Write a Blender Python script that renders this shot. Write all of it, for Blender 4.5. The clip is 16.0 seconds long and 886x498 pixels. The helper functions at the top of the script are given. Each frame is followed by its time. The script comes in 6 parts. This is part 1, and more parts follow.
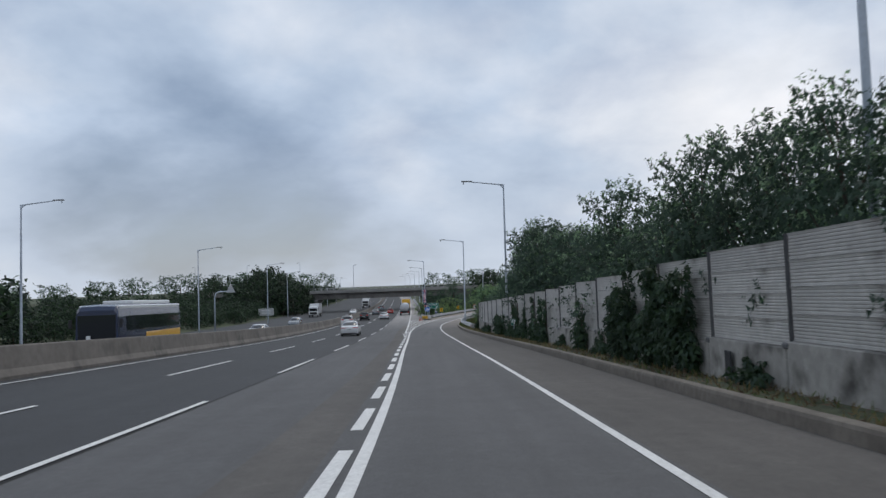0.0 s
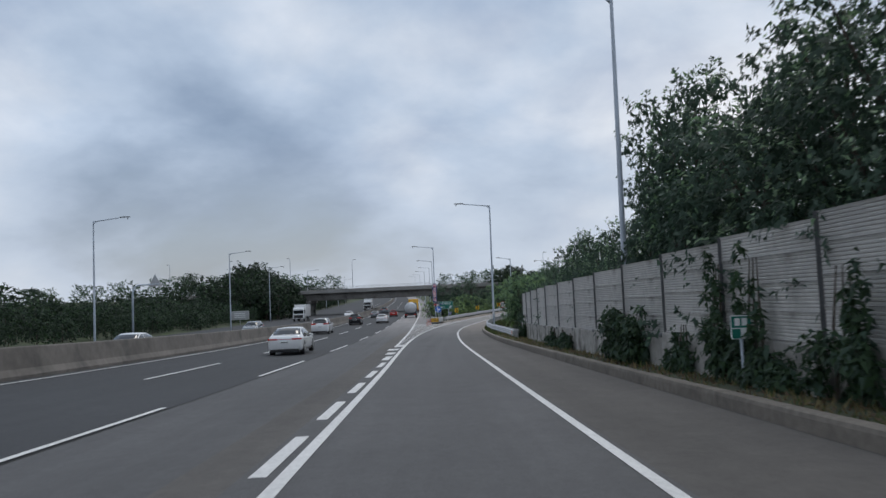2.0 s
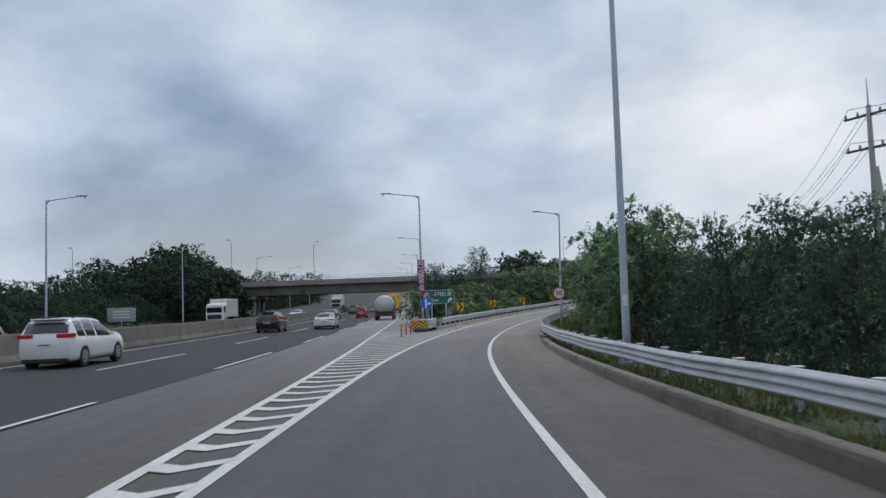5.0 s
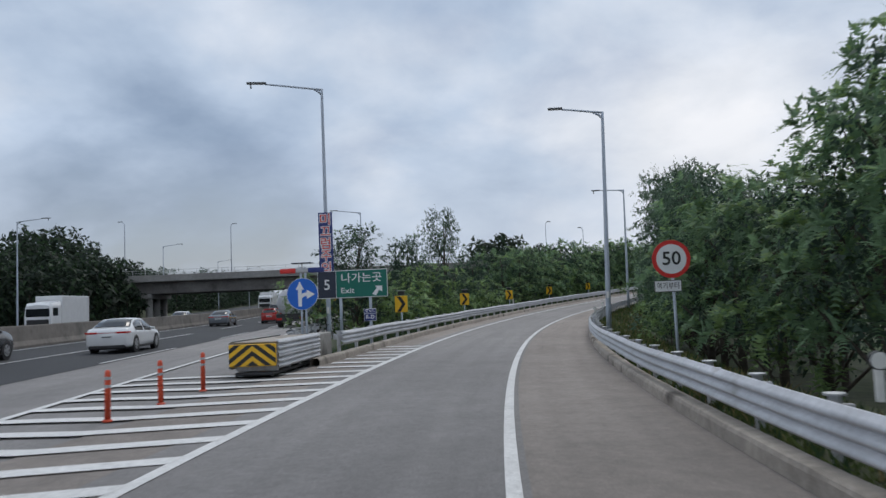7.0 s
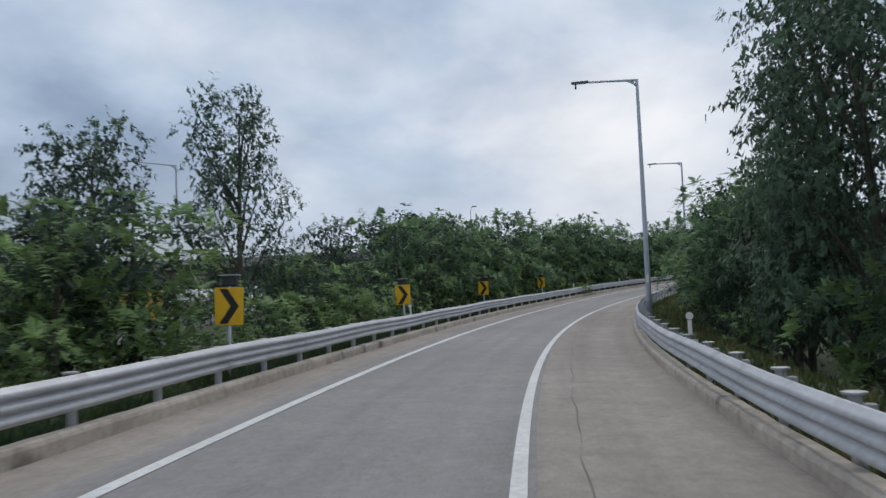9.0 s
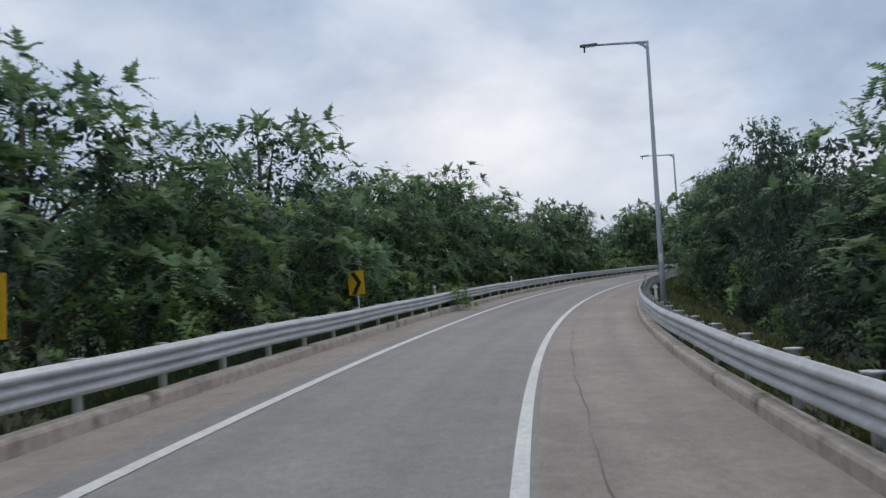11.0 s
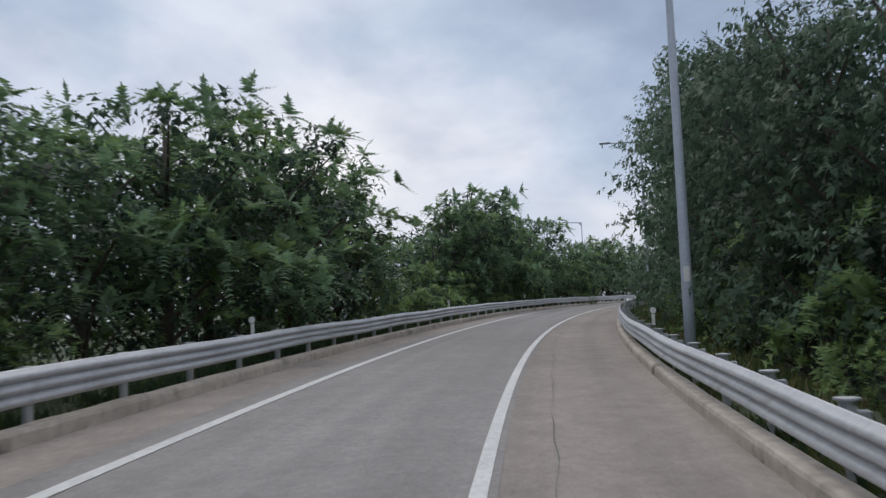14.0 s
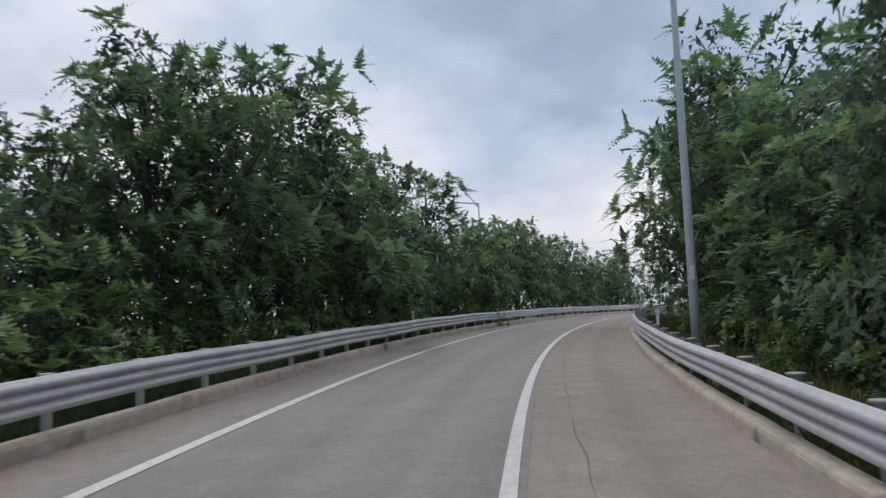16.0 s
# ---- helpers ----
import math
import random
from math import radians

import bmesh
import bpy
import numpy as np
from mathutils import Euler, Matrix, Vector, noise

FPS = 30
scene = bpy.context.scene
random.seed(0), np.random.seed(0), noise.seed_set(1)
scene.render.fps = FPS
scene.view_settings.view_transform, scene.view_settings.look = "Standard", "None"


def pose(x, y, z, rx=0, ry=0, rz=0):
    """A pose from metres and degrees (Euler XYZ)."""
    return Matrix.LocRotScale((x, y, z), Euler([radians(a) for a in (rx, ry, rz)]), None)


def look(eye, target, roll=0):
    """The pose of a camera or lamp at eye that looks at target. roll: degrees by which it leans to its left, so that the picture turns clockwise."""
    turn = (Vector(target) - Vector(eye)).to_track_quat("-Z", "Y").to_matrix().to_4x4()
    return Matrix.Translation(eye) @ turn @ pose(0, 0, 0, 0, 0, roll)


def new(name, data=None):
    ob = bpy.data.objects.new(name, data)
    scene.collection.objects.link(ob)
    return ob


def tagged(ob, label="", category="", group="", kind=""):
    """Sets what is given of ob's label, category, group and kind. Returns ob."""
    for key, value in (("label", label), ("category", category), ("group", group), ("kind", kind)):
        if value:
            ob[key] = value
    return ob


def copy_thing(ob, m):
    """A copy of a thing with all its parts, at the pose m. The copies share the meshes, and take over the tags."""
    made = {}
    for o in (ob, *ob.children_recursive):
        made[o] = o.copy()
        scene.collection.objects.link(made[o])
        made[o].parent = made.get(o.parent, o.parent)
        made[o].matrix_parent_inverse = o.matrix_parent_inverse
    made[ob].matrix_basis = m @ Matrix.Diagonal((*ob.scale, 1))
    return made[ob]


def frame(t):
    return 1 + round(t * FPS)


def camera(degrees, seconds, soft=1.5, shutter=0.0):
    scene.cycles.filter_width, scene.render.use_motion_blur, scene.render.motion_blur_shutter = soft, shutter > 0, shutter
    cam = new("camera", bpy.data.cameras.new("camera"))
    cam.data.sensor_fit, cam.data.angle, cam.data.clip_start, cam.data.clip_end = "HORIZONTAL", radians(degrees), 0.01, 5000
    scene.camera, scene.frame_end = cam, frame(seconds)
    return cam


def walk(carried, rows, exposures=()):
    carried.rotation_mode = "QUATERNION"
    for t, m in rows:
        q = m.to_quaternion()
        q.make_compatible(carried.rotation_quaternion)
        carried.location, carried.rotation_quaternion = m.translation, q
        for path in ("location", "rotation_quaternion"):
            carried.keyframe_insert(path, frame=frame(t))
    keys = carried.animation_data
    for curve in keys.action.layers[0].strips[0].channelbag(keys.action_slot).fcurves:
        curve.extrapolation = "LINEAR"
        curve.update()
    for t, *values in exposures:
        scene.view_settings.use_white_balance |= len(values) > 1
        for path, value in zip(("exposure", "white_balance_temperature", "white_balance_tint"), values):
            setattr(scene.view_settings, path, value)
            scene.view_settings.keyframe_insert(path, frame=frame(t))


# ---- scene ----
# ---------------------------------------------------------------- camera
# seconds, x, y, z, heading, tilt, lean (metres and degrees)
ROWS = [
    (0.00, 7.579, 14.039, 4.933, -4.780, 3.582, 2.027),
    (0.50, 6.778, 23.659, 4.542, -4.778, 3.636, 2.173),
    (1.00, 5.883, 33.210, 4.278, -4.929, 3.710, 2.256),
    (1.20, 5.496, 37.008, 4.185, -5.059, 3.755, 2.296),
    (1.50, 4.886, 42.703, 4.026, -5.326, 3.790, 2.364),
    (2.00, 3.802, 52.171, 3.762, -5.693, 3.903, 2.492),
    (2.50, 2.682, 61.632, 3.517, -6.010, 4.017, 2.475),
    (2.80, 2.019, 67.314, 3.365, -6.142, 4.022, 2.430),
    (3.00, 1.581, 71.098, 3.270, -6.186, 4.009, 2.396),
    (3.50, 0.529, 80.522, 3.032, -6.130, 4.059, 2.308),
    (4.00, -0.437, 89.828, 2.853, -5.856, 4.106, 2.188),
    (4.20, -0.811, 93.541, 2.778, -5.745, 4.104, 2.138),
    (4.75, -1.768, 103.722, 2.584, -5.328, 4.107, 2.097),
    (5.25, -2.457, 112.874, 2.430, -4.800, 4.078, 2.172),
    (5.75, -2.959, 121.898, 2.313, -4.196, 4.050, 2.283),
    (6.30, -3.273, 131.644, 2.247, -3.520, 4.057, 2.367),
    (6.50, -3.349, 135.153, 2.212, -3.281, 4.066, 2.378),
    (6.70, -3.407, 138.655, 2.227, -3.045, 4.087, 2.392),
    (7.00, -3.452, 143.879, 2.159, -2.559, 4.033, 2.419),
    (7.30, -3.428, 149.087, 2.113, -1.976, 3.968, 2.470),
    (7.50, -3.363, 152.541, 2.123, -1.559, 3.974, 2.516),
    (8.00, -2.999, 161.041, 2.110, -0.339, 3.990, 2.645),
    (8.50, -2.258, 169.525, 2.135, 1.117, 4.115, 2.806),
    (9.00, -1.027, 178.246, 2.192, 3.220, 4.092, 2.934),
    (9.20, -0.449, 181.708, 2.219, 3.982, 4.072, 2.978),
    (9.75, 1.147, 191.042, 2.311, 6.502, 3.963, 3.221),
    (10.25, 2.953, 199.199, 2.440, 9.138, 3.824, 3.508),
    (10.75, 5.164, 207.162, 2.608, 11.930, 3.770, 3.681),
    (11.30, 8.144, 215.833, 2.833, 14.986, 3.952, 3.539),
    (11.50, 9.314, 219.000, 2.922, 16.095, 4.089, 3.397),
    (11.70, 10.542, 222.141, 3.011, 17.150, 4.214, 3.258),
    (12.00, 12.505, 226.818, 3.153, 18.652, 4.380, 3.062),
    (12.50, 16.116, 234.541, 3.409, 20.858, 4.586, 2.801),
    (13.00, 20.025, 242.094, 3.721, 22.964, 5.004, 2.652),
    (13.50, 24.141, 249.379, 4.028, 25.177, 5.277, 2.614),
    (14.00, 28.371, 256.368, 4.328, 27.473, 5.387, 2.735),
    (14.50, 32.903, 263.360, 4.646, 29.603, 5.481, 2.838),
    (15.00, 37.781, 270.319, 4.953, 31.706, 5.583, 2.817),
    (15.20, 39.800, 273.060, 5.085, 32.513, 5.610, 2.790),
    (15.50, 42.924, 277.146, 5.265, 33.719, 5.637, 2.741),
    (16.00, 48.343, 283.823, 5.558, 35.819, 5.547, 2.648),
]
cam = camera(60.0, 16.0, 1.45, 0.12)
walk(cam, [(t, pose(x, y, z, 90 + tilt, 0, -turn) @ pose(0, 0, 0, 0, 0, -lean)) for t, x, y, z, turn, tilt, lean in ROWS],
     exposures=[(0.0, 0.0, 6560, 10.5), (4.0, -0.06, 6500, 10), (7.5, 0.0, 6550, 10.5), (9.0, -0.02, 6550, 10.5), (12.0, 0.0, 6600, 11.5), (14.5, 0.1, 6760, 13.5), (16.0, 0.14, 6880, 15)])


# ---------------------------------------------------------------- world and sun
def sky_world():
    """Broken overcast: Nishita blue behind layered procedural cloud."""
    w = bpy.data.worlds.new("overcast_sky")
    scene.world = w
    w.use_nodes = True
    nt = w.node_tree
    nt.nodes.clear()
    N, L = nt.nodes, nt.links
    out, bg = N.new("ShaderNodeOutputWorld"), N.new("ShaderNodeBackground")
    sky = N.new("ShaderNodeTexSky")
    sky.sky_type, sky.sun_disc = "NISHITA", False
    sky.sun_elevation, sky.sun_rotation = radians(52), radians(20)
    sky.dust_density, sky.air_density = 2.0, 1.0
    skys = N.new("ShaderNodeVectorMath"); skys.operation = "SCALE"; skys.inputs["Scale"].default_value = 0.05
    L.new(sky.outputs[0], skys.inputs[0])
    tc = N.new("ShaderNodeTexCoord")
    sep = N.new("ShaderNodeSeparateXYZ")
    L.new(tc.outputs["Generated"], sep.inputs[0])
    # project the dome on a flat cloud layer, so that clouds shrink towards the horizon
    zz = N.new("ShaderNodeMath"); zz.operation = "MAXIMUM"; zz.inputs[1].default_value = 0.0
    L.new(sep.outputs["Z"], zz.inputs[0])
    za = N.new("ShaderNodeMath"); za.operation = "ADD"; za.inputs[1].default_value = 0.42
    L.new(zz.outputs[0], za.inputs[0])
    def div(o):
        n = N.new("ShaderNodeMath"); n.operation = "DIVIDE"
        L.new(o, n.inputs[0]); L.new(za.outputs[0], n.inputs[1])
        return n.outputs[0]
    comb = N.new("ShaderNodeCombineXYZ")
    L.new(div(sep.outputs["X"]), comb.inputs[0]); L.new(div(sep.outputs["Y"]), comb.inputs[1])
    shift = N.new("ShaderNodeVectorMath"); shift.operation = "ADD"; shift.inputs[1].default_value = CLOUD_SHIFT
    L.new(comb.outputs[0], shift.inputs[0])
    def noise_tex(scale, detail, rough, distortion=0.0):
        n = N.new("ShaderNodeTexNoise")
        n.inputs["Scale"].default_value, n.inputs["Detail"].default_value = scale, detail
        n.inputs["Roughness"].default_value, n.inputs["Distortion"].default_value = rough, distortion
        L.new(shift.outputs[0], n.inputs["Vector"])
        return n.outputs["Fac"]
    def ramp(o, stops):
        n = N.new("ShaderNodeValToRGB")
        while len(n.color_ramp.elements) < len(stops):
            n.color_ramp.elements.new(0.5)
        for e, (p, c) in zip(n.color_ramp.elements, stops):
            e.position, e.color = p, (*c, 1)
        L.new(o, n.inputs[0])
        return n.outputs[0]
    def mix(kind, fac, a, b):
        n = N.new("ShaderNodeMix"); n.data_type = "RGBA"; n.blend_type = kind
        if isinstance(fac, float):
            n.inputs[0].default_value = fac
        else:
            L.new(fac, n.inputs[0])
        L.new(a, n.inputs[6]); L.new(b, n.inputs[7])
        return n.outputs[2]
    body = ramp(noise_tex(1.0, 7, 0.5, 0.1), ((0.34, (0.27, 0.36, 0.50)), (0.45, (0.44, 0.53, 0.66)), (0.53, (0.62, 0.675, 0.76)), (0.64, (0.72, 0.745, 0.79))))
    puffs = ramp(noise_tex(3.2, 9, 0.55, 0.2), ((0.34, (0.80, 0.83, 0.88)), (0.5, (0.97, 0.98, 0.99)), (0.68, (1.12, 1.11, 1.10))))
    cloud = mix("MULTIPLY", 1.0, body, puffs)
    # paler and flatter towards the horizon
    hz = N.new("ShaderNodeMapRange"); hz.inputs["From Min"].default_value, hz.inputs["From Max"].default_value = 0.0, 0.22
    hz.inputs["To Min"].default_value, hz.inputs["To Max"].default_value = 0.75, 0.0
    L.new(sep.outputs["Z"], hz.inputs[0])
    pale = N.new("ShaderNodeRGB"); pale.outputs[0].default_value = (0.56, 0.61, 0.68, 1)
    cloud = mix("MIX", hz.outputs[0], cloud, pale.outputs[0])
    # thin places let the blue through
    gaps = N.new("ShaderNodeMapRange"); gaps.inputs["From Min"].default_value, gaps.inputs["From Max"].default_value = 0.30, 0.42
    gaps.inputs["To Min"].default_value, gaps.inputs["To Max"].default_value = 0.45, 0.0
    L.new(noise_tex(1.0, 7, 0.5, 0.1), gaps.inputs[0])
    full = mix("MIX", gaps.outputs[0], cloud, skys.outputs[0])
    L.new(full, bg.inputs["Color"])
    bg.inputs["Strength"].default_value = 1.12
    L.new(bg.outputs[0], out.inputs[0])


CLOUD_SHIFT = (3.1, 1.7, 0.0)
sky_world()
sun = new("sun", bpy.data.lights.new("sun", "SUN"))
sun.data.energy, sun.data.angle, sun.data.color = 0.9, radians(25), (1.0, 0.96, 0.9)
sun.matrix_world = look((0, 0, 60), (-9, -26, 20))


# ---------------------------------------------------------------- materials
def material(name, base, rough=0.7, metal=0.0, scales=((3.0, 0.25), (40.0, 0.2)), bump=0.0, bump_scale=60.0,
             tint=None, per_object=0.0, per_island=0.0, through_light=0.0, spec=0.5, coords="Object", older=None, streak=0.0):
    """A surface whose base colour is varied by noise at several scales; tint: a second colour for stains."""
    m = bpy.data.materials.new(name)
    m.use_nodes = True
    nt = m.node_tree
    N, L = nt.nodes, nt.links
    p = N["Principled BSDF"]
    p.inputs["Roughness"].default_value, p.inputs["Metallic"].default_value = rough, metal
    p.inputs["Specular IOR Level"].default_value = spec
    tc = N.new("ShaderNodeTexCoord")
    rgb = N.new("ShaderNodeRGB"); rgb.outputs[0].default_value = (*base, 1)
    colour = rgb.outputs[0]
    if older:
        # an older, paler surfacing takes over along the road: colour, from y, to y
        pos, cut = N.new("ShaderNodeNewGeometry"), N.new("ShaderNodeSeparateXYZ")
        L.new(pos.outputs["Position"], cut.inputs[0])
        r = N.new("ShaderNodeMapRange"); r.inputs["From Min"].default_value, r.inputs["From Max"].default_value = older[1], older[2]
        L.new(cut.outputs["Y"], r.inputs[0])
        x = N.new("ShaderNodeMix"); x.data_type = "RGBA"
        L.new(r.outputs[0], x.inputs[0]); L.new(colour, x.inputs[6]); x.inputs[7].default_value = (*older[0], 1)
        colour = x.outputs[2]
    if tint:
        n = N.new("ShaderNodeTexNoise"); n.inputs["Scale"].default_value, n.inputs["Detail"].default_value = tint[1], 6
        L.new(tc.outputs[coords], n.inputs["Vector"])
        r = N.new("ShaderNodeMapRange"); r.inputs["From Min"].default_value, r.inputs["From Max"].default_value = tint[2], tint[2] + 0.16
        L.new(n.outputs["Fac"], r.inputs[0])
        x = N.new("ShaderNodeMix"); x.data_type = "RGBA"
        L.new(r.outputs[0], x.inputs[0]); L.new(colour, x.inputs[6]); x.inputs[7].default_value = (*tint[0], 1)
        colour = x.outputs[2]
    def scaled(c, fac, lo, hi, fmin=0.0, fmax=1.0):
        r = N.new("ShaderNodeMapRange")
        r.inputs["From Min"].default_value, r.inputs["From Max"].default_value = fmin, fmax
        r.inputs["To Min"].default_value, r.inputs["To Max"].default_value = lo, hi
        L.new(fac, r.inputs[0])
        v = N.new("ShaderNodeVectorMath"); v.operation = "SCALE"
        L.new(c, v.inputs[0]); L.new(r.outputs[0], v.inputs["Scale"])
        return v.outputs[0]
    for sc, amount in scales:
        n = N.new("ShaderNodeTexNoise"); n.inputs["Scale"].default_value, n.inputs["Detail"].default_value = sc, 5
        L.new(tc.outputs[coords], n.inputs["Vector"])
        colour = scaled(colour, n.outputs["Fac"], 1 - amount, 1 + amount, 0.3, 0.7)
    if streak:
        # wheel tracks and drips drawn out along the road
        u, g = N.new("ShaderNodeUVMap"), N.new("ShaderNodeMapping")
        u.uv_map = "along"
        g.inputs["Scale"].default_value = (0.035, 1.5, 1.0)
        L.new(u.outputs[0], g.inputs["Vector"])
        n = N.new("ShaderNodeTexNoise"); n.inputs["Scale"].default_value, n.inputs["Detail"].default_value = 1.0, 5
        L.new(g.outputs[0], n.inputs["Vector"])
        colour = scaled(colour, n.outputs["Fac"], 1 - streak, 1 + streak, 0.3, 0.7)
    if per_object:
        o = N.new("ShaderNodeObjectInfo")
        colour = scaled(colour, o.outputs["Random"], 1 - per_object, 1 + per_object)
    if per_island:
        g = N.new("ShaderNodeNewGeometry")
        colour = scaled(colour, g.outputs["Random Per Island"], 1 - per_island, 1 + per_island)
    L.new(colour, p.inputs["Base Color"])
    if bump:
        n = N.new("ShaderNodeTexNoise"); n.inputs["Scale"].default_value, n.inputs["Detail"].default_value = bump_scale, 4
        L.new(tc.outputs[coords], n.inputs["Vector"])
        b = N.new("ShaderNodeBump"); b.inputs["Strength"].default_value, b.inputs["Distance"].default_value = bump, 0.01
        L.new(n.outputs["Fac"], b.inputs["Height"]); L.new(b.outputs[0], p.inputs["Normal"])
    if through_light:
        t = N.new("ShaderNodeBsdfTranslucent"); L.new(colour, t.inputs["Color"])
        mx = N.new("ShaderNodeMixShader"); mx.inputs[0].default_value = through_light
        L.new(p.outputs[0], mx.inputs[1]); L.new(t.outputs[0], mx.inputs[2])
        L.new(mx.outputs[0], N["Material Output"].inputs["Surface"])
    return m


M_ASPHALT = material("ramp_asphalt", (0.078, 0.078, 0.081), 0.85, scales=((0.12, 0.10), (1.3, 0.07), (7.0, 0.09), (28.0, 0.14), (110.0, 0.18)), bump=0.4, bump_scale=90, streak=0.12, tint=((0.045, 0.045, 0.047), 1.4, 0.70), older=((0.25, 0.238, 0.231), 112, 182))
M_ASPHALT_DARK = material("new_asphalt", (0.023, 0.025, 0.029), 0.8, scales=((0.1, 0.14), (1.5, 0.1), (40.0, 0.2), (150.0, 0.25)), bump=0.5, bump_scale=90, streak=0.14)
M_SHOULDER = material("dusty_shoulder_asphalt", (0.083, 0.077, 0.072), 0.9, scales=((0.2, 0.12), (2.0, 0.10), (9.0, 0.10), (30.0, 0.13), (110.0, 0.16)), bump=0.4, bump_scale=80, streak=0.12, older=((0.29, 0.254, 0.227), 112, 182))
M_PAINT = material("road_paint", (0.62, 0.62, 0.61), 0.7, scales=((0.8, 0.08), (14.0, 0.14), (70.0, 0.12)), bump=0.3, tint=((0.36, 0.36, 0.36), 9.0, 0.64))
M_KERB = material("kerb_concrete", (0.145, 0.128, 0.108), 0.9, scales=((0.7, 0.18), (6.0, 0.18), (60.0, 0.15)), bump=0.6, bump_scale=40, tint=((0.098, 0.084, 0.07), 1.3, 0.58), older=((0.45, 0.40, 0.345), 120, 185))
M_CONCRETE = material("weathered_concrete", (0.30, 0.29, 0.27), 0.88, scales=((0.5, 0.18), (4.0, 0.16), (50.0, 0.12)), bump=0.4, bump_scale=30, tint=((0.07, 0.066, 0.06), 0.9, 0.52))
M_BARRIER = material("stained_barrier_concrete", (0.16, 0.145, 0.13), 0.9, scales=((0.4, 0.2), (3.0, 0.15), (40.0, 0.12)), bump=0.4, bump_scale=30, tint=((0.10, 0.095, 0.085), 0.7, 0.53))
M_SOIL = material("verge_soil_and_grass", (0.050, 0.060, 0.030), 0.95, scales=((0.25, 0.3), (3.0, 0.3), (30.0, 0.3)), bump=0.8, bump_scale=14, tint=((0.05, 0.075, 0.025), 0.4, 0.5))
M_GALV = material("galvanised_steel", (0.50, 0.51, 0.53), 0.5, 0.35, scales=((1.2, 0.12), (14.0, 0.10), (80.0, 0.06)), bump=0.15, bump_scale=40, tint=((0.33, 0.32, 0.31), 2.2, 0.60))
M_POLE = material("painted_grey_pole", (0.42, 0.47, 0.54), 0.5, 0.1, scales=((1.0, 0.1), (12.0, 0.08)))
M_DARKMETAL = material("dark_metal", (0.05, 0.052, 0.055), 0.5, 0.5, scales=((5.0, 0.2),))


# ---------------------------------------------------------------- the plan: alignments and levels
KNOTS = [-40 + 30 * i for i in range(18)]
BEND = [-145.9, -143.9, -130.9, -36.0, 102.3, 133.8, 284.2, 454.6, 553.3, 529.8, 412.2, 439.4, 511.7, 566.2, 600.6, 614.7, 619.5, 621.6]
PROFILE = [5.39, 4.25, 3.05, 2.22, 1.45, 0.90, 0.58, 0.54, 0.87, 1.59, 2.65, 3.74, 4.72, 5.42, 5.75, 5.85, 5.85, 5.85]
BANK = [-0.005, -0.006, -0.009, -0.003, -0.006, -0.007, -0.009, -0.023, -0.025, -0.033, -0.037, -0.031, -0.023, -0.012, -0.012, -0.012, -0.012, -0.012]
ROAD_PROFILE = [5.39, 4.25, 3.05, 2.22, 1.45, 0.92, 0.62, 0.58, 0.68, 0.90, 1.34, 1.85, 2.40, 2.97, 3.54, 4.10, 4.70, 5.30]
LINE_R = [1.60, 1.60, 1.60, 1.60, 1.60, 0.90, 0.20, 0.20, 0.20, 0.20, 0.20, 0.20, 0.20, 0.20, 0.20, 0.20, 0.20, 0.20]
LINE_L = [-1.25, -1.55, -1.85, -2.10, -2.14, -2.75, -3.35, -3.38, -3.34, -3.28, -3.29, -3.33, -3.37, -3.38, -3.39, -3.41, -3.42, -3.43]
KERB_R = [4.25, 4.25, 4.25, 4.25, 4.20, 3.30, 2.62, 2.60, 2.68, 2.68, 2.68, 2.68, 2.68, 2.68, 2.68, 2.68, 2.68, 2.68]
KERB_L = [-3.20, -3.20, -3.20, -3.20, -3.30, -4.30, -5.50, -4.90, -4.78, -4.78, -4.78, -4.77, -4.77, -4.77, -4.77, -4.76, -4.76, -4.76]


def smooth_knots(values, at):
    """Catmull-Rom through the knots."""
    k, v = np.array(KNOTS, float), np.array(values, float)
    m = np.gradient(v, k)
    i = np.clip(np.searchsorted(k, at) - 1, 0, len(k) - 2)
    h = k[i + 1] - k[i]
    w = (np.clip(at, k[0], k[-1]) - k[i]) / h
    return ((2 * w**3 - 3 * w**2 + 1) * v[i] + (w**3 - 2 * w**2 + w) * h * m[i] + (3 * w**2 - 2 * w**3) * v[i + 1] + (w**3 - w**2) * h * m[i + 1])


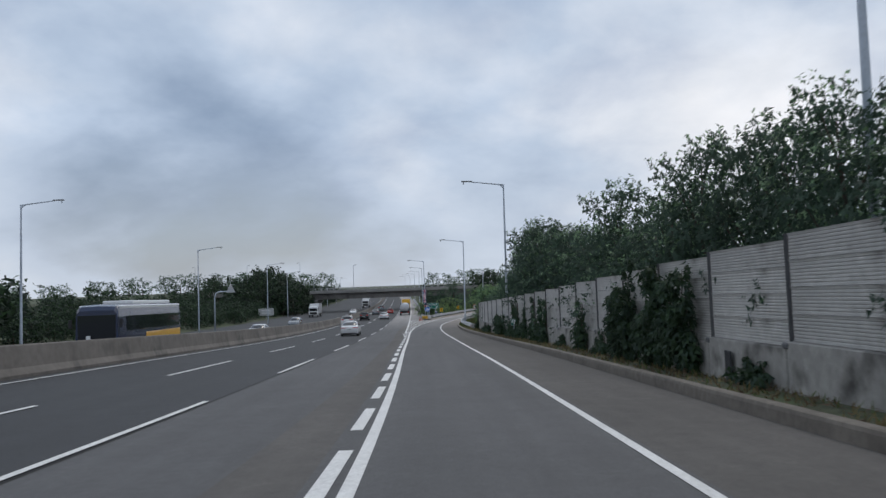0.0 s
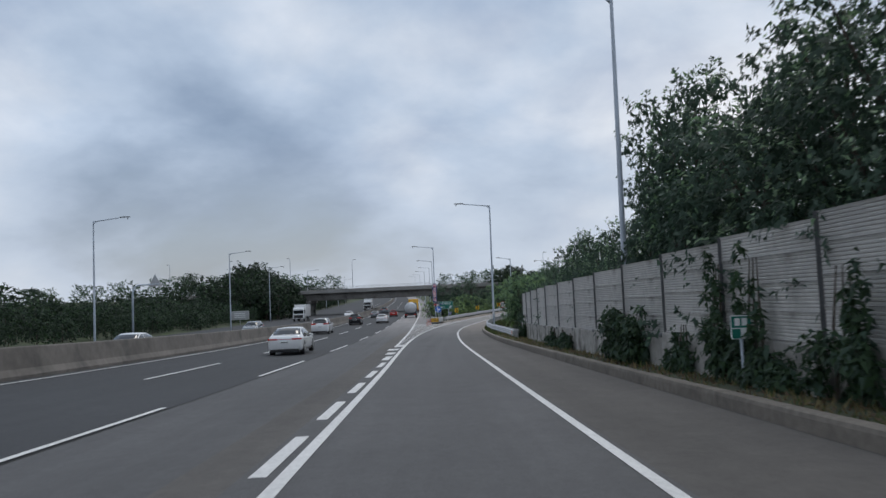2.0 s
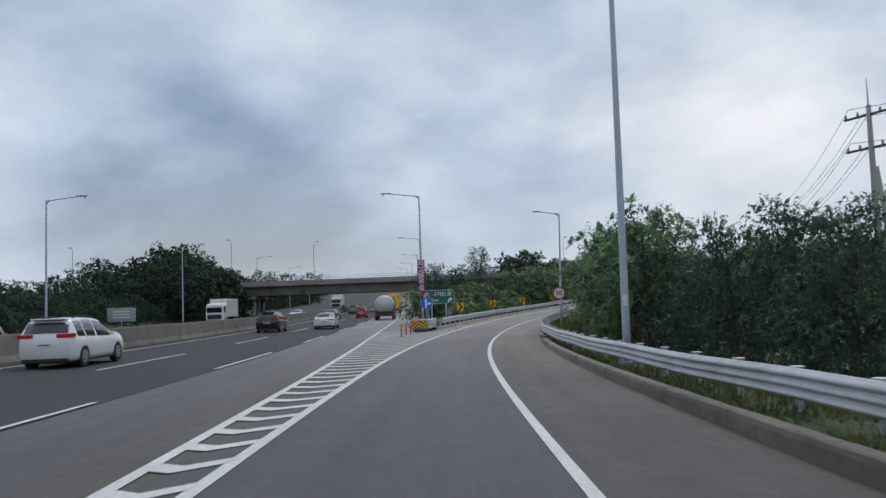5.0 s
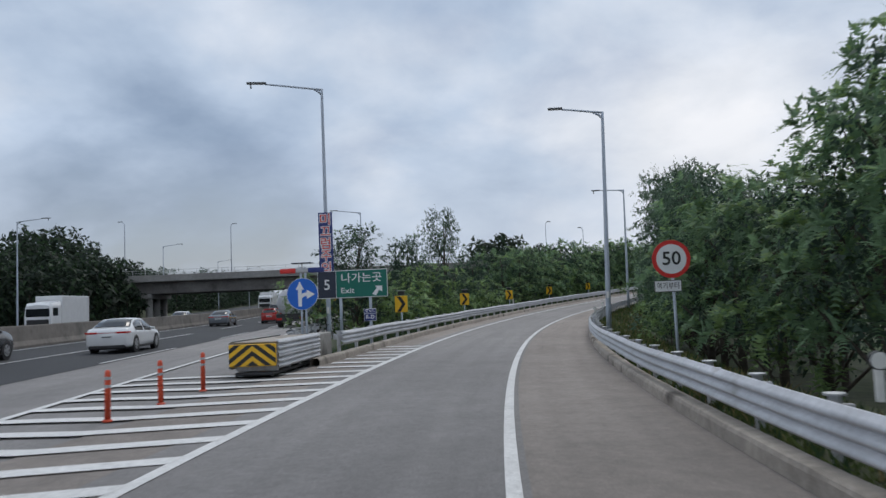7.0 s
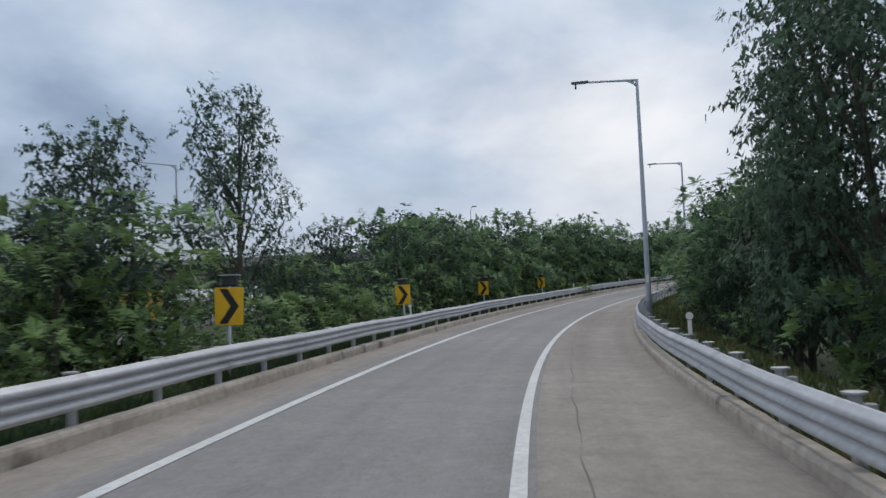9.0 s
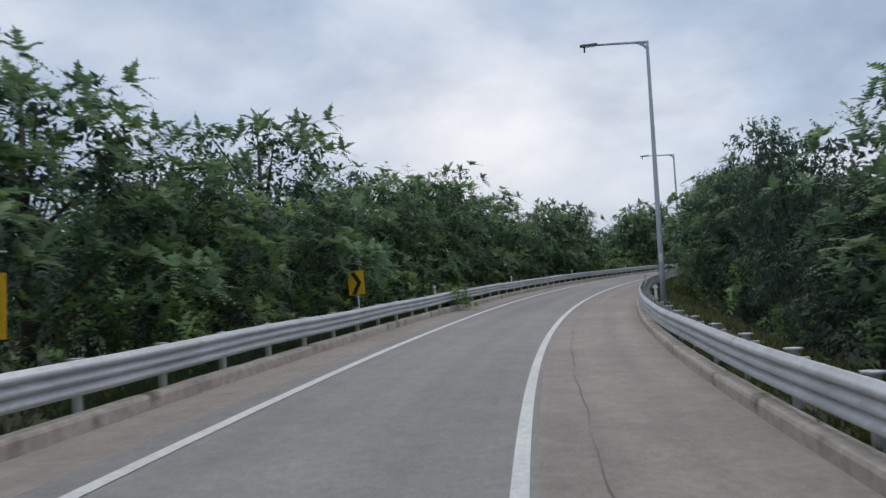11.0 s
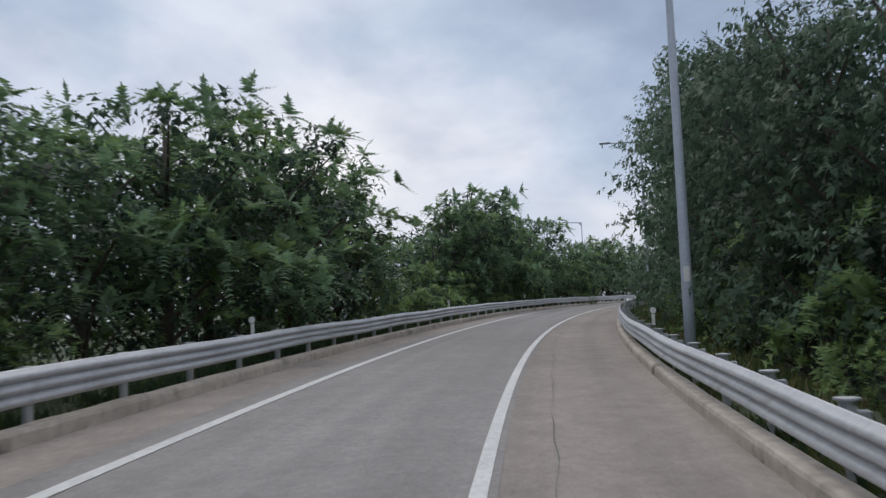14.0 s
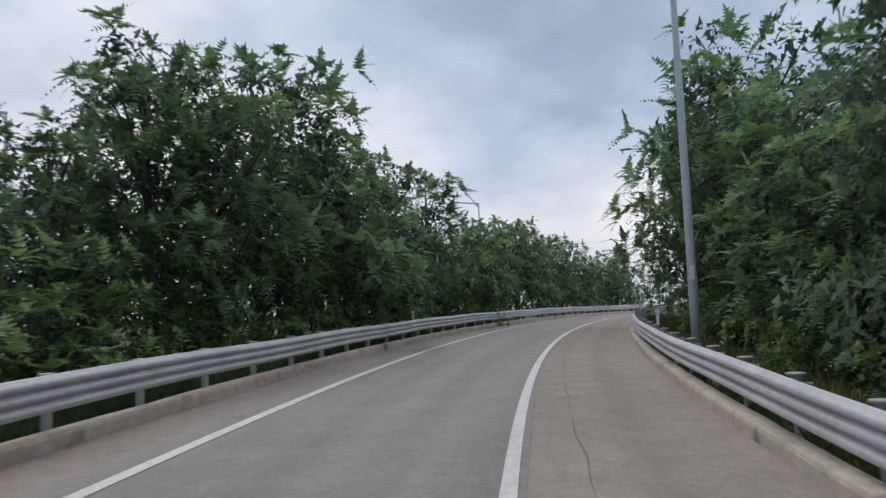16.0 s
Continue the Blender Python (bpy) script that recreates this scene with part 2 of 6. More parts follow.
class Alignment:
    """A plan curve from its start, heading and curvature."""
    def __init__(self, x, y, heading, stations, curvature):
        self.s = stations
        step = np.diff(stations)
        th = heading + np.r_[0, np.cumsum((curvature[1:] + curvature[:-1]) / 2 * step)]
        dx, dy = np.sin(th), np.cos(th)
        self.x = x + np.r_[0, np.cumsum((dx[1:] + dx[:-1]) / 2 * step)]
        self.y = y + np.r_[0, np.cumsum((dy[1:] + dy[:-1]) / 2 * step)]
        self.th = th

    def at(self, s, d):
        """World x, y of offset d (to the right) at station s."""
        s, d = np.asarray(s, float), np.asarray(d, float)
        th = np.interp(s, self.s, self.th)
        return np.interp(s, self.s, self.x) + d * np.cos(th), np.interp(s, self.s, self.y) - d * np.sin(th)

    def heading(self, s):
        return float(np.interp(s, self.s, self.th))

    def find(self, x, y):
        """Station and offset of world points."""
        x, y = np.atleast_1d(np.asarray(x, float)), np.atleast_1d(np.asarray(y, float))
        so, do = np.empty_like(x), np.empty_like(x)
        for a in range(0, len(x), 20000):
            xs, ys = x[a:a + 20000], y[a:a + 20000]
            i = ((xs[:, None] - self.x[None, ::2]) ** 2 + (ys[:, None] - self.y[None, ::2]) ** 2).argmin(1) * 2
            th, vx, vy = self.th[i], xs - self.x[i], ys - self.y[i]
            so[a:a + 20000] = self.s[i] + vx * np.sin(th) + vy * np.cos(th)
            do[a:a + 20000] = vx * np.cos(th) - vy * np.sin(th)
        return so, do


_st = np.arange(-40, 471, 1.0)
RAMP = Alignment(11.1929, -39.269, -0.01228, _st, np.interp(_st, KNOTS, BEND) * 1e-5)
_sh = np.arange(-60, 1500, 2.0)
# the line between the second and third lane of the motorway
ROAD = Alignment(11.75, -60.0, -0.1216, _sh, np.where(_sh > 200, -0.00012, 0.0))


def ease(a, b, v):
    w = np.clip((v - a) / (b - a), 0, 1)
    return w * w * (3 - 2 * w)


def road_level(x, y):
    """The motorway: a long sag, climbing again far off, with each carriageway falling outwards from the median."""
    hd = ROAD.find(x, y)[1]
    return smooth_knots(ROAD_PROFILE, y) + 0.02 * np.clip(y - 470, 0, None) + 0.04 + 0.02 * np.minimum(-hd, 18 + hd).clip(-0.3, 9)


def ramp_level(s, d):
    return smooth_knots(PROFILE, s) + smooth_knots(BANK, s) * np.clip(d, -7, 6)


def level(x, y):
    """The paved level anywhere: the ramp, running over into the motorway on its left."""
    x, y = np.atleast_1d(np.asarray(x, float)), np.atleast_1d(np.asarray(y, float))
    s, d = RAMP.find(x, y)
    w = ease(-13.0, -6.2, d)
    return road_level(x, y) * (1 - w) + ramp_level(s, d) * w


def ground_level(x, y):
    """The earth: a little under the pavement, with verges, the bank behind the wall and the slopes beside the ramp."""
    x, y = np.atleast_1d(np.asarray(x, float)), np.atleast_1d(np.asarray(y, float))
    s, d = RAMP.find(x, y)
    kr = smooth_knots(KERB_R, s)
    z = level(x, y) - 0.16
    right = np.where(s < 112, ease(0.1, 0.5, d - kr) * 0.34 - ease(0.9, 2.6, d - kr) * 0.14,
                     ease(0.1, 0.4, d - kr) * 0.26 - ease(1.2, 7.0, d - kr) * 1.7)
    z += right
    # verge left of the ramp, past the gore
    z += ease(168, 174, s) * ease(-0.2, -0.8, d - smooth_knots(KERB_L, s)) * ease(-14, -9, d) * 0.2
    hs, hd = ROAD.find(x, y)
    z += ease(-33, -38, hd) * 0.6
    z += 6.0 * np.exp(-((y - 268) / 16) ** 2) * (ease(-58, -68, x) + ease(-9, 2, x) * ease(-22, -30, d))
    z += (np.sin(x * 0.11) * np.cos(y * 0.13) + 0.6 * np.sin(x * 0.31 + y * 0.27)) * 0.12 * ease(8, 20, np.abs(d)) * ease(28, 40, np.abs(hd + 12))
    return z


def spot(s, d, up=0.0):
    """A place on the paved level by the ramp's plan."""
    x, y = RAMP.at(s, d)
    return float(x), float(y), float(level(x, y)[0]) + up


def earth(s, d, up=0.0):
    x, y = RAMP.at(s, d)
    return float(x), float(y), float(ground_level(x, y)[0]) + up


def facing(s):
    """Degrees about z by which a thing built facing -y (towards oncoming eyes) stands square to the ramp."""
    return -math.degrees(RAMP.heading(s))


# ---------------------------------------------------------------- mesh helpers
def mesh_object(name, verts, faces, mat, parent=None, label="", smooth=False):
    me = bpy.data.meshes.new(name)
    me.from_pydata([tuple(map(float, v)) for v in verts], [], [tuple(map(int, f)) for f in faces])
    for m in (mat if isinstance(mat, (list, tuple)) else [mat]):
        me.materials.append(m)
    if smooth:
        me.polygons.foreach_set("use_smooth", [True] * len(me.polygons))
    me.update()
    ob = new(name, me)
    if parent:
        ob.parent = parent
    if label:
        ob["label"] = label
    return ob


def part(name, bm, mat, parent=None, label="", smooth=False):
    me = bpy.data.meshes.new(name)
    bm.to_mesh(me)
    bm.free()
    for m in (mat if isinstance(mat, (list, tuple)) else [mat]):
        me.materials.append(m)
    if smooth:
        me.polygons.foreach_set("use_smooth", [True] * len(me.polygons))
    ob = new(name, me)
    if parent:
        ob.parent = parent
    if label:
        ob["label"] = label
    return ob


def empty(name, m, label="", category="", group=""):
    ob = new(name)
    ob.empty_display_size = 0.2
    ob.matrix_world = m
    return tagged(ob, label, category, group)


def box(x0, y0, z0, x1, y1, z1, bevel=0.0, segments=1, bm=None):
    bm = bm or bmesh.new()
    r = bmesh.ops.create_cube(bm, size=1, matrix=Matrix.Translation(((x0 + x1) / 2, (y0 + y1) / 2, (z0 + z1) / 2)) @ Matrix.Diagonal((abs(x1 - x0), abs(y1 - y0), abs(z1 - z0), 1)))
    if bevel:
        es = {e for v in r["verts"] for e in v.link_edges}
        bmesh.ops.bevel(bm, geom=list(es), offset=bevel, segments=segments, affect="EDGES", profile=0.6)
    return bm


def tube(points, radii, sides=8, bm=None, cap=True):
    """A round bar through points."""
    bm = bm or bmesh.new()
    pts = [Vector(p) for p in points]
    rings = []
    ref = None
    for i, p in enumerate(pts):
        a = (pts[min(i + 1, len(pts) - 1)] - pts[max(i - 1, 0)]).normalized()
        if ref is None:
            ref = Vector((1, 0, 0)) if abs(a.x) < 0.8 else Vector((0, 1, 0))
        u = (ref - a * ref.dot(a)).normalized()
        ref = u
        v = a.cross(u)
        r = radii[i] if isinstance(radii, (list, tuple)) else radii
        rings.append([bm.verts.new(p + (u * math.cos(t) + v * math.sin(t)) * r) for t in (2 * math.pi * k / sides for k in range(sides))])
    for a, b in zip(rings, rings[1:]):
        for k in range(sides):
            bm.faces.new((a[k], a[(k + 1) % sides], b[(k + 1) % sides], b[k]))
    if cap:
        bm.faces.new(rings[0][::-1]); bm.faces.new(rings[-1])
    return bm


def disc(cx, cy, cz, r, depth, sides=32, bm=None):
    """A round plate facing -y."""
    bm = bm or bmesh.new()
    a = [bm.verts.new((cx + r * math.cos(2 * math.pi * k / sides), cy, cz + r * math.sin(2 * math.pi * k / sides))) for k in range(sides)]
    b = [bm.verts.new((v.co.x, cy + depth, v.co.z)) for v in a]
    bm.faces.new(a); bm.faces.new(b[::-1])
    for k in range(sides):
        bm.faces.new((a[(k + 1) % sides], a[k], b[k], b[(k + 1) % sides]))
    return bm


def strip(name, align, s0, s1, left, right, mat, up, step=1.0, across=2, parent=None, label=""):
    """A ribbon on the paved level between two offsets (numbers or functions of the station)."""
    n = max(2, int(round((s1 - s0) / step)) + 1)
    ss = np.linspace(s0, s1, n)
    lo = left(ss) if callable(left) else np.full(n, float(left))
    hi = right(ss) if callable(right) else np.full(n, float(right))
    t = np.linspace(0, 1, across)
    S = np.repeat(ss[:, None], across, 1)
    D = lo[:, None] + (hi - lo)[:, None] * t[None]
    x, y = align.at(S.ravel(), D.ravel())
    z = level(x, y) + up
    faces = [(i * across + j, i * across + j + 1, (i + 1) * across + j + 1, (i + 1) * across + j) for i in range(n - 1) for j in range(across - 1)]
    ob = mesh_object(name, np.stack([x, y, z], 1), faces, mat, parent, label, True)
    uv = ob.data.uv_layers.new(name="along")
    corner = np.empty(len(ob.data.loops), dtype=np.int32)
    ob.data.loops.foreach_get("vertex_index", corner)
    uv.data.foreach_set("uv", np.stack([S.ravel()[corner], D.ravel()[corner]], 1).astype(np.float32).ravel())
    return ob


# ---------------------------------------------------------------- ground and roads
def ground_sheet():
    xs = np.r_[-3000, -1800, -1000, -600, -400, -300, -240, -200, np.arange(-170, 181, 2.5), 210, 260, 330, 450, 700, 1200, 2000, 3000]
    ys = np.r_[-1500, -700, -300, -150, -90, np.arange(-60, 421, 2.5), 450, 500, 560, 640, 760, 900, 1100, 1400, 2000, 3200]
    X, Y = np.meshgrid(xs, ys)
    z = ground_level(X.ravel(), Y.ravel())
    # the sheet passes under the kerbs and the fine verges
    s, d = RAMP.find(X.ravel(), Y.ravel())
    er, el = d - smooth_knots(KERB_R, s), smooth_knots(KERB_L, s) - d
    z -= 0.45 * ease(-2.5, 0.0, er) * ease(6.0, 3.5, er)
    z -= 0.45 * ease(160, 170, s) * ease(-2.5, 0.0, el) * ease(6.0, 3.5, el)
    nx = len(xs)
    faces = [(j * nx + i, j * nx + i + 1, (j + 1) * nx + i + 1, (j + 1) * nx + i) for j in range(len(ys) - 1) for i in range(nx - 1)]
    return tagged(mesh_object("ground", np.stack([X.ravel(), Y.ravel(), z], 1), faces, M_SOIL, smooth=True), "earth and rough grass beside the roads", "ground", kind="structure")


ground_sheet()


def verge(values, side, s0, s1, label):
    """Fine strip of earth from the kerb's back outwards."""
    ss, out = np.arange(s0, s1, 1.0), np.array([0.2, 0.35, 0.5, 0.8, 1.2, 1.7, 2.3, 3.0, 3.8, 4.6, 5.6])
    S = np.repeat(ss[:, None], len(out), 1)
    D = smooth_knots(values, S) + side * out[None]
    x, y = RAMP.at(S.ravel(), D.ravel())
    z = ground_level(x, y).reshape(S.shape)
    z[:, -1] -= 0.25
    n = len(out)
    F = [(i * n + j, i * n + j + 1, (i + 1) * n + j + 1, (i + 1) * n + j)[::side] for i in range(len(ss) - 1) for j in range(n - 1)]
    return tagged(mesh_object("verge", np.stack([x, y, z.ravel()], 1), F, M_SOIL, smooth=True), label, "verge", kind="structure")


verge(KERB_R, 1, -40, 440, "earth and grass verge behind the inner kerb")
verge(KERB_L, -1, 165, 440, "earth and grass verge behind the outer kerb")
knot = lambda values, add=0.0: (lambda s: smooth_knots(values, s) + add)
# motorway: two dark lanes, the pale third lane, the far carriageway
tagged(strip("road", ROAD, -60, 700, -33.0, -8.4, M_ASPHALT_DARK, -0.02, 3, 10), "far carriageway of dark asphalt", "road", kind="structure")
tagged(strip("road", ROAD, -60, 700, -8.4, 0.12, M_ASPHALT_DARK, -0.012, 2, 8), "two motorway lanes of newer dark asphalt", "road", kind="structure")


def gore_edge(s):
    """Offset from the motorway line at which the pale lane ends."""
    return np.interp(s, [-60, 80, 130, 155, 166, 169.5, 200, 700], [5.0, 6.0, 8.5, 10.5, 11.4, 6.4, 6.2, 6.0])


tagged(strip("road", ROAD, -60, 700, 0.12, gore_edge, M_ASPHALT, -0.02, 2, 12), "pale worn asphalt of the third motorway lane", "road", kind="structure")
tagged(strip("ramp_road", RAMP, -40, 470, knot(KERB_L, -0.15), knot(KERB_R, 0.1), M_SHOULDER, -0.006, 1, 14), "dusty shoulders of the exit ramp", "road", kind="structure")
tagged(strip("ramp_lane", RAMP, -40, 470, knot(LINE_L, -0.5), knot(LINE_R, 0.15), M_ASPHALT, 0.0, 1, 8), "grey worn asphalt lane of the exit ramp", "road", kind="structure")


def line(align, s0, s1, d, width, label, parent=None, name="road_marking"):
    f = d if callable(d) else (lambda s: np.full_like(s, d))
    ob = strip(name, align, s0, s1, lambda s: f(s) - width / 2, lambda s: f(s) + width / 2, M_PAINT, 0.008, 1.0, 2, parent)
    return ob if parent else tagged(ob, label, "road marking", kind="structure")


line(RAMP, -40, 470, knot(LINE_R), 0.145, "solid white edge line of the ramp")
line(RAMP, -40, 470, knot(LINE_L), 0.17, "solid white line on the ramp's outer side")
# gore: outer line, block dashes before it and bent bars in it
line(ROAD, 99.4, 420, 3.6, 0.17, "solid white line past the gore")


def gore_bars():
    root = empty("gore_marking", pose(0, 0, 0), "worn white hatching in the gore", "road marking")
    root["kind"] = "structure"
    ll = lambda s: float(smooth_knots(LINE_L, np.array([s]))[0])
    def bar(pts, half):
        """A painted bar through plan points, half: half its width along the road."""
        V = []
        for x, y in pts:
            for dy in (-half, half):
                V.append((x, y + dy, float(level(x, y + dy)[0]) + 0.0115))
        n = len(pts)
        mesh_object("bar", V, [(2 * i, 2 * i + 2, 2 * i + 3, 2 * i + 1) for i in range(n - 1)], M_PAINT, root)
    for s in [84.9 - 4.93 * k for k in range(25)] + [89.9, 94.4]:
        w = float(np.interp(s, [80, 90, 95], [0.2, 0.42, 0.62]))
        a, b, long = ll(s) - 0.2 - w, ll(s) - 0.2, 3.0 if s < 88 else 2.1
        q = [RAMP.at(s, a), RAMP.at(s, b), RAMP.at(s + long, b), RAMP.at(s + long, a)]
        mesh_object("bar", [(float(x), float(y), float(level(x, y)[0]) + 0.008) for x, y in q], [(0, 1, 2, 3)], M_PAINT, root)
    # the solid nose
    V = []
    for s in np.linspace(99.2, 101.6, 5):
        xr, yr = RAMP.at(s, ll(s))
        hs, hd = ROAD.find(float(xr), float(yr))
        xl, yl = ROAD.at(float(hs[0]), 3.52)
        V += [(float(x), float(y), float(level(x, y)[0]) + 0.0115) for x, y in ((xl, yl), (xr, yr))]
    mesh_object("nose", V, [(2 * i, 2 * i + 1, 2 * i + 3, 2 * i + 2) for i in range(4)], M_PAINT, root)
    s = 102.67
    while s < 171.6:
        xr, yr = RAMP.at(s, ll(s) - 0.05)
        if s < 163.5:
            hs, hd = ROAD.find(float(xr), float(yr))
            xl, yl = ROAD.at(float(hs[0]) - 0.2, 3.65)
        else:
            xl, yl = RAMP.at(s - 0.3, float(smooth_knots(KERB_L, np.array([s]))[0]) + 0.1)
        xl, yl, xr, yr = float(xl), float(yl), float(xr), float(yr)
        if xr - xl > 0.25:
            k = 0.45
            pts = [(xl + (xr - xl) * t, yl + (yr - yl) * t - (0.35 * (1 - abs(t - k) / max(k, 1 - k)) if s < 163.5 else 0.0)) for t in (0, 0.22, 0.45, 0.72, 1.0)]
            bar(pts, 0.2)
        s += 1.3
gore_bars()
line(ROAD, -60, 700, -7.75, 0.15, "solid edge line along the median barrier")
for _s in np.arange(-51.65, 420, 18.55):
    for _d in (0.0, -3.8):
        line(ROAD, _s, _s + 9.3, _d, 0.14, "white lane dash", None, "lane_dash")
# opposite carriageway lines
line(ROAD, -60, 700, -10.6, 0.15, "solid edge line of the far carriageway")
for _s in np.arange(-50, 420, 18.0):
    line(ROAD, _s, _s + 8, -14.2, 0.14, "white lane dash", None, "lane_dash")


def median_barrier():
    prof = [(-0.36, -0.1), (-0.36, 0.08), (-0.22, 0.32), (-0.12, 1.06), (-0.09, 1.1), (0.09, 1.1), (0.12, 1.06), (0.22, 0.32), (0.36, 0.08), (0.36, -0.1)]
    ss = np.arange(-60, 640, 5.0)
    V, F = [], []
    for a, s in enumerate(ss):
        x, y = ROAD.at(np.full(len(prof), s), -9.0 + np.array([p[0] for p in prof]))
        z = level(x, y)
        z = z[len(prof) // 2] + np.array([p[1] for p in prof])
        V += list(zip(x, y, z))
        if a:
            k, n = (a - 1) * len(prof), len(prof)
            F += [(k + j, k + j + 1, k + n + j + 1, k + n + j) for j in range(n - 1)]
    return tagged(mesh_object("median_barrier", V, F, M_BARRIER), "stained grey concrete median barrier", "barrier", kind="structure")


median_barrier()


def kerb(values, side, s0, s1, label, heights):
    prof = [(0.0, -0.12), (0.012, 0.7), (0.03, 0.93), (0.06, 1.0), (0.22, 1.0), (0.26, 0.9), (0.29, -0.12)]
    ss = np.arange(s0, s1, 0.5)
    V, F = [], []
    rng = np.random.RandomState(4)
    for a, s in enumerate(ss):
        d0 = float(smooth_knots(values, np.array([s]))[0])
        h = heights(s)
        d = np.array([d0 + side * p[0] for p in prof])
        x, y = RAMP.at(np.full(len(prof), s), d)
        z0 = float(level(x[:1], y[:1])[0])
        z = z0 + np.array([p[1] * h if p[1] > 0 else p[1] for p in prof]) + rng.normal(0, 0.004, len(prof))
        V += list(zip(x, y, z))
        if a:
            k, n = (a - 1) * len(prof), len(prof)
            F += [(k + j, k + j + 1, k + n + j + 1, k + n + j) if side > 0 else (k + j + 1, k + j, k + n + j, k + n + j + 1) for j in range(n - 1)]
    return tagged(mesh_object("kerb", V, F, M_KERB), label, "kerb", kind="structure")


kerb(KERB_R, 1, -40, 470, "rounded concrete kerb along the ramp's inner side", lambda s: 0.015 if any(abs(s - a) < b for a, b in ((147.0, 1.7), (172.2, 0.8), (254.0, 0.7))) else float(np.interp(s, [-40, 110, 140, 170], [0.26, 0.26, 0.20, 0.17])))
kerb(KERB_L, -1, 164, 470, "worn concrete kerb along the ramp's outer side", lambda s: 0.2)


# sealed cracks in the ramp surface
M_TAR = material("crack_sealant", (0.135, 0.132, 0.128), 0.85, scales=((3.0, 0.2),))


def crack(s0, s1, base, seed):
    f = lambda s: smooth_knots(LINE_R, s) + base + 0.06 * np.sin(s * 0.23 + seed) + 0.02 * np.sin(s * 1.3 + seed * 2) + 0.015 * np.sin(s * 3.1)
    w = lambda s: 0.004 + 0.0025 * np.sin(s * 1.3 + seed) + 0.001 * np.sin(s * 3.7)
    ob = strip("road_crack", RAMP, s0, s1, lambda s: f(s) - w(s), lambda s: f(s) + w(s), M_TAR, 0.007, 0.25, 2)
    return tagged(ob, "thin wandering crack in the ramp asphalt", "crack", kind="structure")


crack(167, 328, 0.62, 1.0)


# a spot where the surface has broken out in crumbs
def broken_spot(s0, d0, count, seed):
    rng = random.Random(seed)
    V, F = [], []
    for _ in range(count):
        s, d = s0 + rng.gauss(0, 0.36), d0 + rng.gauss(0, 0.17)
        n, r, a0 = rng.randint(6, 9), 0.015 + 0.06 * rng.random() ** 2, rng.random() * 6.3
        first = len(V)
        for k in range(n):
            q = r * (0.55 + 0.7 * rng.random())
            x, y = RAMP.at(s + q * 1.6 * math.sin(a0 - k * 2 * math.pi / n), d + q * math.cos(a0 - k * 2 * math.pi / n))
            V.append((float(x), float(y), float(level(float(x), float(y))[0]) + 0.009))
        F.append(list(range(first, first + n))[::-1])
    return tagged(mesh_object("road_damage", V, F, M_PIT), "small dark spot of broken asphalt in the lane", "road damage", kind="structure")


M_PIT = material("broken_asphalt", (0.028, 0.028, 0.03), 0.95, scales=((30.0, 0.3), (120.0, 0.3)), bump=0.8, bump_scale=80)
broken_spot(98.5, -0.9, 70, 3)


# ---------------------------------------------------------------- lamps
M_LAMPHEAD = material("lamp_housing", (0.12, 0.125, 0.13), 0.45, 0.4, scales=((6.0, 0.15),))
M_LENS = material("lamp_lens", (0.55, 0.56, 0.55), 0.2, scales=((20.0, 0.05),))
M_STICKER = material("pale_sticker", (0.7, 0.7, 0.68), 0.5, scales=((20.0, 0.1),))


def street_lamp(height, arm, label, group, rise=0.35, sensor=True):
    """A tapered pole with one arm to -x."""
    root = empty("street_lamp", pose(0, 0, 0), label, "street lamp", group)
    part("base_plate", box(-0.22, -0.22, 0, 0.22, 0.22, 0.03, 0.005), M_POLE, root)
    part("pole", tube([(0, 0, 0), (0, 0, 1.2), (0, 0, height * 0.5), (0, 0, height - 0.25), (0, 0, height)], [0.115, 0.112, 0.09, 0.062, 0.06], 12), M_POLE, root, smooth=True)
    part("bracket", tube([(0.02, 0, height - 0.32), (-0.16, 0, height - 0.12), (-0.42, 0, height - 0.02 + rise * 0.1)], [0.05, 0.05, 0.035], 8), M_POLE, root, smooth=True)
    part("arm", tube([(0.06, 0, height - 0.03), (-arm * 0.5, 0, height + rise * 0.5), (-arm * 0.78, 0, height + rise * 0.78)], [0.055, 0.045, 0.04], 8), M_POLE, root, smooth=True)
    hd = box(-arm - 0.1, -0.11, height + rise * 0.92 - 0.03, -arm * 0.76, 0.11, height + rise * 0.92 + 0.05, 0.025, 2)
    head = part("luminaire", hd, M_LAMPHEAD, root, "flat grey luminaire")
    part("lens", box(-arm - 0.02, -0.08, height + rise * 0.92 - 0.045, -arm * 0.8, 0.08, height + rise * 0.92 - 0.032), M_LENS, head)
    if sensor:
        part("sensor", tube([(-arm * 0.97, 0, height + rise * 0.92), (-arm * 0.97, 0, height + rise * 0.92 - 0.26)], 0.035, 8), M_DARKMETAL, root, "small hanging sensor")
    part("sticker", box(-0.075, -0.118, 1.55, 0.05, -0.108, 1.85), M_STICKER, root, "pale number plate with grey bars")
    return root


LAMP_TALL = street_lamp(12.5, 3.5, "tall grey tapered street lamp with one arm", "motorway lamps")
LAMP_MID = street_lamp(10.0, 2.25, "grey steel lamp with a rising arm beside the ramp", "ramp lamps", 0.3, False)
LAMP_RAMP = street_lamp(10.0, 2.6, "grey steel ramp lamp with one short arm", "ramp lamps", 0.12)


def set_lamp(kind, x, y, z, turn, lean=0.0):
    return copy_thing(kind, pose(x, y, z, 0, lean, turn))


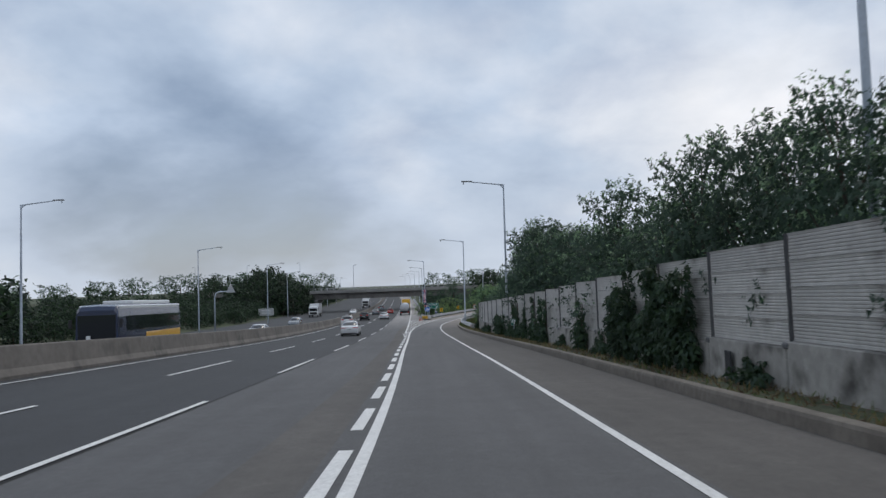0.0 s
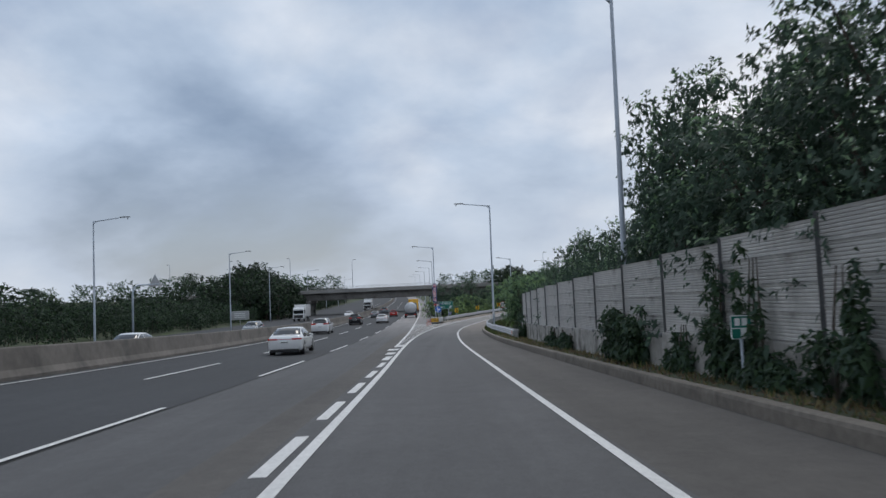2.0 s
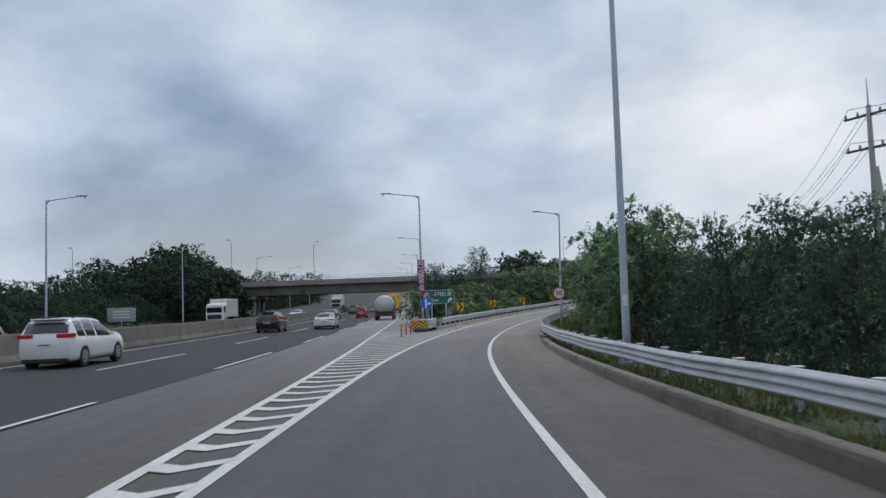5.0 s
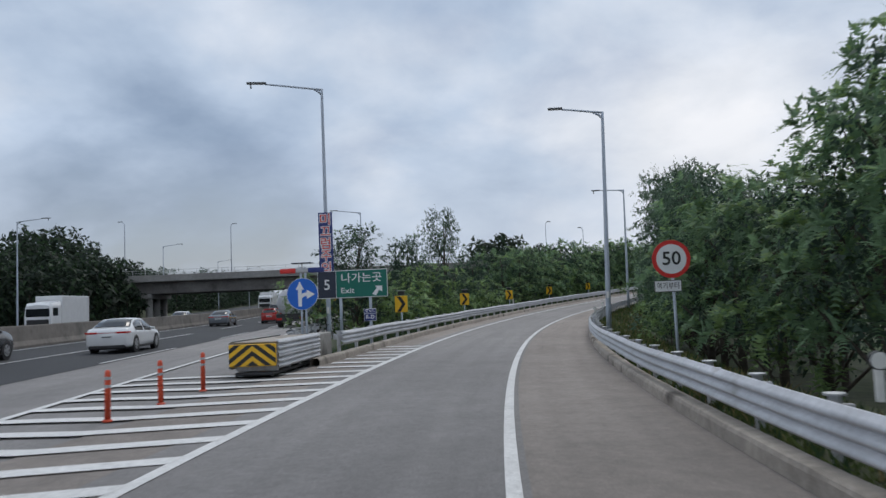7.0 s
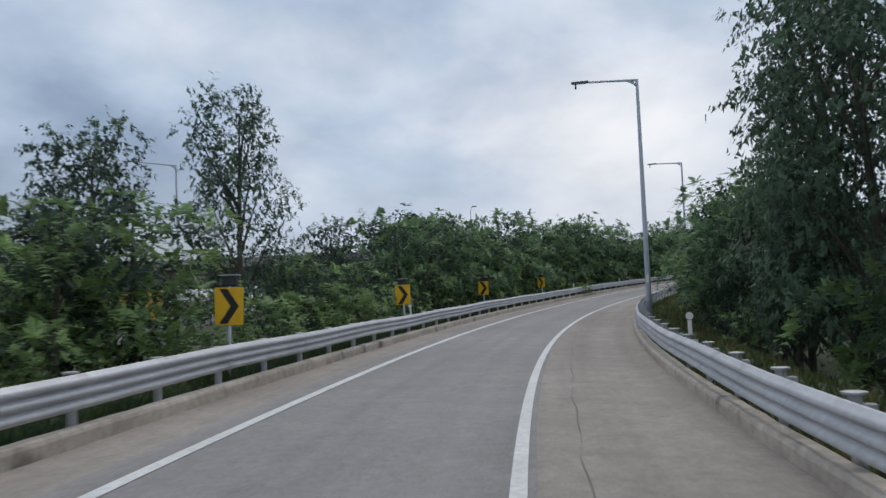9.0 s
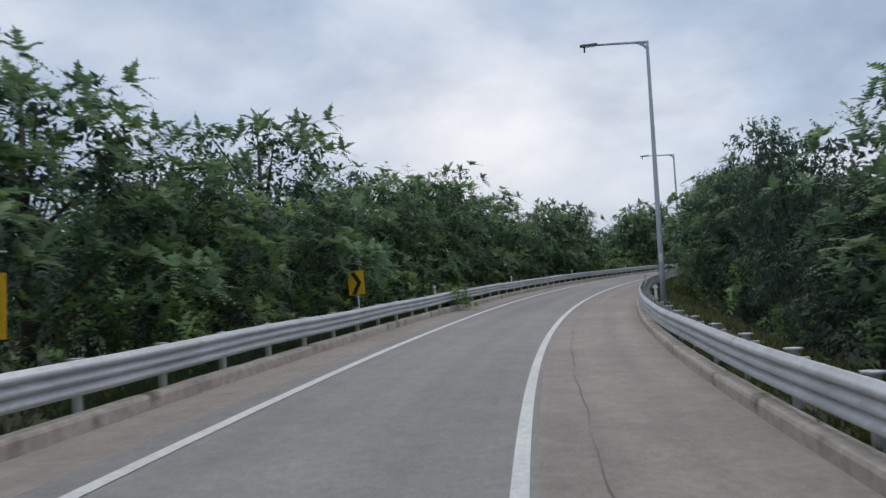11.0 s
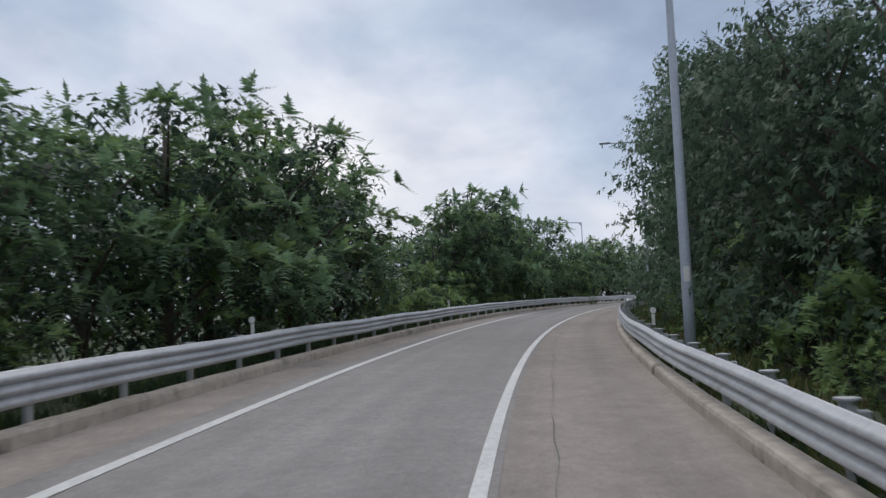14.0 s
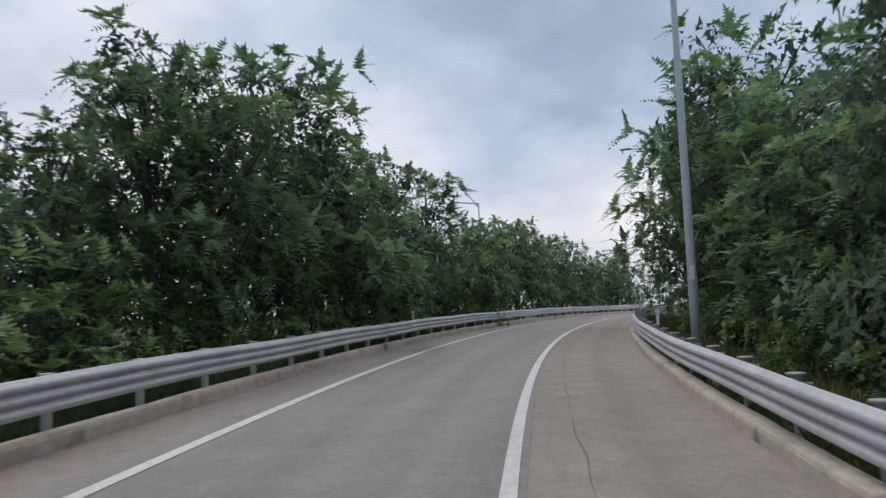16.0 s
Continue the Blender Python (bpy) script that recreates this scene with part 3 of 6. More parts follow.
for _s, _d in ((28.5, 7.9), (78.3, 6.3), (129.5, 4.0)):
    _x, _y, _z = earth(_s, _d)
    set_lamp(LAMP_TALL, _x, _y, _z + (0.3 if _s == 78.3 else 0.0), facing(_s), 0.5)
LAMP_TALL.matrix_world = pose(-10.7, 180.5, float(level(-10.7, 180.5)[0]) - 0.36, 0, 0, 9) @ Matrix.Diagonal((1, 1, 1.0, 1))
# station, offset, height of the pole's head
for _i, (_s, _d, _top) in enumerate(((177.6, 3.46, 10.15), (211.1, 3.34, 11.1), (244.5, 3.74, 12.7), (278.9, 3.64, 13.5), (315.7, 3.85, 15.7), (350, 4.0, 16.6), (386, 4.0, 16.8))):
    _x, _y, _z = earth(_s, _d)
    _m = pose(_x, _y, _z, 0, (1.4, 0.8, 1.0, 0.8, 0.5, 0.5, 0.5)[_i], facing(_s)) @ Matrix.Diagonal((1, 1, (_top - _z) / 10.0, 1))
    if _i == 0:
        LAMP_MID.matrix_world = _m
    elif _i == 1:
        LAMP_RAMP.matrix_world = _m
    else:
        copy_thing(LAMP_RAMP, _m)
# along the motorway's near side past the gore, and on the far side with arms towards the road
for _x, _y in ((-17.4, 235.8), (-24.8, 292.0), (-33.4, 348.0), (-42.6, 404.0), (-52.6, 460.0)):
    set_lamp(LAMP_TALL, _x, _y, float(level(_x, _y)[0]), 9)
for _x, _y in ((-33.2, 75.3), (-38.0, 123.9), (-43.2, 172.7), (-54.9, 227.3), (-61.5, 283.0), (-69.5, 336.0), (-78.0, 390.0), (-87.5, 444.0)):
    set_lamp(LAMP_TALL, _x, _y, float(ground_level(_x, _y)[0]) + 0.02, 187)
# lamps seen over the trees on the ramp's outer side
copy_thing(LAMP_RAMP, pose(95.5, 342.8, float(ground_level(95.5, 342.8)[0]) + 0.02, 0, 0, -35) @ Matrix.Diagonal((1, 1, 1.46, 1)))
_z = float(ground_level(52.3, 322.0)[0])
copy_thing(LAMP_RAMP, pose(52.3, 322.0, _z, 0, 0, -34) @ Matrix.Diagonal((1, 1, (15.8 - _z) / 10.0, 1)))


# ---------------------------------------------------------------- guard rails
M_REFLECT = material("white_reflector", (0.75, 0.75, 0.72), 0.35, scales=((12.0, 0.06),))
M_ORANGE_TAPE = material("orange_tape", (0.75, 0.22, 0.03), 0.5, scales=((8.0, 0.15),))
_wave = [(0.0, 0.0), (0.042, 0.014), (0.082, 0.042), (0.088, 0.058), (0.060, 0.090), (0.008, 0.126)]
W_PROFILE = [(d, z + 0.135 * k) for k in range(3) for d, z in (_wave if k == 0 else [(0.010, 0.004)] + _wave[1:])] + [(0.0, 0.41)]


def post_mesh():
    bm = tube([(0, 0, -0.5), (0, 0, 0.72)], 0.06, 12)
    tube([(0, 0, 0.72), (0, 0, 0.74), (0, 0, 0.745)], [0.10, 0.10, 0.05], 14, bm)
    box(-0.16, -0.04, 0.47, 0.16, 0.04, 0.64, 0.01, 1, bm)
    me = bpy.data.meshes.new("post")
    bm.to_mesh(me); bm.free()
    me.materials.append(M_GALV)
    return me


POST = post_mesh()


def guard_rail(place, s0, s1, side, label, top=0.78, step=1.0, post_step=2.0, group="guard rails"):
    """A W-beam along place(s) -> x, y, z, heading; side: 1 when the road lies to its left."""
    x, y, z, h = place(s0)
    root = empty("guard_rail", pose(x, y, z), label, "guard rail", group)
    inv = root.matrix_world.inverted()
    def beam(low, thick_label):
        V, F = [], []
        n = len(W_PROFILE)
        ss = np.arange(s0, s1 + 0.01, step)
        for a, s in enumerate(ss):
            x, y, z, h = place(s)
            # a slight lap every four metres
            lap = 0.006 if int((s - s0) // 4) % 2 else 0.0
            nx, ny = -math.cos(h) * side, math.sin(h) * side
            wob = 0.012 * math.sin(s * 0.7) + 0.01 * math.sin(s * 0.23 + 1)
            for depth, up in W_PROFILE:
                V.append(inv @ Vector((x + nx * (depth + lap + 0.06), y + ny * (depth + lap + 0.06), z + low + up + wob)))
            if a:
                k = (a - 1) * n
                F += [(k + j, k + n + j, k + n + j + 1, k + j + 1) for j in range(n - 1)]
        b = mesh_object("beam", V, F, M_GALV, root, thick_label, True)
        md = b.modifiers.new("thickness", "SOLIDIFY"); md.thickness, md.offset = 0.012, 0
        return b
    beam(top - 0.41, "")
    s = s0 + 0.4
    while s < s1:
        x, y, z, h = place(s)
        p = new("post", POST)
        p.parent = root
        p.matrix_parent_inverse = Matrix.Identity(4)
        p.matrix_basis = inv @ pose(x + math.cos(h) * side * 0.13, y - math.sin(h) * side * 0.13, z + top - 0.735, 0, 0, -math.degrees(h))
        s += post_step
    return root


def along_ramp(offset):
    def place(s):
        d = float(np.interp(s, *offset)) if isinstance(offset, tuple) else float(smooth_knots(offset, np.array([s]))[0])
        x, y, z = spot(s, d)
        return x, y, z, RAMP.heading(s)
    return place


RAIL_R = [v + 0.26 for v in KERB_R]
RAIL_R[4:8] = 4.75, 4.5, 3.16, 2.76
RAIL_L = [v - 0.22 for v in KERB_L]
guard_rail(along_ramp(RAIL_R), 102.6, 440.0, 1, "galvanised three-wave guard rail on the ramp's inner side", 0.72)
guard_rail(along_ramp(RAIL_L), 166.6, 440.0, -1, "weathered three-wave guard rail on the ramp's outer side", 0.80)


def road_edge_rail(s):
    x, y = ROAD.at(s, 6.2)
    return float(x), float(y), float(level(x, y)[0]), ROAD.heading(s)


guard_rail(road_edge_rail, 172.0, 400.0, 1, "W-beam guard rail along the motorway past the gore", 0.75, 3.0, 4.0)
# rail end with orange tape near the noise wall
_x, _y, _z = spot(102.3, 4.52)
_e = empty("rail_end", pose(_x, _y, _z, 0, 0, facing(102)), "curved guard rail end piece with orange tape", "guard rail")
part("end_shoe", box(-0.14, -0.42, 0.33, -0.04, 0.5, 0.71, 0.035, 2), M_GALV, _e)
part("tape", box(-0.16, 0.02, 0.42, -0.142, 0.34, 0.66, 0.005), M_ORANGE_TAPE, _e, "orange reflective tape")
part("post", box(0.02, -0.06, -0.3, 0.14, 0.06, 0.7, 0.01), M_GALV, _e)


def delineator():
    root = empty("delineator", pose(0, 0, 0), "round white reflector on a short post behind the rail", "reflector", "delineators")
    part("post", box(-0.035, -0.02, 0, 0.035, 0.02, 0.30, 0.008), M_REFLECT, root)
    bm = disc(0, -0.03, 0.33, 0.068, 0.05, 20)
    r = part("reflector", bm, M_REFLECT, root, "round white reflector")
    part("rim", disc(0, -0.022, 0.33, 0.078, 0.035, 20), M_DARKMETAL, r)
    return root


_dl = delineator()
_spots = [(_s, RAIL_R) for _s in (150.2, 181, 192.8, 234.8, 249.5, 264.6, 280.1, 296.8, 316.5, 333.5)] + [(_s, RAIL_L) for _s in (205.4, 242.5, 258.5, 277.7, 298.7, 324.5)]
for _i, (_s, _o) in enumerate(_spots):
    _d = float(smooth_knots(_o, np.array([_s]))[0]) + (0.14 if _o is RAIL_R else -0.14)
    _x, _y, _z = spot(_s, _d, 0.74)
    _m = pose(_x, _y, _z, 0, 0, facing(_s))
    if _i == 0:
        _dl.matrix_world = _m
    else:
        copy_thing(_dl, _m)


def drain_inlet(s, half):
    """A break in the kerb under the rail: a low sill, two cheeks and a dark recess behind."""
    d = float(smooth_knots(KERB_R, np.array([s]))[0])
    x, y, z = spot(s, d)
    root = empty("drain_inlet", pose(x, y, z, 0, 0, facing(s)), "concrete drain chute with a dark mouth in the kerb", "drain", "kerb drains")
    for sg in (-1, 1):
        part("cheek", box(-0.01, sg * half - 0.14, -0.1, 0.62, sg * half + 0.14, 0.20, 0.04, 2), M_KERB, root)
    part("back_wall", box(0.50, -half, -0.12, 0.62, half, 0.20, 0.02), M_BARRIER, root, "stained back wall of the recess")
    # solid dark plate: the opening's shade is put into its colour
    part("mouth", box(0.46, -half * 0.35, -0.06, 0.505, half * 0.35, 0.13), M_DARKMETAL, root, "dark open mouth")


DRAINS = ((147.0, 1.7), (172.2, 0.8), (254.0, 0.7))
for _s, _w in DRAINS:
    drain_inlet(_s, _w)


# ---------------------------------------------------------------- signs
M_GREEN = material("green_sign_sheeting", (0.004, 0.145, 0.105), 0.5, scales=((3.0, 0.06), (30.0, 0.04)))
M_NAVY = material("dark_navy_sheeting", (0.02, 0.028, 0.05), 0.35, scales=((3.0, 0.08),))
M_BLUE = material("blue_sign_sheeting", (0.012, 0.13, 0.55), 0.35, scales=((3.0, 0.06),))
M_DEEPBLUE = material("deep_blue_sheeting", (0.018, 0.035, 0.17), 0.4, scales=((3.0, 0.08),))
M_WHITE = material("white_sheeting", (0.75, 0.76, 0.76), 0.4, scales=((5.0, 0.05),))
M_RED = material("red_sheeting", (0.62, 0.035, 0.03), 0.4, scales=((5.0, 0.07),))
M_YELLOW = material("yellow_sheeting", (0.80, 0.46, 0.02), 0.45, scales=((4.0, 0.08), (25.0, 0.06)))
M_BLACK = material("black_sheeting", (0.02, 0.02, 0.02), 0.45, scales=((5.0, 0.1),))
M_ORANGE = material("orange_rubber", (0.60, 0.075, 0.03), 0.6, scales=((4.0, 0.15),))
M_BACK = material("aluminium_back", (0.45, 0.46, 0.47), 0.45, 0.7, scales=((4.0, 0.1),))


def lettering(text, x, y, z, size, mat, parent, align="CENTER", width=None, bold=0.0, name="lettering"):
    """Letters that stand upright facing -y, as a thin mesh."""
    cu = bpy.data.curves.new(name, "FONT")
    cu.body, cu.size, cu.align_x, cu.align_y, cu.extrude, cu.offset = text, size, align, "CENTER", 0.003, bold
    cu.resolution_u = 3
    tmp = bpy.data.objects.new("tmp", cu)
    scene.collection.objects.link(tmp)
    bpy.context.view_layer.update()
    me = bpy.data.meshes.new_from_object(tmp.evaluated_get(bpy.context.evaluated_depsgraph_get()))
    bpy.data.objects.remove(tmp)
    me.name = name
    co = np.empty(len(me.vertices) * 3)
    me.vertices.foreach_get("co", co)
    co = co.reshape(-1, 3)
    k = 1.0
    if width and len(co) and np.ptp(co[:, 0]) > 0:
        k = width / np.ptp(co[:, 0])
    out = np.stack([co[:, 0] * k + x, y - co[:, 2], co[:, 1] + z], 1)
    me.vertices.foreach_set("co", out.ravel())
    me.materials.clear()
    me.materials.append(mat)
    me.update()
    ob = new(name, me)
    ob.parent = parent
    return ob


def flat(points, y, depth, mat, name, parent, label=""):
    """A flat shape in the x-z plane, facing -y."""
    bm = bmesh.new()
    a = [bm.verts.new((x, y, z)) for x, z in points]
    b = [bm.verts.new((x, y + depth, z)) for x, z in points]
    bm.faces.new(a); bm.faces.new(b[::-1])
    for i in range(len(a)):
        j = (i + 1) % len(a)
        bm.faces.new((a[j], a[i], b[i], b[j]))
    bmesh.ops.recalc_face_normals(bm, faces=bm.faces)
    return part(name, bm, mat, parent, label)


def exit_sign():
    x, y = -8.9, 176.8
    z = float(level(x, y)[0]) - 0.18
    root = empty("exit_sign", pose(x, y, z, 0, 0, -2), "green exit sign with a dark number panel on two posts", "road sign")
    for px in (0.75, -0.55):
        part("post", tube([(px, 0.1, -0.1), (px, 0.1, 3.0)], 0.065, 10), M_POLE, root, smooth=True)
    b = part("board", box(-1.53, 0, 2.0, 1.53, 0.035, 3.2, 0.008), M_BACK, root)
    part("border", box(-1.525, -0.004, 2.005, 1.525, 0.0, 3.195), M_WHITE, b, "white border")
    part("number_panel", box(-1.505, -0.009, 2.03, -0.72, -0.004, 3.17), M_NAVY, b, "dark navy panel")
    part("green_panel", box(-0.70, -0.009, 2.03, 1.505, -0.004, 3.17), M_GREEN, b, "green reflective panel")
    lettering("5", -1.11, -0.011, 2.58, 0.62, M_WHITE, b, bold=0.006)
    lettering("나가는곳", 0.40, -0.011, 2.83, 0.44, M_WHITE, b, width=1.75, bold=0.004)
    lettering("Exit", -0.22, -0.011, 2.31, 0.33, M_WHITE, b, width=0.58, bold=0.003)
    flat([(0.86, 2.14), (1.02, 2.06), (1.16, 2.30), (1.29, 2.21), (1.30, 2.47), (0.98, 2.48), (1.06, 2.38)], -0.0125, 0.0035, M_WHITE, "arrow", b)
    return root


exit_sign()


def slippery_banner():
    x, y = -10.7, 180.5
    z = float(level(x, y)[0]) - 0.3
    root = empty("warning_banner", pose(x, y - 0.17, z, 0, 0, -2), "narrow dark blue banner with red white-edged letters on a lamp pole", "sign")
    b = part("board", box(-0.34, 0, 3.3, 0.34, 0.03, 6.35, 0.006), M_DEEPBLUE, root)
    for i, ch in enumerate("미끄럼주의"):
        zc = 5.98 - 0.585 * i
        lettering(ch, 0, -0.003, zc, 0.60, M_WHITE, b, width=0.53, bold=0.034)
        lettering(ch, 0, -0.010, zc, 0.60, M_RED, b, width=0.46, bold=0.002)
    for zc in (3.6, 6.1):
        part("clamp", tube([(0, 0.03, zc), (0, 0.2, zc)], 0.04, 8), M_BACK, root)


slippery_banner()


def small_blue_sign():
    x, y = -7.4, 171.4
    z = float(level(x, y)[0]) - 0.23
    root = empty("junction_sign", pose(x, y, z, 0, 0, -1), "small blue junction plate on a thin post", "road sign")
    part("post", tube([(0, 0.05, -0.1), (0, 0.05, 1.6)], 0.03, 8), M_POLE, root, smooth=True)
    b = part("board", box(-0.22, 0, 1.2, 0.22, 0.02, 1.64, 0.006), M_WHITE, root)
    part("upper_panel", box(-0.208, -0.006, 1.47, 0.208, 0, 1.628), M_DEEPBLUE, b)
    part("lower_panel", box(-0.208, -0.006, 1.212, 0.208, 0, 1.455), M_DEEPBLUE, b)
    lettering("향남IC", 0, -0.008, 1.55, 0.13, M_WHITE, b, width=0.34)
    lettering("R-D", 0, -0.008, 1.335, 0.19, M_WHITE, b, width=0.3, bold=0.003)


small_blue_sign()


def direction_sign():
    x, y = -8.7, 166.5
    z = float(level(x, y)[0])
    root = empty("direction_sign", pose(x, y, z, 0, 0, -3), "round blue sign with two white arrows under a beacon", "road sign")
    for px in (-0.05, 0.09):
        part("post", tube([(px, 0.06, -0.1), (px, 0.06, 2.75)], 0.035, 8), M_POLE, root, smooth=True)
    b = part("disc", disc(0, 0, 1.95, 0.465, 0.02, 40), M_BLUE, root)
    part("rim", disc(0, 0.004, 1.95, 0.475, 0.012, 40), M_WHITE, b)
    flat([(-0.13, 1.58), (-0.02, 1.58), (-0.02, 2.08), (0.05, 2.08), (-0.075, 2.33), (-0.2, 2.08), (-0.13, 2.08)], -0.006, 0.005, M_WHITE, "straight_arrow", b)
    flat([(-0.03, 1.80), (0.06, 1.88), (0.14, 1.88), (0.14, 1.80), (0.38, 1.93), (0.14, 2.07), (0.14, 1.99), (0.03, 1.98), (-0.03, 1.93)], -0.0095, 0.0032, M_WHITE, "right_arrow", b)


direction_sign()


def warning_beacon():
    x, y = -8.7, 166.5
    z = float(level(x, y)[0])
    root = empty("warning_beacon", pose(x, y + 0.06, z, 0, 0, -3), "red and blue beacon bar with a small solar panel", "beacon")
    part("housing", box(-0.66, -0.06, 2.58, 0.66, 0.06, 2.72, 0.03, 2), M_BACK, root)
    part("red_lens", box(-0.67, -0.075, 2.575, -0.18, 0.075, 2.725, 0.04, 2), M_RED, root, "red lens")
    part("blue_lens", box(0.18, -0.075, 2.575, 0.67, 0.075, 2.725, 0.04, 2), M_DEEPBLUE, root, "blue lens")
    part("solar_panel", box(-0.3, -0.12, 2.86, 0.3, 0.2, 2.885, 0.004), M_NAVY, root, "dark solar panel")
    part("stem", tube([(0, 0, 2.7), (0, 0, 2.87)], 0.02, 8), M_BACK, root)


warning_beacon()


def stripes(parent, x0, x1, z0, z1, y, step, wide, slope):
    """Black slanted bars clipped to a panel; slope 1 rises to +x on the right half, mirrored on the left (an arrowhead)."""
    mid = (x0 + x1) / 2
    for sgn in (-1, 1):
        k = -4
        while k < 10:
            c = z0 + (k * step)
            h = (x1 - x0) / 2
            pts = [(0, c), (h, c - h * slope), (h, c - h * slope + wide), (0, c + wide)]
            out = []
            # clip against z0 and z1
            def clip(poly, zc, keep_above):
                res = []
                for i in range(len(poly)):
                    a, b = poly[i], poly[(i + 1) % len(poly)]
                    ina = (a[1] >= zc) == keep_above
                    inb = (b[1] >= zc) == keep_above
                    if ina:
                        res.append(a)
                    if ina != inb:
                        t = (zc - a[1]) / (b[1] - a[1])
                        res.append((a[0] + (b[0] - a[0]) * t, zc))
                return res
            out = clip(clip(pts, z0, True), z1, False) if pts else []
            if len(out) >= 3:
                flat([(mid + sgn * px, pz) for px, pz in out], y - 0.004, 0.003, M_BLACK, "stripe", parent)
            k += 1


def crash_cushion():
    x, y = -8.72, 161.4
    z = float(level(x, y)[0])
    root = empty("crash_cushion", pose(x, y, z, 0, 0, -2) @ Matrix.Diagonal((1, 0.82, 0.88, 1)), "steel crash cushion with a yellow and black striped nose", "crash cushion")
    nose = part("nose_panel", box(-0.56, 0, 0.30, 0.56, 0.06, 0.88, 0.03, 2), M_YELLOW, root, "yellow panel with black arrowhead stripes")
    stripes(nose, -0.55, 0.55, 0.315, 0.865, 0.0, 0.26, 0.13, 0.85)
    for sx in (-0.52, 0.52):
        for low in (0.22, 0.56):
            V, F = [], []
            n = len(W_PROFILE)
            for a, yy in enumerate(np.arange(0.1, 5.4, 0.6)):
                for depth, up in W_PROFILE:
                    V.append((sx + math.copysign(depth + 0.006 * (a % 2), sx), yy, low + up))
                if a:
                    k = (a - 1) * n
                    F += [(k + j, k + j + 1, k + n + j + 1, k + n + j) for j in range(n - 1)]
            ob = mesh_object("side_beam", V, F, M_GALV, root, "", True)
            md = ob.modifiers.new("thickness", "SOLIDIFY"); md.thickness = 0.01
    for yy in (0.4, 1.6, 2.8, 4.0, 5.2):
        part("diaphragm", box(-0.5, yy, 0.15, 0.5, yy + 0.08, 0.90, 0.01), M_GALV, root)
        for sx in (-0.35, 0.35):
            part("leg", tube([(sx, yy + 0.04, 0), (sx, yy + 0.04, 0.3)], 0.03, 8), M_GALV, root)
    part("top_plate", box(-0.5, 0.2, 0.90, 0.5, 5.3, 0.93, 0.01), M_KERB, root, "dusty top cover")
    part("skid", box(-0.45, 0.1, 0.05, 0.45, 5.2, 0.14, 0.02), M_DARKMETAL, root)


crash_cushion()
_x, _y = (float(v) for v in RAMP.at(166.4, -5.55))
_b = empty("rail_end_block", pose(_x, _y, float(level(_x, _y)[0]), 0, 0, facing(166.4)), "smooth grey flared end block between rail and crash cushion", "concrete block")
part("block", box(-0.22, -1.55, 0, 0.14, 0.25, 0.80, 0.07, 3), M_CONCRETE, _b)


def flexible_post():
    root = empty("lane_post", pose(0, 0, 0), "orange flexible lane post with faded reflective bands", "bollard", "orange lane posts")
    part("base", tube([(0, 0, 0), (0, 0, 0.02), (0, 0, 0.035)], [0.075, 0.07, 0.05], 14), M_ORANGE, root, smooth=False)
    st = part("stem", tube([(0, 0, 0.04), (0, 0, 0.72), (0, 0, 0.76)], [0.045, 0.043, 0.03], 12), M_ORANGE, root, smooth=True)
    for zz in (0.50, 0.62):
        part("band", tube([(0, 0, zz), (0, 0, zz + 0.045)], 0.0465, 12), M_BACK, st, "grey reflective band")
    return root


_fp = flexible_post()
for _i, (_x, _y, _t) in enumerate(((-9.06, 155.2, 1.5), (-9.03, 157.05, -1.0), (-9.0, 159.0, 0.5))):
    _m = pose(_x, _y, float(level(_x, _y)[0]), _t, _t, 0)
    if _i == 0:
        _fp.matrix_world = _m
    else:
        copy_thing(_fp, _m)


def speed_sign():
    x, y, z = earth(162.1, 3.95)
    zr = spot(162.1, 3.95)[2]
    root = empty("speed_sign", pose(x, y, zr, 0, 0, -1), "round red-rimmed 50 limit sign over a small white plate", "road sign")
    part("post", tube([(0.04, 0.06, z - zr - 0.3), (0.02, 0.06, 2.2)], 0.035, 10), M_POLE, root, smooth=True)
    b = part("disc", disc(0, 0, 2.52, 0.44, 0.02, 44), M_RED, root)
    part("white_field", disc(0, -0.006, 2.52, 0.345, 0.006, 44), M_WHITE, b)
    lettering("50", 0, -0.008, 2.52, 0.44, M_BLACK, b, width=0.42, bold=0.006)
    p = part("plate", box(-0.42, 0, 1.76, 0.2, 0.015, 2.03, 0.006), M_WHITE, root, "small white plate")
    part("plate_rim", box(-0.42, -0.003, 1.76, 0.2, 0.0, 2.03), M_BLACK, p)
    part("plate_face", box(-0.405, -0.006, 1.775, 0.185, -0.003, 2.015), M_WHITE, p)
    lettering("여기부터", -0.11, -0.008, 1.895, 0.17, M_BLACK, p, width=0.5)


speed_sign()


def chevron_sign():
    root = empty("chevron_sign", pose(0, 0, 0), "yellow chevron board with a solar lamp on a short post", "road sign", "chevron boards")
    part("post", tube([(0, 0.04, -1.2), (0, 0.04, 1.74)], 0.032, 8), M_POLE, root, smooth=True)
    b = part("board", box(-0.30, 0, 0.98, 0.30, 0.02, 1.72, 0.012, 2), M_YELLOW, root)
    flat([(-0.20, 1.69), (-0.03, 1.69), (0.21, 1.35), (-0.03, 1.01), (-0.20, 1.01), (0.04, 1.35)], -0.004, 0.003, M_BLACK, "chevron", b)
    part("lamp_box", box(-0.15, -0.01, 1.75, 0.15, 0.10, 1.93, 0.015), M_DARKMETAL, root, "dark lamp box")
    part("solar_panel", box(-0.20, -0.06, 1.95, 0.20, 0.14, 1.97, 0.004), M_BACK, root)
    return root


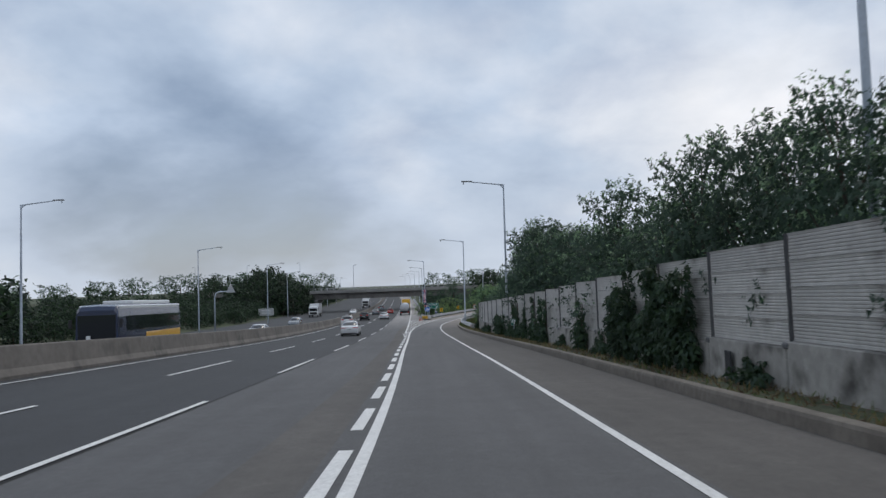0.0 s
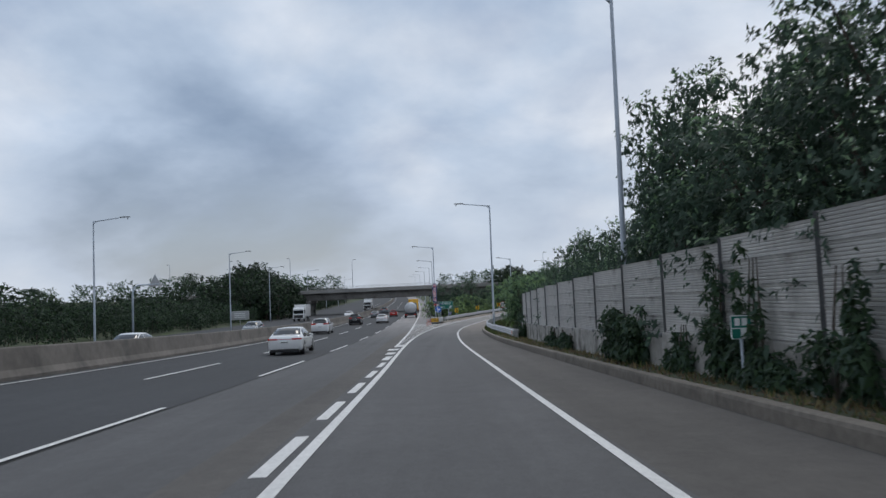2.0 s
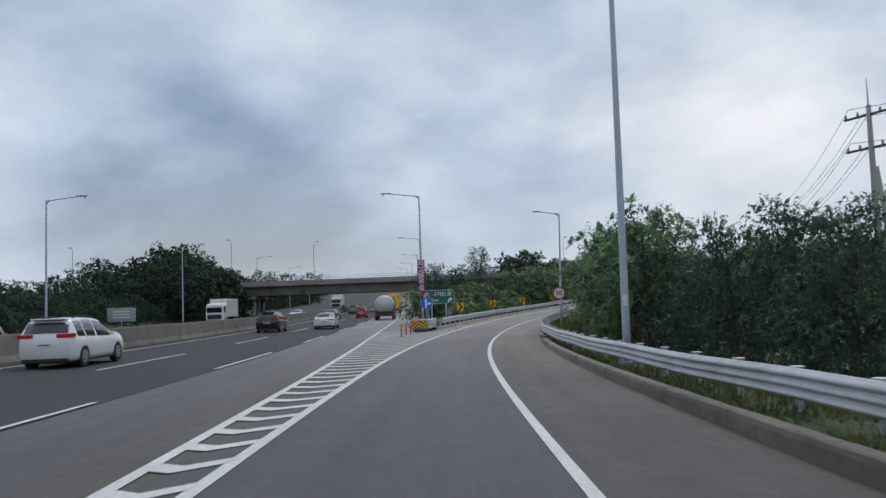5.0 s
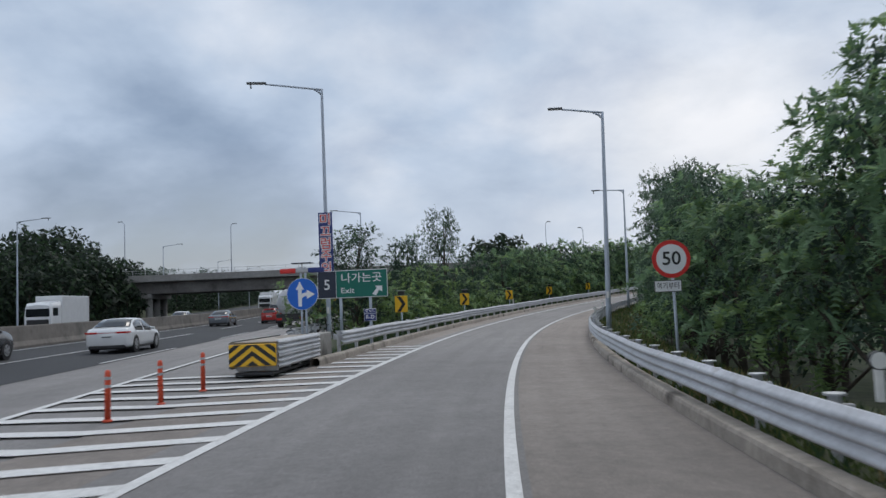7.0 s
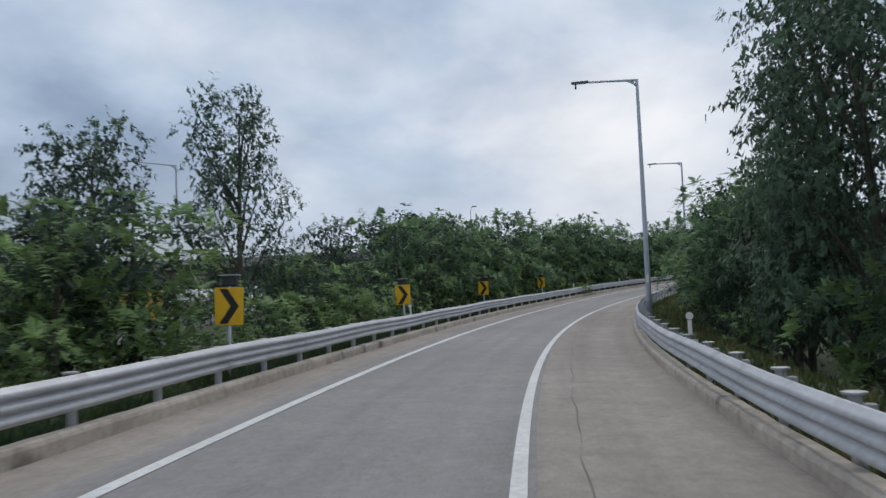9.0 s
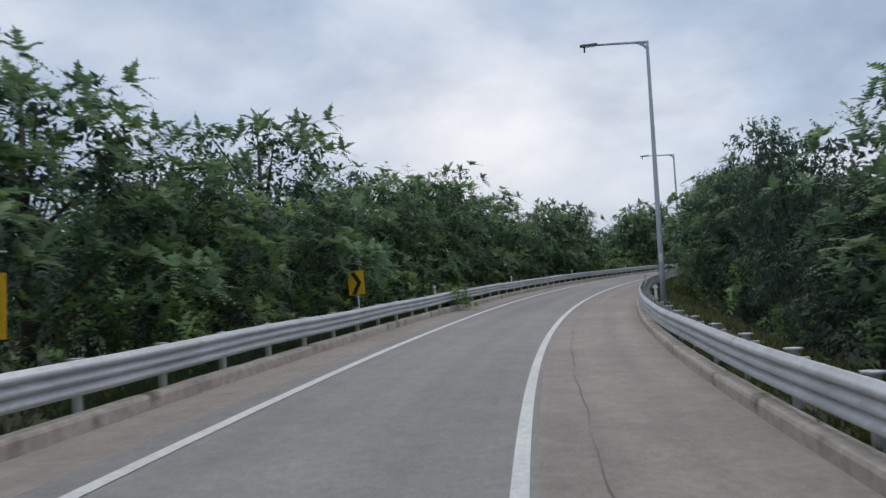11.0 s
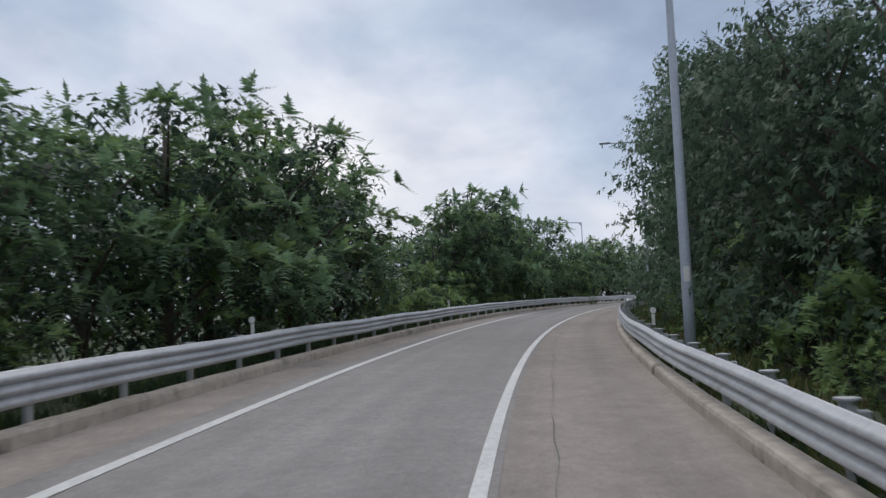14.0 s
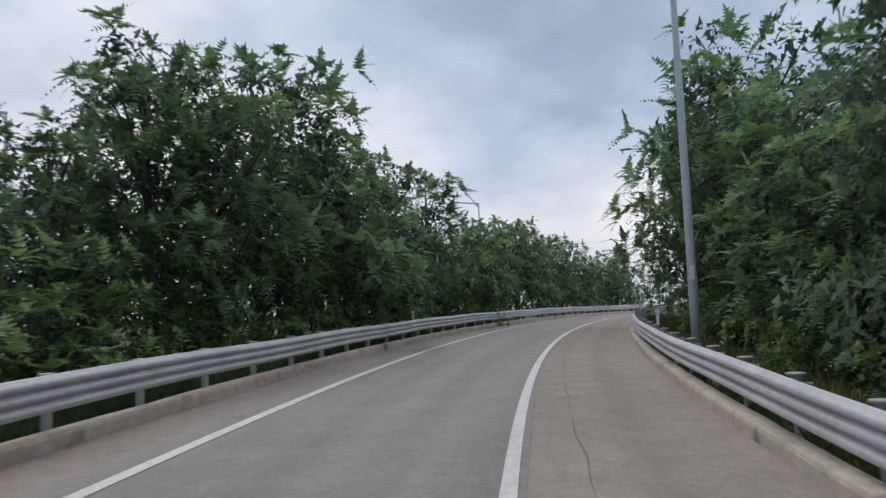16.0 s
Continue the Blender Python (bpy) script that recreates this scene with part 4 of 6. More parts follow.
_cv = chevron_sign()
for _i, (_s, _d, _t) in enumerate(((178.0, -5.7, 0), (192.6, -5.7, 3), (206.5, -5.7, 0), (220.2, -5.7, -4), (235.0, -5.7, -14))):
    _x, _y, _z = spot(_s, _d)
    _m = pose(_x, _y, _z + 0.12, 0, (0, 2, -1, 1, -3)[_i], facing(_s) - 4 + _t)
    if _i == 0:
        _cv.matrix_world = _m
    else:
        copy_thing(_cv, _m)


def gantry_triangle():
    """A far warning triangle on a bent arm beyond the median."""
    x, y = -36.6, 135.2
    z = float(ground_level(x, y)[0])
    root = empty("overhead_warning_sign", pose(x, y, z), "triangular sign seen from behind on a curved arm", "road sign")
    part("mast", tube([(-3.4, 0, 0), (-3.4, 0, 5.7), (-3.2, 0, 6.3), (-2.7, 0, 6.55), (-0.2, 0, 6.6)], [0.12, 0.11, 0.1, 0.09, 0.07], 10), M_POLE, root, smooth=True)
    flat([(-1.5, 6.35), (0.1, 6.35), (-0.7, 7.75)], -0.03, 0.04, M_BACK, "triangle", root, "bare metal back of a triangular sign")


gantry_triangle()


def median_board(x, y, w, h, lift, mat, label):
    z = float(level(x, y)[0])
    root = empty("roadside_board", pose(x, y, z), label, "road sign")
    part("post", tube([(0, 0.05, 0), (0, 0.05, lift + h)], 0.05, 8), M_POLE, root, smooth=True)
    b = part("board", box(-w / 2, 0, lift, w / 2, 0.03, lift + h, 0.006), M_WHITE, root)
    part("panel", box(-w / 2 + 0.04, -0.005, lift + 0.04, w / 2 - 0.04, 0, lift + h - 0.04), mat, b)
    for k in range(3):
        part("writing_bar", box(-w * 0.3, -0.008, lift + h * (0.25 + 0.22 * k), w * 0.3, -0.005, lift + h * (0.34 + 0.22 * k)), M_WHITE, b)


median_board(-30.6, 84.0, 1.0, 2.6, 1.4, M_GREEN, "small green board with pale bars beyond the median")
median_board(-55.0, 208.0, 4.0, 1.8, 1.0, M_BACK, "grey roadside board with pale bars beyond the median")


# ---------------------------------------------------------------- noise wall
M_PANEL = material("noise_panel", (0.40, 0.39, 0.372), 0.6, 0.0, scales=((0.6, 0.14), (5.0, 0.10), (50.0, 0.05)), tint=((0.17, 0.16, 0.145), 0.8, 0.57), per_object=0.10)
M_HBEAM = material("wall_post_steel", (0.12, 0.123, 0.128), 0.55, 0.4, scales=((2.0, 0.15),))
WALL_D = ([-45, 60, 75, 92, 100, 108], [5.9, 5.9, 5.7, 5.42, 5.5, 5.65])
WALL_STEP, WALL_END = 4.0, 108.0


def wall_at(s):
    d = float(np.interp(s, *WALL_D))
    x, y = RAMP.at(s, d)
    return float(x), float(y)


def ribbed_board(width, height, ribs):
    """One noise panel board: horizontal ribs facing -x."""
    V, F = [], []
    prof = []
    for k in range(ribs):
        z = height * k / ribs
        q = height / ribs
        prof += [(0.0, z + 0.004), (-0.015, z + q * 0.25), (-0.015, z + q * 0.72), (0.0, z + q * 0.97)]
    prof = [(0.03, 0.0), (-0.03, 0.002), (-0.03, 0.012)] + prof[1:-1] + [(-0.03, height - 0.012), (-0.03, height - 0.002), (0.03, height)]
    for x, z in prof:
        V += [(x, 0.0, z), (x, width, z)]
    F = [(2 * i, 2 * i + 1, 2 * i + 3, 2 * i + 2) for i in range(len(prof) - 1)]
    F.append((len(V) - 2, len(V) - 1, 1, 0))
    me = bpy.data.meshes.new("panel")
    me.from_pydata(V, [], F)
    me.materials.append(M_PANEL)
    return me


def noise_wall():
    x, y = wall_at(WALL_END)
    root = empty("noise_wall", pose(x, y, 0), "grey ribbed noise barrier on a stained concrete base", "noise wall")
    off = Matrix.Translation((-x, -y, 0))
    ends = [WALL_END - WALL_STEP * k for k in range(38)]
    top = lambda s: float(smooth_knots(PROFILE, np.array([s]))[0]) + float(np.interp(s, [60, 108], [3.06, 3.12]))
    boards = 4
    me = {}
    bh = 2.05 / boards
    me[0] = ribbed_board(WALL_STEP - 0.07, bh - 0.006, 8)
    post = bpy.data.meshes.new("post")
    bm = box(-0.06, -0.036, 0, 0.06, -0.026, 2.35, 0.003)
    box(-0.06, 0.026, 0, 0.06, 0.036, 2.35, 0.003, 1, bm)
    box(-0.012, -0.03, 0, 0.012, 0.03, 2.35, 0, 1, bm)
    box(-0.19, -0.12, 0.16, 0.12, 0.12, 0.28, 0.03, 1, bm)
    bm.to_mesh(post); bm.free(); post.materials.append(M_HBEAM)
    for k, s in enumerate(ends):
        ax, ay = wall_at(s)
        zt = top(s)
        p = new("post", post); p.parent = root
        bx, by = wall_at(s - WALL_STEP)
        turn = -math.degrees(math.atan2(ax - bx, ay - by))
        p.matrix_basis = off @ pose(ax, ay, zt - 2.30, 0, 0, turn)
        if k == len(ends) - 1:
            break
        zb = (zt + top(s - WALL_STEP)) / 2 - 2.05
        for b in range(boards):
            o = new("panel", me[0]); o.parent = root
            o.matrix_basis = off @ pose(bx + (ax - bx) * 0.011, by + (ay - by) * 0.011, zb + b * bh, 0, 0, turn)
        # base segment under each bay
        g0 = min(float(ground_level(ax, ay)[0]), float(ground_level(bx, by)[0])) - 0.4
        bm = box(-0.16, 0.01, g0, 0.16, WALL_STEP - 0.01, zb - 0.01, 0.02)
        q = part("concrete_base", bm, M_CONCRETE, root)
        q.matrix_basis = off @ pose(bx, by, 0, 0, 0, turn)
    return root


noise_wall()
_x, _y = wall_at(30.6)
_g = float(ground_level(_x, _y)[0])
_o = empty("manhole_marker", pose(_x - 0.22, _y, _g, 0, 0, 0), "dark rusty plate leaning on the concrete base", "plate")
part("plate", box(-0.04, -0.22, 0.0, 0.0, 0.22, 0.7, 0.01), M_DARKMETAL, _o)
_x, _y = wall_at(66.0)
_o = empty("wall_notice", pose(_x - 0.5, _y, float(ground_level(_x, _y)[0]), 0, 0, 8), "small green plate with unreadable pale bars among vines", "sign")
_b = part("board", box(-0.20, 0, 0.92, 0.20, 0.02, 1.36, 0.005), M_WHITE, _o)
part("upper_panel", box(-0.185, -0.005, 1.13, 0.185, 0, 1.345), M_GREEN, _b, "green upper half")
part("lower_panel", box(-0.185, -0.005, 0.935, -0.02, 0, 1.11), M_GREEN, _b, "green lower corner")
for _k in range(2):
    part("writing_bar", box(-0.13 + 0.14 * _k, -0.008, 1.17, -0.03 + 0.14 * _k, -0.005, 1.31), M_WHITE, _b)
part("post", tube([(0, 0.04, -0.1), (0, 0.04, 1.3)], 0.03, 8), M_POLE, _o)


# ---------------------------------------------------------------- plants
def leaf_material(name, base, spread=0.35):
    """Thin leaves: patches of younger and older growth, light that comes through."""
    return material(name, base, 0.62, scales=((0.5, 0.30), (1.6, 0.22)), per_island=spread * 0.35, per_object=0.14, through_light=0.40, spec=0.28)


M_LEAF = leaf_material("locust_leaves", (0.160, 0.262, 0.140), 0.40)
# leaves of young trees, and the painted light on top of locust sprays
M_LEAF_LIGHT = leaf_material("young_and_top_lit_leaves", (0.215, 0.325, 0.120), 0.38)
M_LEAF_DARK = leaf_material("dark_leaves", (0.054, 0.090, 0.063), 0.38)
M_LEAF_MID = leaf_material("tall_tree_leaves", (0.112, 0.178, 0.114), 0.38)
M_NEEDLE = leaf_material("dark_conifer", (0.024, 0.040, 0.026), 0.35)
M_VINE = leaf_material("vine_leaves", (0.040, 0.074, 0.034), 0.4)
M_DRY = leaf_material("dry_leaves", (0.135, 0.095, 0.06), 0.35)
M_GRASS = leaf_material("verge_grass", (0.085, 0.115, 0.035), 0.45)
M_STRAW = leaf_material("dry_grass", (0.20, 0.165, 0.08), 0.35)
M_BARK = material("bark", (0.075, 0.062, 0.05), 0.9, scales=((3.0, 0.25), (25.0, 0.25)), bump=0.8, bump_scale=18)


def quads_mesh(name, centre, axis, side, mats, pick=None, lie=None):
    """Many pointed leaves: base at centre, tip at centre + axis, width side; lie: how the spray they belong to lies."""
    n = len(centre)
    if lie is not None:
        way = np.cross(side, axis)
        side = np.where(np.sum(way * lie, axis=1, keepdims=True) < 0, -side, side)
    V = np.empty((n, 3, 3))
    V[:, 0] = centre + side
    V[:, 1] = centre + axis
    V[:, 2] = centre - side
    me = bpy.data.meshes.new(name)
    me.vertices.add(n * 3); me.loops.add(n * 3); me.polygons.add(n)
    me.vertices.foreach_set("co", V.ravel())
    me.loops.foreach_set("vertex_index", np.arange(n * 3))
    me.polygons.foreach_set("loop_start", np.arange(n) * 3)
    me.polygons.foreach_set("loop_total", np.full(n, 3))
    for m in mats:
        me.materials.append(m)
    if pick is not None:
        me.polygons.foreach_set("material_index", pick.astype(np.int32))
    me.update(calc_edges=True)
    if lie is not None:
        soft = unit(unit(np.cross(side, axis)) * 0.25 + lie * 0.85)
        me.normals_split_custom_set_from_vertices(np.repeat(soft, 3, axis=0).tolist())
    return me


def unit(v):
    return v / np.maximum(np.linalg.norm(v, axis=-1, keepdims=True), 1e-6)


def spread_in(rng, blobs, n, inner=0.55):
    """Points near the skins of several blobs, with their outward ways."""
    w = np.array([b[3] * b[4] * b[5] for b in blobs]) ** 0.5
    k = rng.choice(len(blobs), n, p=w / w.sum())
    B = np.array(blobs)[k]
    u = unit(rng.normal(size=(n, 3)))
    # most leaves grow on the upper side of a spray
    u[:, 2] = np.where(rng.rand(n) < 0.72, np.abs(u[:, 2]), u[:, 2])
    r = inner + (1 - inner) * rng.rand(n) ** 0.6
    r *= 1 + 0.16 * np.sin(u[:, 0] * 5 + B[:, 0]) * np.cos(u[:, 2] * 4 + B[:, 1])
    return B[:, :3] + u * B[:, 3:] * r[:, None], unit(u * np.array([1, 1, 0.8]))


def frond_leaves(rng, blobs, n, length, leaflets, leaf, droop=0.35, inner=0.6):
    """Feathered leaves in rosettes at the twig ends: pairs of leaflets along arching stalks."""
    per = 6
    tip, out = spread_in(rng, blobs, max(1, n // per), inner)
    k = np.repeat(np.arange(len(tip)), per)
    n = len(k)
    p, out = tip[k], out[k]
    # the fronds of one rosette stand round its twig
    turn = np.tile(np.arange(per) * 2 * np.pi / per, len(tip)) + np.repeat(rng.rand(len(tip)) * 6.3, per)
    axis = unit(out + np.array([0, 0, 0.55]))
    u = unit(np.cross(axis, np.array([0.3, 0.2, 1.0])))
    v = np.cross(axis, u)
    way = unit(axis * (0.35 + 0.5 * rng.rand(n))[:, None] + u * np.cos(turn)[:, None] + v * np.sin(turn)[:, None] + rng.normal(scale=0.15, size=(n, 3)))
    L = length * (0.6 + 0.6 * rng.rand(n))
    side = unit(np.cross(way, np.array([0, 0, 1.0])) + rng.normal(scale=0.12, size=(n, 3)))
    C, A, S = [], [], []
    for j in range(leaflets):
        t = 0.14 + 0.86 * (j // 2) / max(1, (leaflets - 1) // 2)
        base = p + way * (L * t)[:, None]
        base[:, 2] -= droop * L * t * t
        sg = 1 if j % 2 else -1
        last = j == leaflets - 1
        a = unit((0 if last else sg) * side + way * (1.0 if last else 0.42) + np.array([0, 0, -0.2]) + rng.normal(scale=0.1, size=(n, 3)))
        ll = leaf * (0.8 + 0.4 * rng.rand(n)) * (1.05 - 0.45 * t)
        C.append(base); A.append(a * ll[:, None])
        S.append(unit(np.cross(a, unit(np.cross(way, side)))) * (ll * 0.28)[:, None])
    lie = unit(out * 0.7 + np.array([0, 0, 0.45]))
    return np.concatenate(C), np.concatenate(A), np.concatenate(S), np.tile(lie, (leaflets, 1))


def plain_leaves(rng, blobs, n, leaf, inner=0.5, twig=0.0):
    """Single leaves; with twig: in sprays along short twigs of that length."""
    if twig:
        per = 10
        p, out = spread_in(rng, blobs, max(1, n // per), inner)
        k = np.repeat(np.arange(len(p)), per)
        n = len(k)
        skin = out[k]
        along = unit(out + rng.normal(scale=0.45, size=out.shape) + np.array([0, 0, 0.15]))
        t = np.tile(np.linspace(0, 1, per), len(p))
        p = p[k] + along[k] * (twig * t * (0.7 + 0.6 * rng.rand(len(out))[k]))[:, None] + rng.normal(scale=0.03, size=(n, 3))
        p[:, 2] -= twig * 0.25 * t * t
        out = unit(along[k] * 0.8 + rng.normal(scale=0.5, size=(n, 3)))
    else:
        p, out = spread_in(rng, blobs, n, inner)
        skin = out
    lie = unit(skin * 0.75 + np.array([0, 0, 0.40]))
    flat_way = unit(lie + rng.normal(scale=0.38, size=(n, 3)))
    a = rng.normal(scale=0.6, size=(n, 3)) + out * 0.5 + np.array([0, 0, -0.35])
    a = unit(a - flat_way * np.sum(a * flat_way, axis=1, keepdims=True))
    ll = leaf * (0.6 + 0.8 * rng.rand(n))
    return p, a * ll[:, None], np.cross(a, flat_way) * (ll * 0.30)[:, None], lie


def crown_blobs(rng, height, radius, low, count, squash=0.75):
    """An uneven crown: flat sprays of leaves in layers over a dome, with gaps between, round a core."""
    blobs = []
    pads = int(count * 1.5)
    lean = rng.normal(scale=0.12, size=2) * radius
    for i in range(pads):
        t = (i + 0.5) / pads
        z = low + (height - low) * (0.08 + 0.80 * t)
        dome = math.sqrt(max(0.10, 1 - (1.15 * t - 0.32) ** 2))
        ang = i * 2.4 + rng.rand() * 0.9
        reach = radius * (0.42 + 0.46 * rng.rand()) * dome
        r = radius * (0.29 + 0.22 * rng.rand()) * (0.62 + 0.38 * dome)
        blobs.append((math.cos(ang) * reach + lean[0] * t, math.sin(ang) * reach + lean[1] * t, z, r, r, r * squash * 0.80))
    blobs.append((lean[0] * 0.5, lean[1] * 0.5, low + (height - low) * 0.47, radius * 0.62, radius * 0.62, (height - low) * 0.42))
    return blobs


TALL = {}


def tree(kind, seed, height, radius, low, fronds, label, mats, name="tree", leaf=0.2, leaflets=7, frond=0.55, count=9, group="", squash=0.75, shoot=14):
    rng = np.random.RandomState(seed)
    root = empty(name, pose(0, 0, 0), label, "tree" if name == "tree" else "shrub", group)
    blobs = crown_blobs(rng, height, radius, low, count, squash)
    bm = bmesh.new()
    lean = rng.normal(scale=0.03 * height, size=2)
    r0 = 0.03 * height * (0.8 if name == "tree" else 0.4)
    tube([(0, 0, -0.5), (lean[0] * 0.2, lean[1] * 0.2, height * 0.25), (lean[0] * 0.6, lean[1] * 0.6, height * 0.55), (lean[0], lean[1], height * 0.85)], [r0, r0 * 0.75, r0 * 0.5, r0 * 0.15], 8, bm)
    for b in blobs[:-1:2]:
        zs = max(0.2, b[2] - 0.25 * height)
        tube([(lean[0] * zs / height, lean[1] * zs / height, zs), (b[0] * 0.5, b[1] * 0.5, (zs + b[2]) / 2), (b[0], b[1], b[2])], [r0 * 0.38, r0 * 0.25, r0 * 0.08], 4, bm, False)
    if kind == "feather":
        c, a, s, n1 = frond_leaves(rng, blobs, fronds, frond, leaflets, leaf)
    else:
        c, a, s, n1 = plain_leaves(rng, blobs, fronds, leaf, 0.6, 0.42)
    TALL[root.name] = float(np.percentile(c[:, 2], 98.0))
    c2, a2, s2 = shoots(rng, blobs, bm, shoot, leaf * 0.72, height)
    c, a, s, n1 = np.concatenate([c, c2]), np.concatenate([a, a2]), np.concatenate([s, s2]), np.concatenate([n1, np.tile([0.0, 0.0, 1.0], (len(c2), 1))])
    part("trunk", bm, M_BARK, root, smooth=True)
    # upward-facing leaves take the second colour: painted top light on locust and broadleaf
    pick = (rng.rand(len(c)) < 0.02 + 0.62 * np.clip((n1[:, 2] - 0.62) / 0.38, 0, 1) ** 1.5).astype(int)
    # dark leaves deep in the crown: the inner shade is put into their colour
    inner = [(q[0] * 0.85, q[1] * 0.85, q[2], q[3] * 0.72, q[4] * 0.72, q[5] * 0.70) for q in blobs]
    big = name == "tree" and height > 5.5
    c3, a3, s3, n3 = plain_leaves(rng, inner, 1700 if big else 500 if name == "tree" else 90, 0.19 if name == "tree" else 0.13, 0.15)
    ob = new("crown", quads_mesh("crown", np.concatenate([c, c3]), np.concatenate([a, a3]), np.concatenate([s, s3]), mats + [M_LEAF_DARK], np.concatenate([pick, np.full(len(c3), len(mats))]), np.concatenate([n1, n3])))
    ob.parent = root
    return root


def shoots(rng, blobs, bm, count, leaf, grow):
    """Young shoots that stand out of the crown, feathered along their length."""
    C, A, S = [], [], []
    tops = sorted(blobs[:-1], key=lambda q: -q[2])[:7]
    for k in range(count):
        q = tops[rng.randint(len(tops))] if k % 3 else blobs[rng.randint(len(blobs) - 1)]
        u = unit(rng.normal(size=3) + np.array([0, 0, 0.9]))
        p0 = np.array(q[:3]) + u * np.array(q[3:]) * 0.8
        way = unit(u * 0.7 + np.array([0, 0, 0.75]) + rng.normal(scale=0.25, size=3))
        length = (0.05 + 0.05 * rng.rand()) * grow
        side = unit(np.cross(way, rng.normal(size=3)))
        C.append(p0); A.append(way * length); S.append(side * 0.011)
        for j in range(9):
            t = 0.15 + 0.85 * j / 8
            base = p0 + way * length * t
            ang = j * 2.4
            out = unit(side * math.cos(ang) + np.cross(way, side) * math.sin(ang) + way * 0.5 + np.array([0, 0, -0.15]))
            fl = 0.055 * grow * (1 - 0.45 * t)
            sd = unit(np.cross(out, np.array([0, 0, 1.0])) + 1e-3)
            for m in range(5):
                tt = 0.3 + 0.7 * (m // 2) / 2
                w = out if m == 4 else unit(sd * (1 if m % 2 else -1) + out * 0.55)
                ll = leaf * (0.75 + 0.3 * rng.rand())
                C.append(base + out * fl * tt - np.array([0, 0, 0.25 * fl * tt * tt])); A.append(w * ll)
                S.append(unit(np.cross(w, np.cross(out, sd))) * ll * 0.24)
    return np.array(C), np.array(A), np.array(S)


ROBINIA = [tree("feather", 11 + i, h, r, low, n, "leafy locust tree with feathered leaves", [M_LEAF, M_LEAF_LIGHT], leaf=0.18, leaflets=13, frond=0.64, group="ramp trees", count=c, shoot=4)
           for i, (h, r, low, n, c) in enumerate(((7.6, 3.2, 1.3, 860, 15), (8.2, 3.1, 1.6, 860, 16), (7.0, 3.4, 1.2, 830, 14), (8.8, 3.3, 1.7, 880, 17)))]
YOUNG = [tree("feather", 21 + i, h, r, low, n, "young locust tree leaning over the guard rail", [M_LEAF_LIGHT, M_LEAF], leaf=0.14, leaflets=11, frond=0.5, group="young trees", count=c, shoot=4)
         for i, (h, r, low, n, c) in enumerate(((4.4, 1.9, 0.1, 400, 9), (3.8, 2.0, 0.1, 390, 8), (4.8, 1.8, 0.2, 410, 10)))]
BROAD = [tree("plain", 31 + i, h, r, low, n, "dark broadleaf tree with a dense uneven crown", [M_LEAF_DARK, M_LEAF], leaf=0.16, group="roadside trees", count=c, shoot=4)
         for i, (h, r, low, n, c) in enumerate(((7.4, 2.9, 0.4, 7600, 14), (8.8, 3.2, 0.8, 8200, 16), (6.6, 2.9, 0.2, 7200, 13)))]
FINE = [tree("plain", 51 + i, h, r, low, n, "tall small-leaved tree crowding over the ramp", [M_LEAF_MID, M_LEAF_DARK], leaf=0.145, group="tall ramp trees", count=c, shoot=5)
        for i, (h, r, low, n, c) in enumerate(((9.6, 3.3, 0.4, 11000, 18), (8.8, 3.2, 0.3, 10500, 17)))]
# joined stands: height, radius, foot of the crown, leaves, lumps, leaf length
FAR = [("far", h, r, low, n, c, 0.70) for h, r, low, n, c in ((9.0, 3.8, 0.2, 640, 10), (10.5, 3.6, 0.3, 640, 12), (7.0, 3.9, 0.1, 600, 9))]
BACK = [("back", h, r, low, n, c, 0.22) for h, r, low, n, c in ((8.0, 3.4, 0.2, 3100, 12), (9.0, 3.3, 0.3, 3100, 13))]
WOODS = {}
SHRUB = [tree("feather", 71 + i, h, r, 0.1, n, "light green sapling shrub beside the rail", [M_LEAF_LIGHT, M_LEAF], "shrub", leaf=0.15, frond=0.42, group="shrubs", count=c, shoot=6)
         for i, (h, r, n, c) in enumerate(((2.2, 1.3, 230, 6), (3.0, 1.6, 280, 7), (1.6, 1.2, 190, 5)))]

_used = set()
wood_name = "woodland_belt"
_rng = np.random.RandomState(5)


def plant(kinds, x, y, z, height, which=None, slim=1.0):
    """One plant of the given height above z."""
    i = int(_rng.randint(len(kinds))) if which is None else which
    k = kinds[i]
    if isinstance(k, tuple):
        rs, rd = RAMP.find(x, y)
        if k[0] == "far" and 100 < rs[0] < 440 and -17 < rd[0] < 14:
            return None
        WOODS.setdefault("ramp_side_wood" if k[0] == "back" else wood_name, []).append((k, x, y, z, height / k[1], _rng.randint(1 << 30)))
        return None
    size = height / TALL[k.name.split(".")[0] if k.name not in TALL else k.name]
    sx = slim * max(0.62, size) ** 0.7 * (0.94 + 0.12 * _rng.rand())
    m = pose(x, y, z, 0, 0, _rng.rand() * 360) @ Matrix.Diagonal((sx, sx, size, 1))
    if k.name not in _used:
        _used.add(k.name)
        k.matrix_world = m
        return k
    return copy_thing(k, m)


def row(kinds, s0, s1, step, d, jitter, top, slim=1.0, vary=0.09):
    """A row along the ramp whose crowns reach a height over the pavement."""
    _rng.seed(int(s0 * 7 + 900 + 13 * (d[1][0] if isinstance(d, tuple) else d)) % 9973)
    s = s0
    while s < s1:
        dd = (float(np.interp(s, *d)) if isinstance(d, tuple) else d) + _rng.normal() * jitter
        hh = (float(np.interp(s, *top)) if isinstance(top, tuple) else top) * (1 - vary + 2 * vary * _rng.rand())
        x, y, z = earth(s, dd)
        road = spot(s, 4 if dd > 0 else -6)[2]
        plant(kinds, x, y, z - 0.1, road + hh - z, None, slim)
        s += step * (0.8 + 0.4 * _rng.rand())


